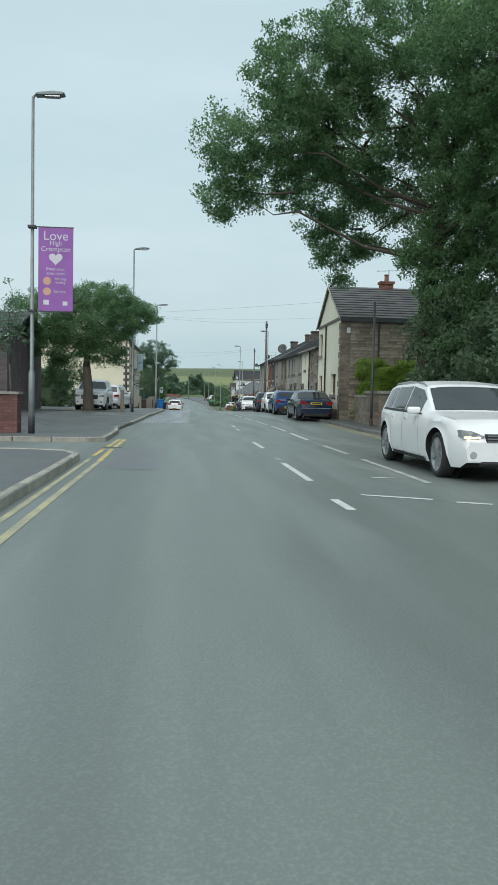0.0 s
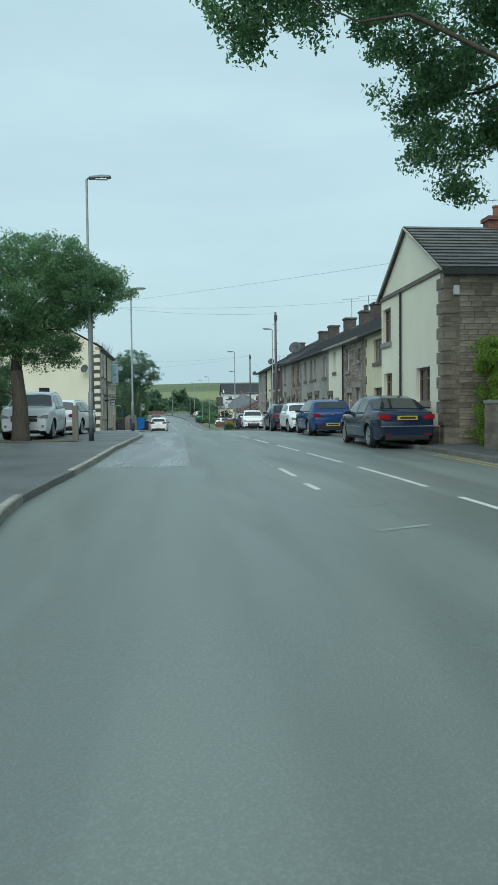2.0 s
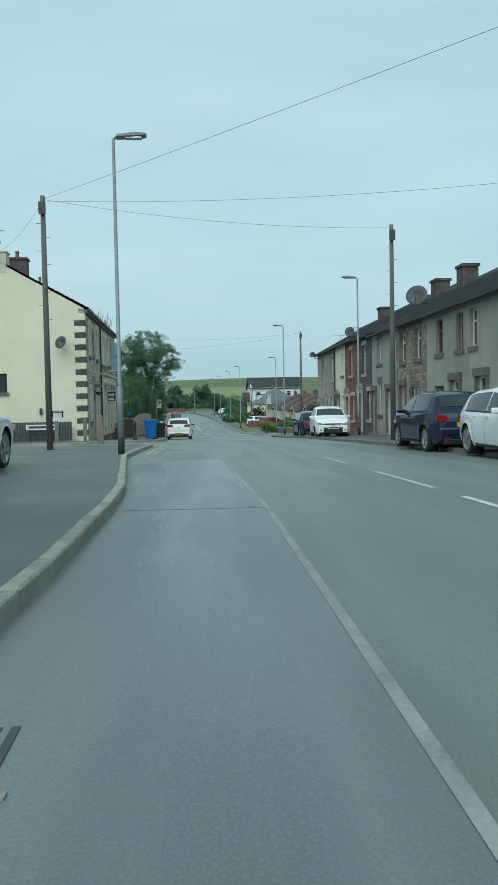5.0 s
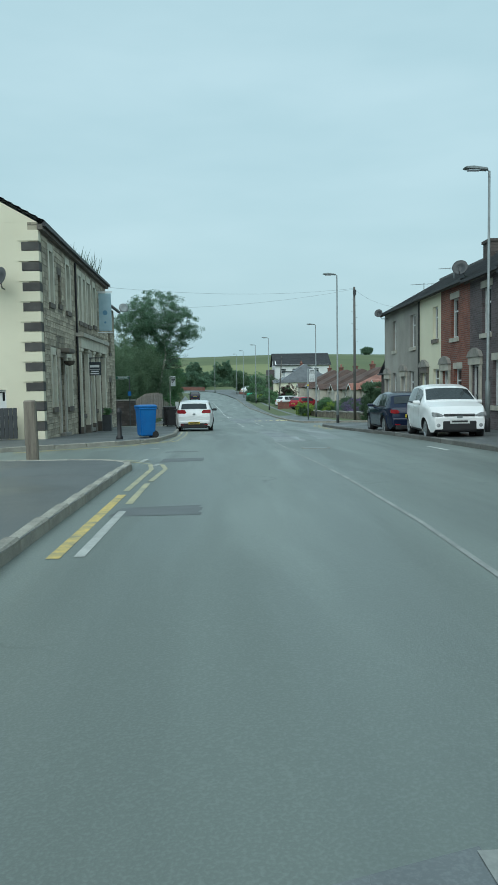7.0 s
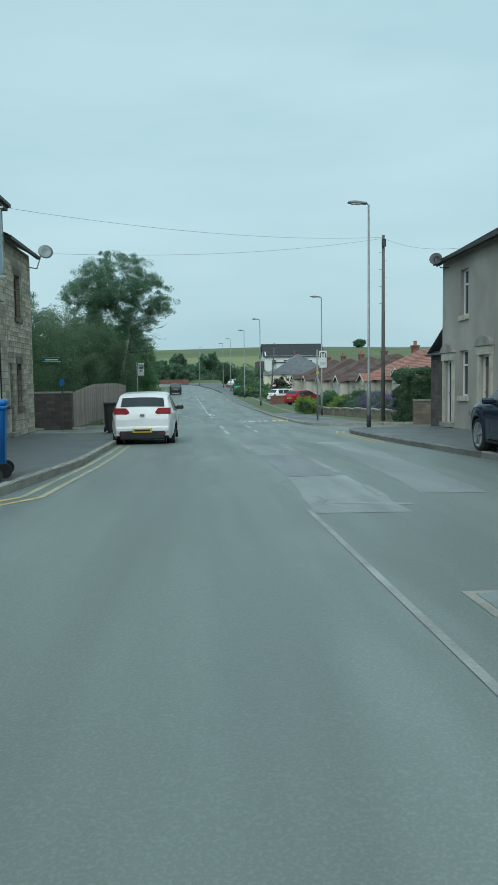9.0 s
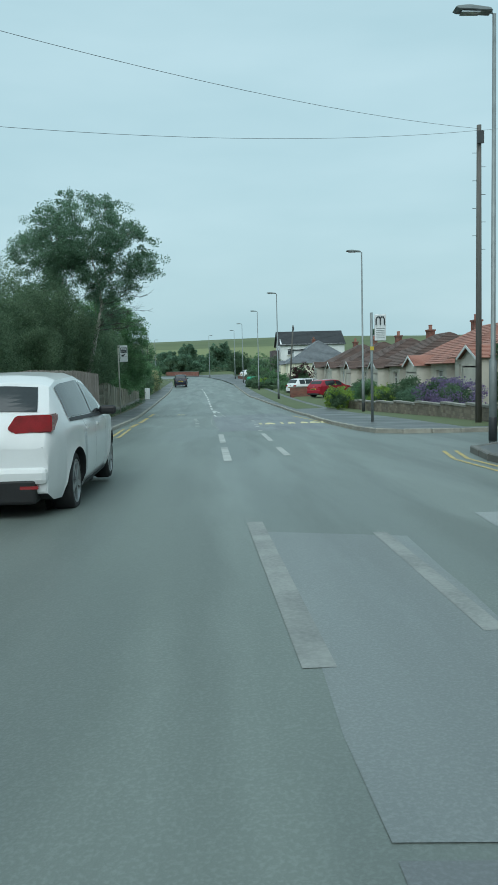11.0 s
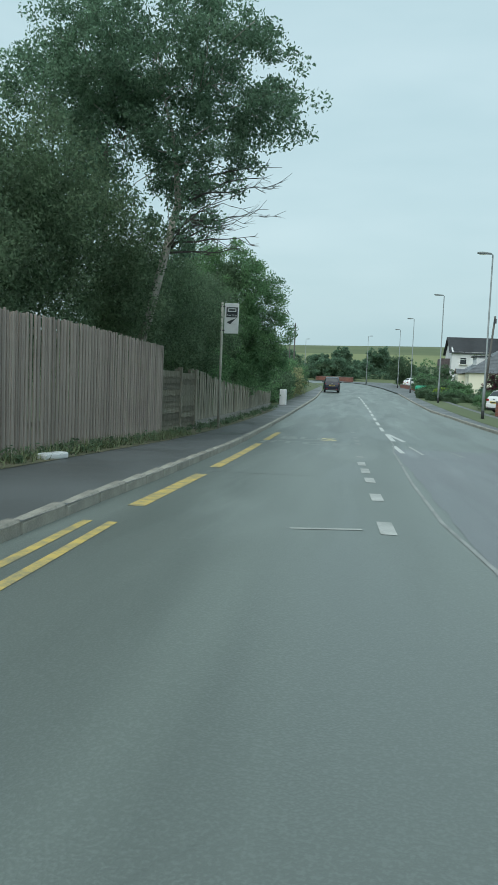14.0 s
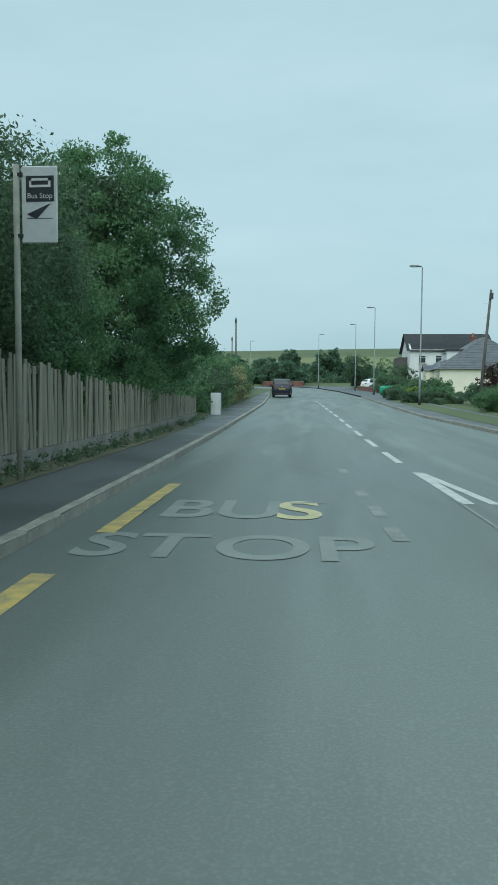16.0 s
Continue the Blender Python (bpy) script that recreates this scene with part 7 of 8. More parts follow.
def fence(y0, y1, x0, x1, top, gap, nm, label, wild=0.0, plinth=False, width=1.0):
    """A board fence along y; top(y): the height of its upper edge above the sea level of the scene."""
    t = thing("board_fence", (x0, y0, gz(y0) + PAVE), label, "fence")
    o = Vector((x0, y0, gz(y0) + PAVE))
    n = int((y1 - y0) / gap)
    for i in range(n):
        y = y0 + (i + 0.5) * gap
        x = x0 + (x1 - x0) * (y - y0) / (y1 - y0)
        z = gz(y) + PAVE + (0.22 if plinth else 0.02)
        if wild and random.random() < 0.05:
            continue
        h = top(y) - z + random.uniform(-0.03, 0.02) * (1 + 6 * wild)
        ob = new("board", boards[nm])
        ob.parent = t
        ob.matrix_basis = Matrix.Translation(Vector((x + 0.012 * (i % 2), y, z)) - o) @ Euler((random.uniform(-1, 1) * wild * 0.12, random.uniform(-0.01, 0.02), math.pi / 2 + random.uniform(-0.04, 0.04))).to_matrix().to_4x4() @ Matrix.Diagonal((width, 1, h, 1))
    k = int((y1 - y0) / 1.9) + 1
    for i in range(k):
        a, b = y0 + (y1 - y0) * i / k, y0 + (y1 - y0) * (i + 1) / k
        xa = x0 + (x1 - x0) * i / k - 0.05
        z = gz(a) + PAVE
        bp = bmesh.new()
        box(bp, xa - 0.1 - x0, xa - x0, a - y0, a + 0.1 - y0, z - 0.2 - o.z, top(a) - 0.02 - o.z)
        part("post", bp, FENCE_OLD, t)
        for zz in (0.4, top(a) - z - 0.3):
            bm = bmesh.new()
            box(bm, xa - 0.04 - x0, xa + 0.02 - x0, a + 0.1 - y0, b - y0, z + zz - o.z, z + zz + 0.08 - o.z)
            part("rail", bm, FENCE_OLD, t)
        if plinth:
            bg = bmesh.new()
            box(bg, xa + 0.02 - x0, xa + 0.09 - x0, a - y0, b - 0.01 - y0, z - 0.2 - o.z, z + 0.21 - o.z)
            part("gravel_board", bg, CONCRETE, t)


fence(101.3, 120.2, -5.75, -5.4, lambda y: float(np.interp(y, [101, 104, 107, 115, 121], [0.15, 0.35, 0.5, 0.5, 0.33])), 0.07, "fresh", "tall close-boarded timber fence along the pavement", 0.0, width=0.5)
def lap_panel(y0, w):
    """A waney-lap panel between two posts."""
    lap = thing("lap_fence_panel", (-5.5 - 0.05 * (y0 - 120.35), y0, gz(y0 + 1) + PAVE), "old horizontal waney-lap fence panel between posts", "fence", "waney-lap panels")
    for k in range(10):
        bm = bmesh.new()
        n = 10
        rows = [[bm.verts.new((0.03 * (1 - f) + 0.004 * math.sin(7 * i + k), w * i / n, 0.08 + 0.155 * k + 0.17 * f + 0.018 * math.sin(i * 1.7 + k * 2.1) * (1 - f))) for i in range(n + 1)] for f in (0, 1)]
        for i in range(n):
            bm.faces.new((rows[0][i], rows[0][i + 1], rows[1][i + 1], rows[1][i]))
        bmesh.ops.solidify(bm, geom=bm.faces[:], thickness=0.01)
        part("slat", bm, FENCE_OLD, lap)
    for y in (-0.1, w):
        part("post", boxes((-0.06, 0.06, y, y + 0.1, -0.1, 1.75)), FENCE_OLD, lap)
    part("gravel_board", boxes((-0.02, 0.04, 0.0, w, -0.1, 0.08)), CONCRETE, lap)


lap_panel(120.45, 1.95)
lap_panel(122.65, 2.05)
fence(125.0, 147, -5.75, -6.1, lambda y: float(np.interp(y, [125, 127, 131, 143, 147], [-0.12, -0.25, -0.55, -1.02, -1.1])), 0.12, "old", "weathered leaning board fence on concrete gravel boards", 0.35, True, 1.14)


# ---- trees, hedges, plants ----
DEAD_WOOD = material("dead_grey_wood", (0.1, 0.095, 0.085), (0.055, 0.052, 0.047), 0.9, 5, 40, 0.3)


def leaf_mesh(name, clumps, per, spread, size, mat, parent, rng, label=""):
    """Many small leaves gathered in clumps."""
    c = np.repeat(np.array(clumps), per, axis=0)
    n = len(c)
    d = rng.normal(size=(n, 3))
    d /= np.linalg.norm(d, axis=1)[:, None]
    sp = np.repeat(rng.uniform(0.6, 1.3, len(clumps)) * spread, per)
    p = c + d * (sp * rng.uniform(0.1, 1, n) ** 0.6)[:, None] * np.array([1, 1, 0.75])
    a = rng.normal(size=(n, 3))
    a[:, 2] -= 0.35
    a /= np.linalg.norm(a, axis=1)[:, None]
    b = np.cross(a, rng.normal(size=(n, 3)))
    b /= np.linalg.norm(b, axis=1)[:, None] + 1e-9
    s = size * rng.uniform(0.6, 1.4, n)[:, None]
    q = np.stack([p - a * s, p - a * s * 0.1 + b * s * 0.46, p + a * s, p - a * s * 0.1 - b * s * 0.46], 1).reshape(-1, 3)
    me = bpy.data.meshes.new(name)
    me.vertices.add(4 * n)
    me.vertices.foreach_set("co", q.astype(np.float32).ravel())
    me.loops.add(4 * n)
    me.loops.foreach_set("vertex_index", np.arange(4 * n, dtype=np.int32))
    me.polygons.add(n)
    me.polygons.foreach_set("loop_start", np.arange(0, 4 * n, 4, dtype=np.int32))
    me.update()
    me.validate()
    me.materials.append(mat)
    ob = new(name, me)
    ob.parent = parent
    return tagged(ob, label)


def tree(at, trunk_h, trunk_r, lobes, n_clumps, per, spread, size, leaf, bark, label, seed, lean=(0, 0), name="tree", bare=0):
    """lobes: (x, y, z, rx, ry, rz) of the crown, from the trunk's foot."""
    rng = np.random.default_rng(seed)
    t = thing(name, at, label, "tree")
    vol = np.array([l[3] * l[4] * l[5] for l in lobes]) ** 0.72
    clumps = []
    for k in rng.choice(len(lobes), n_clumps, p=vol / vol.sum()):
        l = lobes[k]
        d = rng.normal(size=3)
        d /= np.linalg.norm(d)
        r = rng.uniform(0.15, 1) ** 0.45
        clumps.append([l[0] + d[0] * l[3] * r, l[1] + d[1] * l[4] * r, l[2] + d[2] * l[5] * r])
    leaf_mesh("crown", clumps, per, spread, size, leaf, t, rng)
    bm = bmesh.new()
    top = Vector((lean[0], lean[1], trunk_h))
    tube(bm, [(0, 0, -0.2), (0, 0, 0.15), top * 0.5 + Vector((0.05, 0, 0)), top], [trunk_r * 1.5, trunk_r * 1.1, trunk_r * 0.9, trunk_r * 0.75], 10)
    part("trunk", bm, bark, t, smooth=True)
    heart_ = Vector((vol[:, None] * np.array(lobes)[:, :3]).sum(0) / vol.sum())
    bm = bmesh.new()
    tube(bm, [top * 0.98, top.lerp(heart_, 0.5) + Vector((0.08, 0, 0)), heart_], [trunk_r * 0.72, trunk_r * 0.45, trunk_r * 0.15], 8)
    part("stem", bm, bark, t, smooth=True)
    for l in lobes:
        if l[3] < 0.8 and trunk_r > 0.2:
            continue
        bm = bmesh.new()
        c = Vector(l[:3])
        out_ = (Vector((c.x, c.y, 0)) - Vector((heart_.x, heart_.y, 0))).length
        f_ = min(0.92, max(0.0, (c.z - 0.3 * out_ - top.z) / max(0.5, heart_.z - top.z)))
        top_ = top.lerp(heart_, f_) if c.z > top.z else top * max(0.45, (c.z - 0.8) / top.z)
        mid = top_.lerp(c, 0.5) + Vector((0, 0, (0.08 if c.z > top.z + 1.5 else -0.05) * (c - top_).length))
        sway = (c - top_).length * 0.05
        spine = [top_.lerp(mid, f) if g == 0 else mid.lerp(c.lerp(mid, 0.3), f) for g, f in ((0, 0), (0, 0.5), (1, 0), (1, 0.5), (1, 1))]
        spine = [p + Vector(rng.normal(0, sway, 3)) * (0 < k < 4) for k, p in enumerate(spine)]
        tube(bm, spine, [trunk_r * 0.22, trunk_r * 0.14, trunk_r * 0.09, trunk_r * 0.05, trunk_r * 0.02], 7)
        part("limb", bm, bark, t, smooth=True)
    bm = bmesh.new()
    pick = rng.choice(len(clumps), min(len(clumps), 45), replace=False)
    for k in pick:
        c = Vector(clumps[k])
        l = min(lobes, key=lambda q: (Vector(q[:3]) - c).length)
        s = top.lerp(heart_, 0.8).lerp(Vector(l[:3]), rng.uniform(0.4, 1.0))
        mid = s.lerp(c, 0.5) + Vector(rng.uniform(-0.25, 0.25, 3))
        tube(bm, [s, mid, c], [trunk_r * 0.15, trunk_r * 0.08, 0.01], 5)
    tagged(part("twig_growth", bm, bark, t, smooth=True), kind="stuff")
    for k in range(bare):
        bm = bmesh.new()
        f = rng.uniform(0.66, 1.25)
        s = top * f if f < 1 else top.lerp(heart_, f - 1)
        reach, rise, yaw = rng.uniform(1.2, 2.2) + 0.9 * (f - 0.66), rng.uniform(-0.1, 1.3), rng.normal(0.5, 0.55)
        run = Vector((math.cos(yaw), math.sin(yaw), 0))
        bow = rng.uniform(0.2, 0.6)
        spine = [s + run * reach * f + Vector((0, 0, rise * math.sin(f * 1.7) - bow * f * (1 - f) * (1 if rise < 0.5 else -0.4) + rng.normal(0, 0.035))) for f in (0, 0.17, 0.34, 0.5, 0.67, 0.84, 1.0)]
        tube(bm, spine, [0.03, 0.026, 0.021, 0.016, 0.012, 0.008, 0.004], 6)
        for j in range(7):
            f = rng.uniform(0.3, 0.98) * 6
            i = min(5, int(f))
            p = spine[i].lerp(spine[i + 1], f - i)
            turn_ = yaw + rng.choice([-1, 1]) * rng.uniform(0.4, 1.2)
            n_ = rng.uniform(0.25, 0.75)
            d_ = Vector((math.cos(turn_), math.sin(turn_), rng.uniform(-0.5, 0.8))) * n_
            q1 = p + d_ * 0.55 + Vector((0, 0, -0.03))
            tube(bm, [p, q1, p + d_ + Vector((0, 0, 0.1 * n_))], [0.01, 0.007, 0.003], 4)
            for _ in range(2):
                q2 = q1 + Vector((math.cos(yaw + rng.normal(0, 0.6)), math.sin(yaw + rng.normal(0, 0.6)), rng.uniform(-0.3, 0.6))) * n_ * 0.4
                tube(bm, [q1, q2], [0.006, 0.0025], 4)
        part("bare_branch", bm, DEAD_WOOD, t)
    return t


def bush(at, lobes, n_clumps, per, spread, size, leaf, label, seed, name="bush", category="bush"):
    rng = np.random.default_rng(seed)
    t = thing(name, at, label, category)
    vol = np.array([l[3] * l[4] * l[5] for l in lobes]) ** 0.72
    clumps = []
    for k in rng.choice(len(lobes), n_clumps, p=vol / vol.sum()):
        l = lobes[k]
        d = rng.normal(size=3)
        d /= np.linalg.norm(d)
        r = rng.uniform(0.45, 1) ** 0.5
        clumps.append([l[0] + d[0] * l[3] * r, l[1] + d[1] * l[4] * r, max(0.1, l[2] + d[2] * l[5] * r)])
    leaf_mesh("foliage", clumps, per, spread, size, leaf, t, rng)
    # inner leaves always take the darker leaf colour: shade within the bush, painted in
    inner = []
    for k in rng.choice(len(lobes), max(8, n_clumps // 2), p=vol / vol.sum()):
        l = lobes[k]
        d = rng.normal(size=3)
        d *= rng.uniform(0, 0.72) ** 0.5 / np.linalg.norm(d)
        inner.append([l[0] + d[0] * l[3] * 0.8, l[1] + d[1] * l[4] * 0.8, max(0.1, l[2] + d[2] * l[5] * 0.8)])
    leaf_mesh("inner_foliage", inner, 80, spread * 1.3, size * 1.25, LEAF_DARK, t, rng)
    return t


def hedge(x0, x1, y0, y1, h, leaf, label, seed, density=90, name="hedge"):
    rng = np.random.default_rng(seed)
    z = gz((y0 + y1) / 2) + 0.05
    t = thing(name, ((x0 + x1) / 2, (y0 + y1) / 2, z), label, "hedge")
    a, b = (x1 - x0) / 2, (y1 - y0) / 2
    bm = soft_box(-a + 0.2, a - 0.2, -b + 0.2, b - 0.2, -0.2, h - 0.2, 0.1)
    part("inner_foliage", bm, leaf, t)
    area = 4 * (a + b) * h + 4 * a * b
    n = int(area * density / 10)
    pts = []
    for _ in range(n):
        f = rng.uniform(0, 1)
        top = 4 * a * b / area
        if f < top:
            pts.append([rng.uniform(-a, a), rng.uniform(-b, b), h])
        else:
            if rng.uniform() < a / (a + b):
                pts.append([rng.uniform(-a, a), rng.choice([-b, b]), rng.uniform(0, h)])
            else:
                pts.append([rng.choice([-a, a]), rng.uniform(-b, b), rng.uniform(0, h)])
    pts = [[p[0] + rng.normal(0, 0.05), p[1] + rng.normal(0, 0.05), p[2] + rng.normal(0, 0.05)] for p in pts]
    leaf_mesh("foliage", pts, 150, 0.22, 0.042, leaf, t, rng)
    return t


def foot(x, y, lift=0.05):
    return (x, y, gz(y) + lift)


# the great tree over the road
tree(foot(8.6, 27.5), 4.2, 0.42, [(-7.35, 1.5, 10.1, 1.25, 1.7, 1.6), (-7.5, 2.0, 8.5, 1.0, 1.3, 0.75), (-5.6, 2.5, 9.5, 1.3, 1.8, 1.2), (-4.8, 0.5, 12.5, 2.2, 2.6, 1.9), (-1.9, 0.0, 13.8, 2.7, 3.0, 2.3), (1.6, -1.0, 13.3, 2.9, 3.2, 2.6), (-2.6, 1.5, 10.6, 2.2, 2.6, 1.8), (-5.0, 1.2, 10.7, 1.7, 2.2, 1.6), (-3.0, 5.0, 9.6, 1.9, 2.0, 1.8), (-2.6, 5.4, 7.6, 1.35, 1.4, 1.1), (-2.5, 5.5, 6.3, 0.55, 0.6, 0.55), (-1.35, 4.6, 7.4, 0.72, 0.9, 0.5), (-1.0, 3.0, 9.0, 1.6, 1.8, 1.2), (-0.55, -0.4, 6.3, 0.72, 1.0, 1.2), (0.3, 0.6, 6.3, 1.4, 1.5, 1.5), (0.8, 0.0, 10.4, 2.4, 2.8, 2.0), (0.9, -0.5, 7.5, 1.8, 2.2, 1.8), (2.1, -1.0, 5.2, 2.0, 2.4, 2.2), (0.1, -0.6, 4.9, 1.0, 1.2, 1.2), (0.5, -1.5, 3.2, 0.9, 1.5, 1.2), (2.5, -2.0, 9.0, 3.5, 4.0, 3.4), (0.6, -4.5, 11.6, 3.0, 3.2, 2.4), (3.5, -6.0, 8.5, 3.5, 4.0, 4.0)],
     3150, 130, 0.45, 0.058, LEAF, BARK, "great spreading leafy tree leaning over the road", 11, (-0.2, 0.2))
# dark growth under and behind it
bush(foot(10.5, 22), [(0, 0, 2.4, 2.6, 5.0, 2.6), (1, 7, 2.2, 2.4, 3, 2.3), (0.5, -7, 2.4, 2.6, 4.5, 2.8), (3, 0, 4.4, 2.5, 5, 2.6)], 420, 80, 0.5, 0.08, LEAF_DARK, "dark overgrown shrubs behind the low stone wall", 12)
bush(foot(8.6, 26.2), [(0, 0, 1.6, 1.2, 1.6, 1.6), (0.4, 0.5, 3.4, 1.4, 1.8, 1.7), (0.6, -4, 2.0, 1.3, 2.4, 2.0)], 150, 60, 0.45, 0.08, LEAF_DARK, "dark overgrown shrubs crowding the low wall", 16)
bush(foot(8.2, 15.5), [(0, 0, 0.9, 0.6, 1.6, 0.8)], 40, 50, 0.3, 0.09, LEAF, "leafy bush hanging over the low wall", 13)
hedge(7.65, 11.5, 34.0, 35.2, 2.7, LEAF_LIGHT, "bright green clipped hedge before the stone flank", 14)
hedge(8.0, 11, 31.2, 33.2, 1.3, LEAF_DARK, "dark hedge behind the low wall", 15)
# the small tree on the forecourt
tree(foot(-5.38, 41.2, PAVE), 2.3, 0.27, [(0.2, 0, 4.9, 2.7, 2.4, 1.6), (-2.2, 0.3, 4.8, 2.2, 2.2, 1.6), (1.95, 0.2, 4.9, 1.6, 1.6, 1.1), (2.9, 0.2, 5.0, 0.9, 1.0, 0.7), (0.7, 0.2, 5.8, 2.0, 1.8, 0.9), (1.0, 0, 3.5, 1.1, 1.2, 0.8), (1.5, 0.3, 2.9, 0.5, 0.7, 0.6), (0.5, 0, 3.3, 1.1, 1.1, 0.9), (-1.8, 0, 3.4, 1.5, 1.4, 1.2), (-1.4, 0.6, 2.2, 1.0, 1.0, 0.9)],
     950, 140, 0.36, 0.041, LEAF, BARK, "green broad-crowned tree on the forecourt", 21, (-0.1, 0))
bush(foot(-9.6, 58.5), [(0, 0, 1.0, 0.9, 0.9, 1.0), (0, 0, 2.2, 0.6, 0.6, 1.2), (0.1, 0, 3.3, 0.3, 0.3, 0.9)], 60, 90, 0.3, 0.05, LEAF, "young conifer before the cream gable", 26)
tree(foot(-5.95, 26.0), 2.0, 0.045, [(0, 0, 3.9, 0.5, 0.5, 1.0), (-0.3, 0, 3.0, 0.55, 0.6, 0.8), (0.25, 0, 3.2, 0.45, 0.5, 0.7)], 60, 26, 0.26, 0.05, LEAF_GREY, BARK, "thin young tree with sparse leaves", 22)
hedge(-16, -8.8, 53.5, 55.5, 2.5, LEAF_DARK, "tall dark hedge behind the parked cars", 23)
hedge(-14, -6.5, 23.5, 24.8, 1.7, LEAF_DARK, "dark garden hedge behind the brick wall", 24)
bush(foot(-9.2, 57), [(0, 0, 1.2, 1.3, 1.2, 1.3), (-1.6, 0, 1.6, 1.2, 1.2, 1.6)], 60, 50, 0.4, 0.08, LEAF, "garden shrubs before the pub's gable", 25)
# trees along the fence
bush(foot(-8.2, 108.5), [(0, 0, 3.0, 1.8, 3.4, 2.6), (-0.6, -4.2, 3.6, 2.0, 2.6, 2.9), (0.6, 4.5, 2.9, 1.7, 3.0, 2.5), (-2.5, -2, 4.4, 2.2, 3.5, 2.4), (0.9, 7.5, 2.9, 1.5, 2.4, 2.3), (-0.4, 6.0, 4.5, 1.5, 2.6, 2.3), (0.3, 9.4, 3.9, 1.0, 1.8, 2.1), (1.9, 11.2, 2.9, 0.9, 1.6, 1.6), (2.3, 14.8, 3.2, 1.0, 2.4, 1.7), (2.2, 19.0, 3.0, 1.0, 2.6, 1.6), (1.3, 13.2, 2.4, 1.2, 2.6, 2.1), (1.0, 17.5, 2.7, 1.3, 3.0, 2.4), (0.4, 22.0, 2.8, 1.4, 3.0, 2.6), (1.5, 7.0, 4.6, 1.2, 1.8, 1.6), (1.6, 9.2, 4.2, 1.1, 1.5, 1.6), (2.4, 10.4, 3.3, 0.8, 1.1, 1.3)], 2250, 130, 0.45, 0.038, LEAF_OLIVE, "dense overgrown bushes behind the fence", 31)
tree(foot(-6.4, 119.6), 5.6, 0.115, [(0.75, 0, 9.1, 2.6, 2.6, 1.9), (-0.8, 0, 8.6, 1.6, 2.0, 1.8), (2.4, 0, 8.2, 1.7, 1.9, 1.6), (3.5, 0, 7.4, 1.1, 1.3, 0.8), (1.9, 0.2, 6.6, 1.3, 1.5, 1.1), (0.0, 0, 6.9, 1.5, 1.6, 1.4), (1.3, 0.2, 5.3, 1.0, 1.1, 1.0)],
     590, 120, 0.37, 0.045, LEAF_GREY, BARK_PALE, "tall grey-green tree with pale stems and bare lower branches", 32, (1.45, 0.0), bare=15)
tree(foot(-6.95, 120.2), 7.0, 0.085, [(0, 0, 7.6, 1.3, 1.4, 1.8), (-0.9, 0, 6.0, 1.3, 1.4, 1.6), (-1.4, -0.5, 8.2, 1.1, 1.2, 1.2), (-0.2, -0.4, 5.2, 0.9, 1.0, 1.1), (0.5, 0, 8.8, 1.0, 1.0, 1.0)], 190, 100, 0.38, 0.05, LEAF_GREY, BARK_PALE, "slender pale-stemmed tree behind the tall fence", 33)
bush(foot(-7.6, 137.5), [(0.3, 0, 3.3, 2.1, 2.4, 3.3), (-1.0, 1, 5.6, 1.8, 2.0, 2.5), (0.8, -0.5, 6.0, 1.5, 1.7, 1.8), (2.0, 2.0, 4.0, 1.4, 1.9, 2.8), (0.5, -4.5, 2.6, 1.2, 2.2, 2.0)], 760, 130, 0.4, 0.05, LEAF, "tall bushy green tree behind the old fence", 34, "tree", "tree")
bush(foot(-6.9, 130), [(0, 0, 1.9, 0.9, 3.0, 1.5), (-1.2, -5, 2.2, 1.2, 3.2, 2.0)], 170, 80, 0.36, 0.06, LEAF, "green bushes over the old fence", 35)
for k, (x, y, h, lf) in enumerate(((-7.2, 148, 2.5, LEAF), (-6.9, 154, 2.4, LEAF_DARK), (-7.2, 160, 2.9, LEAF), (-7.0, 166, 2.6, LEAF_BLOOM), (-7.4, 172, 3.1, LEAF), (-7.9, 180, 2.9, LEAF_DARK), (-8.6, 190, 3.0, LEAF), (-10.0, 202, 3.2, LEAF_DARK), (-13, 218, 3.6, LEAF), (-18, 236, 4.0, LEAF_DARK))):
    bush(foot(x, y), [(0, 0, h * 0.5, 1.5, 3.6, h * 0.52), (-1.2, 1.5, h * 0.6, 1.4, 3.0, h * 0.55)], 160, 60, 0.4, 0.07, lf, "tall roadside hedge bush with a loose top", 40 + k)
low_wall([(6.2, 236.0), (9.6, 236.8)], 1.3, CONCRETE, "pale concrete wall at the far gardens", False)
hedge(6.9, 9.3, 212.6, 214.2, 1.65, LEAF, "square clipped green hedge in a far garden", 98)
wc = part("white_cabinet", soft_box(-0.2, 0.2, -0.25, 0.25, 0, 0.95, 0.02, 1), SIGN_WHITE)
wc.matrix_world = pose(-5.6, 149.5, gz(149.5) + PAVE)
tagged(wc, "white utility cabinet beside the hedge", "cabinet")
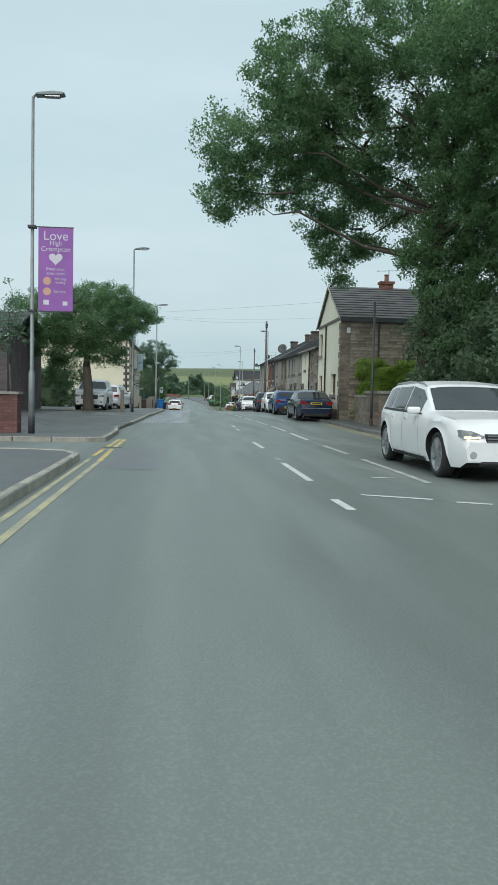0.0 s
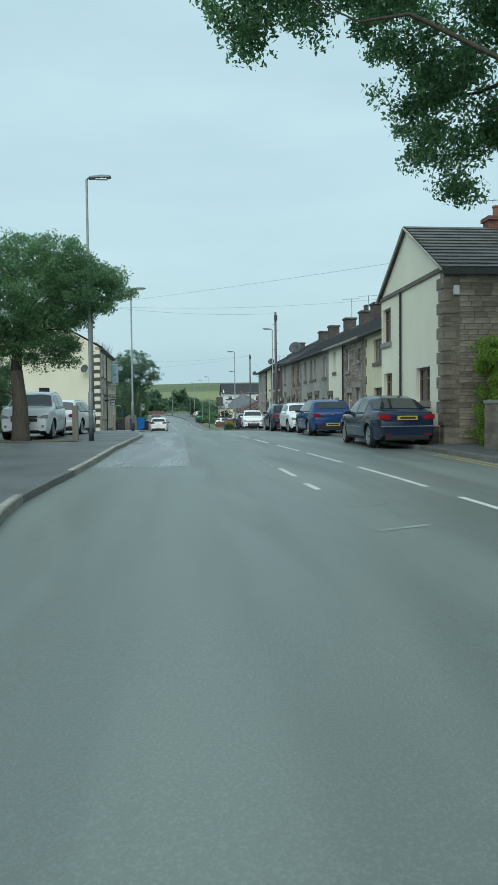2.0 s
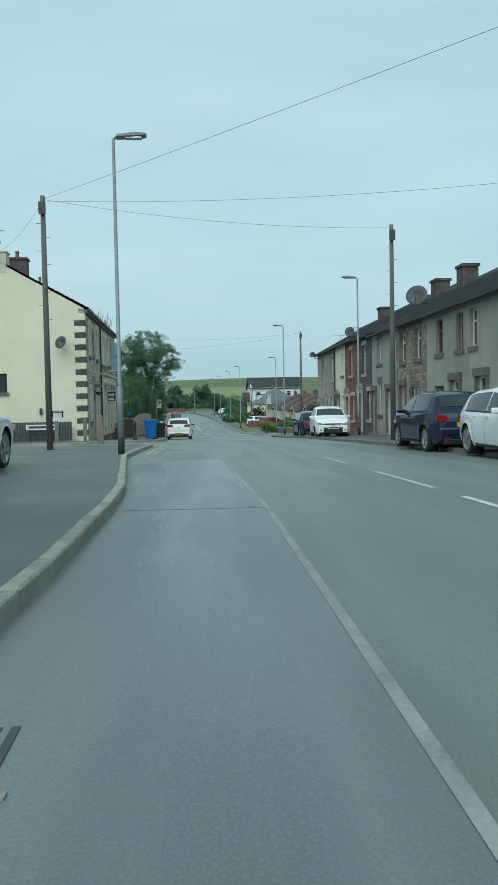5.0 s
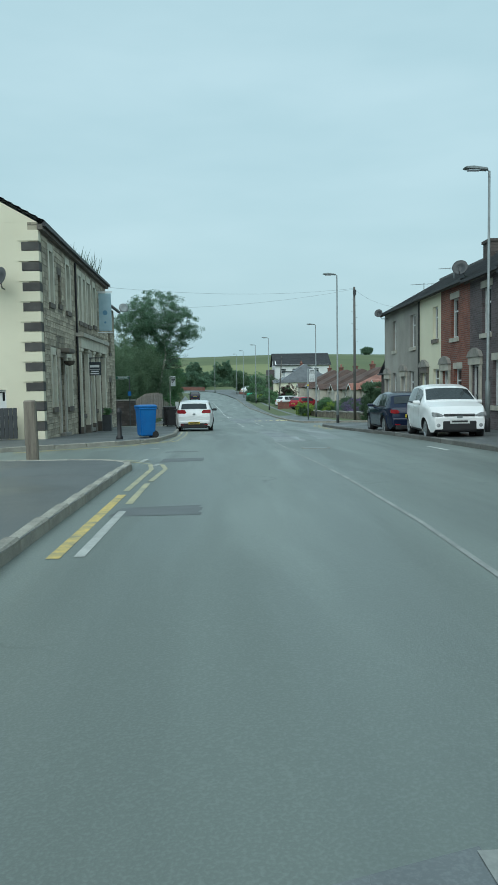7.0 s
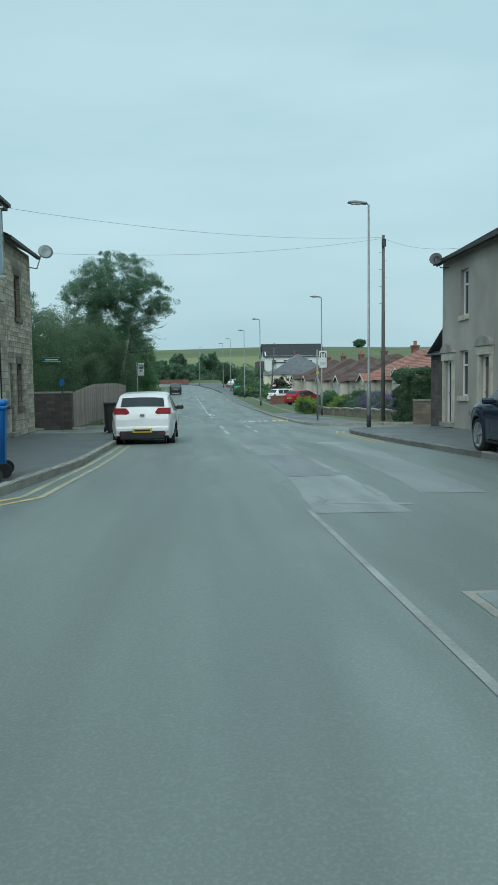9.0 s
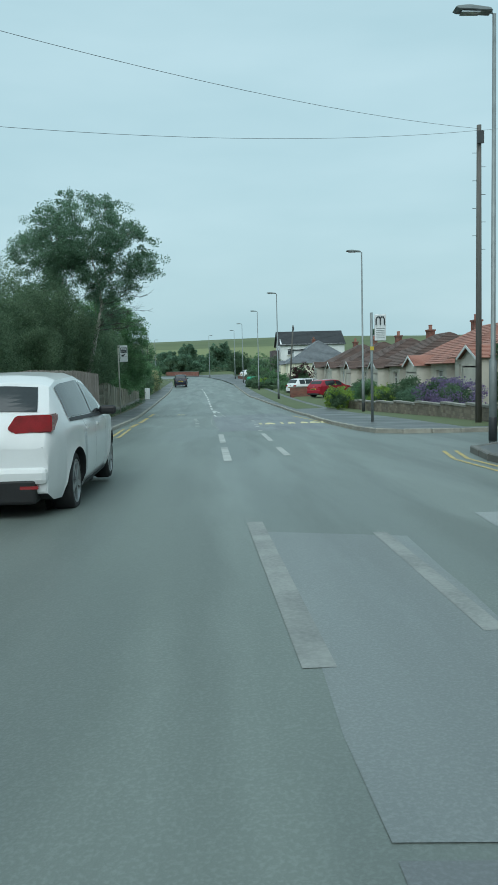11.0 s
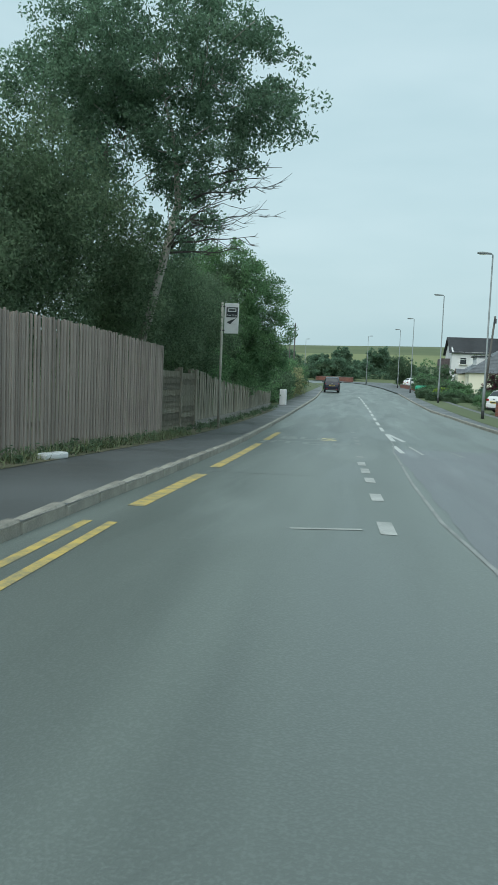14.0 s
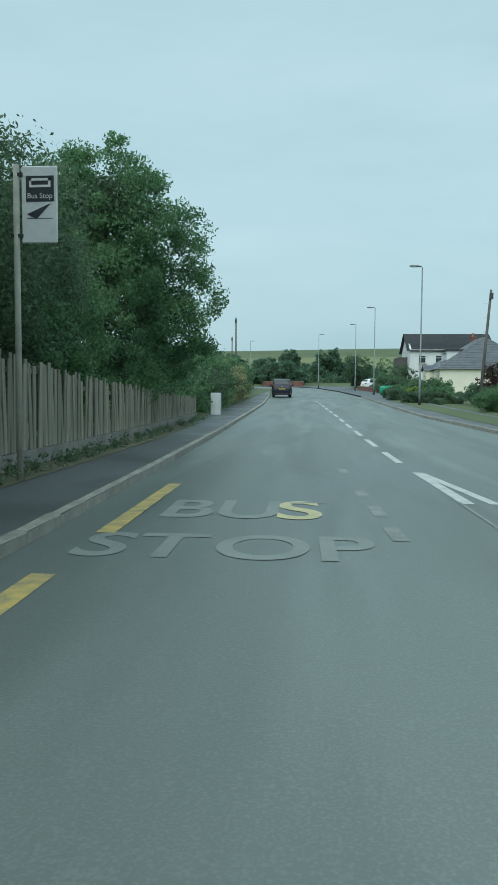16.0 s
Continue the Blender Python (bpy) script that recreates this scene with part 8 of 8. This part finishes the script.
# right-hand gardens
hedge(8.9, 11.4, 101.6, 104.2, 2.3, LEAF_DARK, "dark clipped garden hedge at the side street", 60)
bush(foot(10.2, 112), [(0, 0, 0.7, 1.0, 2.2, 0.7), (0.4, 4, 0.8, 1.0, 1.8, 0.8)], 90, 60, 0.28, 0.05, LEAF_LAVENDER, "purple lavender in a front garden", 61)
for k, (x, y, rr, h, lf) in enumerate(((8.6, 193.5, 1.2, 1.6, LEAF), (8.2, 198.5, 1.2, 1.4, LEAF_DARK), (7.6, 203, 1.2, 1.7, LEAF_OLIVE), (10.9, 116.5, 0.9, 1.5, LEAF), (10.3, 119.8, 0.8, 1.1, LEAF_GREY), (10.9, 123.5, 1.0, 1.7, LEAF_DARK), (10.2, 126.6, 0.9, 1.2, LEAF_LIGHT), (10.6, 133.5, 0.9, 1.5, LEAF), (10.8, 136.5, 0.9, 1.2, LEAF_GREY), (11.2, 139.8, 0.7, 1.3, LEAF_DARK), (7.6, 156.5, 0.9, 1.1, LEAF), (8.2, 158.8, 0.9, 1.3, LEAF_DARK), (9.6, 162.4, 1.0, 1.6, LEAF), (9.0, 167.0, 1.0, 1.3, LEAF_GREY))):
    bush(foot(x, y), [(0, 0, h * 0.5, rr, rr * 1.4, h * 0.5), (0.4, 0.8, h * 0.62, rr * 0.6, rr * 0.8, h * 0.45)], 60, 70, 0.28, 0.05, lf, "mixed shrubs crowding a bungalow's front garden", 200 + k)
bush(foot(7.3, 124.6), [(0, 0, 0.65, 0.8, 1.0, 0.7), (0.4, 2.0, 0.6, 0.8, 0.9, 0.65)], 60, 40, 0.25, 0.06, LEAF_LIGHT, "rounded golden-green garden shrubs", 62)
bush(foot(9.5, 163), [(0, 0, 1.4, 1.3, 1.5, 1.5)], 60, 40, 0.35, 0.08, LEAF_PURPLE, "small purple-leaved tree in a front garden", 63)
for k, (x, y, r, h, lf) in enumerate(((7.2, 172, 1.2, 0.9, LEAF), (6.9, 178, 1.3, 0.8, LEAF_LIGHT), (7.8, 184, 1.4, 1.2, LEAF_DARK), (6.5, 190, 1.3, 0.8, LEAF), (8.2, 178, 1.2, 1.5, LEAF), (6.8, 204, 2.0, 1.6, LEAF_DARK), (7.5, 214, 2.0, 2.0, LEAF), (9, 226, 2.6, 3.0, LEAF_DARK), (9, 240, 3, 4.2, LEAF), (13, 244, 2.5, 3.6, LEAF_DARK), (26, 240, 3, 3.5, LEAF_DARK))):
    bush(foot(x, y), [(0, 0, h * 0.55, r, r * 1.3, h * 0.6)], 50, 40, 0.35, 0.09, lf, "green garden shrub in the far front gardens", 70 + k)
bush(foot(5.0, 235), [(0, 0, 3.0, 2.2, 2.2, 2.6), (0.2, 0.2, 1.4, 1.7, 1.7, 1.4)], 170, 70, 0.45, 0.08, LEAF_DARK, "dark clipped dome-shaped garden tree", 90, "tree", "tree")
for k, (x0, x1, y0, y1, h) in enumerate(((4.6, 8.4, 168.6, 169.6, 0.6), (4.3, 5.2, 174, 177.5, 0.7), (4.4, 6.6, 181, 182, 0.6))):
    hedge(x0, x1, y0, y1, h, LEAF_DARK, "low dark box hedge edging a front garden", 95 + k)
gb = part("green_tank", soft_box(-0.8, 0.8, -0.6, 0.6, 0, 0.9, 0.25, 3), material("green_tarpaulin", (0.02, 0.3, 0.17), (0.015, 0.22, 0.12), 0.5), smooth=True)
gb.matrix_world = pose(5.6, 191, gz(191) + PAVE)
tagged(gb, "green covered heap in a front garden", "cover")


# hedgerows and trees on the far hill; their grey-green leaf colour stands in for haze
def hill_foot(x, y):
    return (x, y, gz(y) + hill(x, y) - 0.1)


rng = np.random.default_rng(5)
for k, (x, y, r, h) in enumerate(((-7.7, 300, 2.6, 7.2), (-13, 296, 3, 5.5), (1.5, 300, 3.1, 7.6), (-22, 292, 5, 7), (-30, 270, 6, 7), (68.5, 405, 2.6, 3.4), (120, 410, 3.5, 4), (-45, 285, 7, 8), (22, 300, 4, 4), (-14, 284, 4, 3.5), (-3, 292, 3.0, 4.2), (-9.3, 277, 4.0, 5.6), (-5.6, 278, 2.6, 3.2), (10, 290, 3, 3), (-24, 280, 5, 4), (5.5, 303, 3, 3.6))):
    bush(hill_foot(x, y), [(0, 0, h * 0.42, r, r, h * 0.5), (r * 0.5, 0, h * 0.5, r * 0.6, r * 0.6, h * 0.42)], 130, 60, 0.7, 0.2, LEAF_GREY, "rounded tree on the far hillside", 100 + k, "tree", "tree")
pts = [[x, float(y + 2 * math.sin(x * 0.05)), gz(y) + hill(x, y) + rng.uniform(0, 1.6)] for y, n, xe in ((285, 1000, 40), (318, 550, 8)) for x in rng.uniform(-70, xe, n)]
hr = tagged(new("hedgerow"), "dark field hedges across the hillside", "hedgerow", kind="stuff")
leaf_mesh("foliage", pts, 36, 0.9, 0.18, LEAF_GREY, hr, rng)
leaf_mesh("foliage", [[rng.uniform(-0.12, 0.12), rng.uniform(-0.12, 0.12), rng.uniform(0.74, 1.0)] for _ in range(20)], 40, 0.12, 0.03, LEAF, pl, rng)
# weeds along the fence
pts = [[-5.45 - 0.4 * max(0, y - 120) / 25 + rng.uniform(0, 0.45), y, gz(y) + PAVE + rng.uniform(0, 0.15)] for y in rng.uniform(104, 146, 260)]
wd = tagged(new("weeds"), "weeds and long grass at the foot of the fence", "weeds", kind="stuff")
leaf_mesh("foliage", pts, 22, 0.13, 0.035, LEAF_OLIVE, wd, rng)
pts = [[-5.4 + rng.uniform(0, 0.5) ** 1.3, y, gz(y) + PAVE + 0.06] for y in rng.uniform(103.5, 122, 420)]
blades = []
for x, y, z in pts:
    for _ in range(9):
        lean_ = rng.normal(0, 0.1, 2)
        h_ = rng.uniform(0.06, 0.24)
        p0 = np.array([x + rng.normal(0, 0.07), y + rng.normal(0, 0.12), z - 0.06])
        side_ = np.array([-lean_[1], lean_[0], 0.0])
        side_ = side_ / (np.linalg.norm(side_) + 1e-6) * 0.008
        blades += [p0 - side_, p0 + side_, p0 + np.array([lean_[0], lean_[1], h_])]
sheet("grass_blades", [tuple(q) for q in blades], [(3 * k, 3 * k + 1, 3 * k + 2) for k in range(len(blades) // 3)], material("verge_grass", (0.15, 0.19, 0.09), (0.1, 0.12, 0.06), 0.7, 1.0, 20, 0.0, island=0.35), wd)
lt = part("litter", soft_box(-0.25, 0.25, -0.09, 0.09, 0, 0.1, 0.03), SIGN_WHITE)
lt.matrix_world = pose(-4.95, 112.6, gz(112.6) + PAVE, 0, 0, 70)
tagged(lt, "crumpled white plastic litter on the grass strip", "litter")

# ---- dressed stones of the walls ----
pub_clear = ups + downs + dps + [(U(5.15) - 0.1, U(12.6), -1.0, lift(3.1) - pub_zb), (U(1.4) - 0.05, U(2.5) + 0.05, lift(2.2) - pub_zb, lift(2.45) - pub_zb), (-0.5, 0.3, -1.0, 9.0)]
stone_facing(pub_wall, E_, 0, PL, 0.3, pub_e - 0.24, pub_clear, 0.185, (0.24, 0.6), PUB_STONE, PUB_STONE_REST, lambda u, v: u < 5.4 and v < 5.2, 301)
stone_facing(cottage_wall, E_, 0, 4.1, 0.3, cottage_e - 0.12, cottage_holes, 0.17, (0.22, 0.5), PUB_STONE, PUB_STONE_REST, lambda u, v: True, 302)
stone_facing(flank, SF, 0.42, 9.5, 0.1, GE - 0.25, [flank_window], 0.165, (0.25, 0.62), SOOTY_BLOCK, SOOTY_REST, lambda u, v: u < 4.6, 303)
for wall_, L_, top_, holes_, seed_ in stone_fronts:
    stone_facing(wall_, W, 0.45 if seed_ == 1 else 0.02, L_ - 0.02, 0.3, top_ - 0.1, holes_, 0.16, (0.22, 0.5), SOOTY_BLOCK, SOOTY_REST, lambda u, v: seed_ == 1, 310 + seed_)
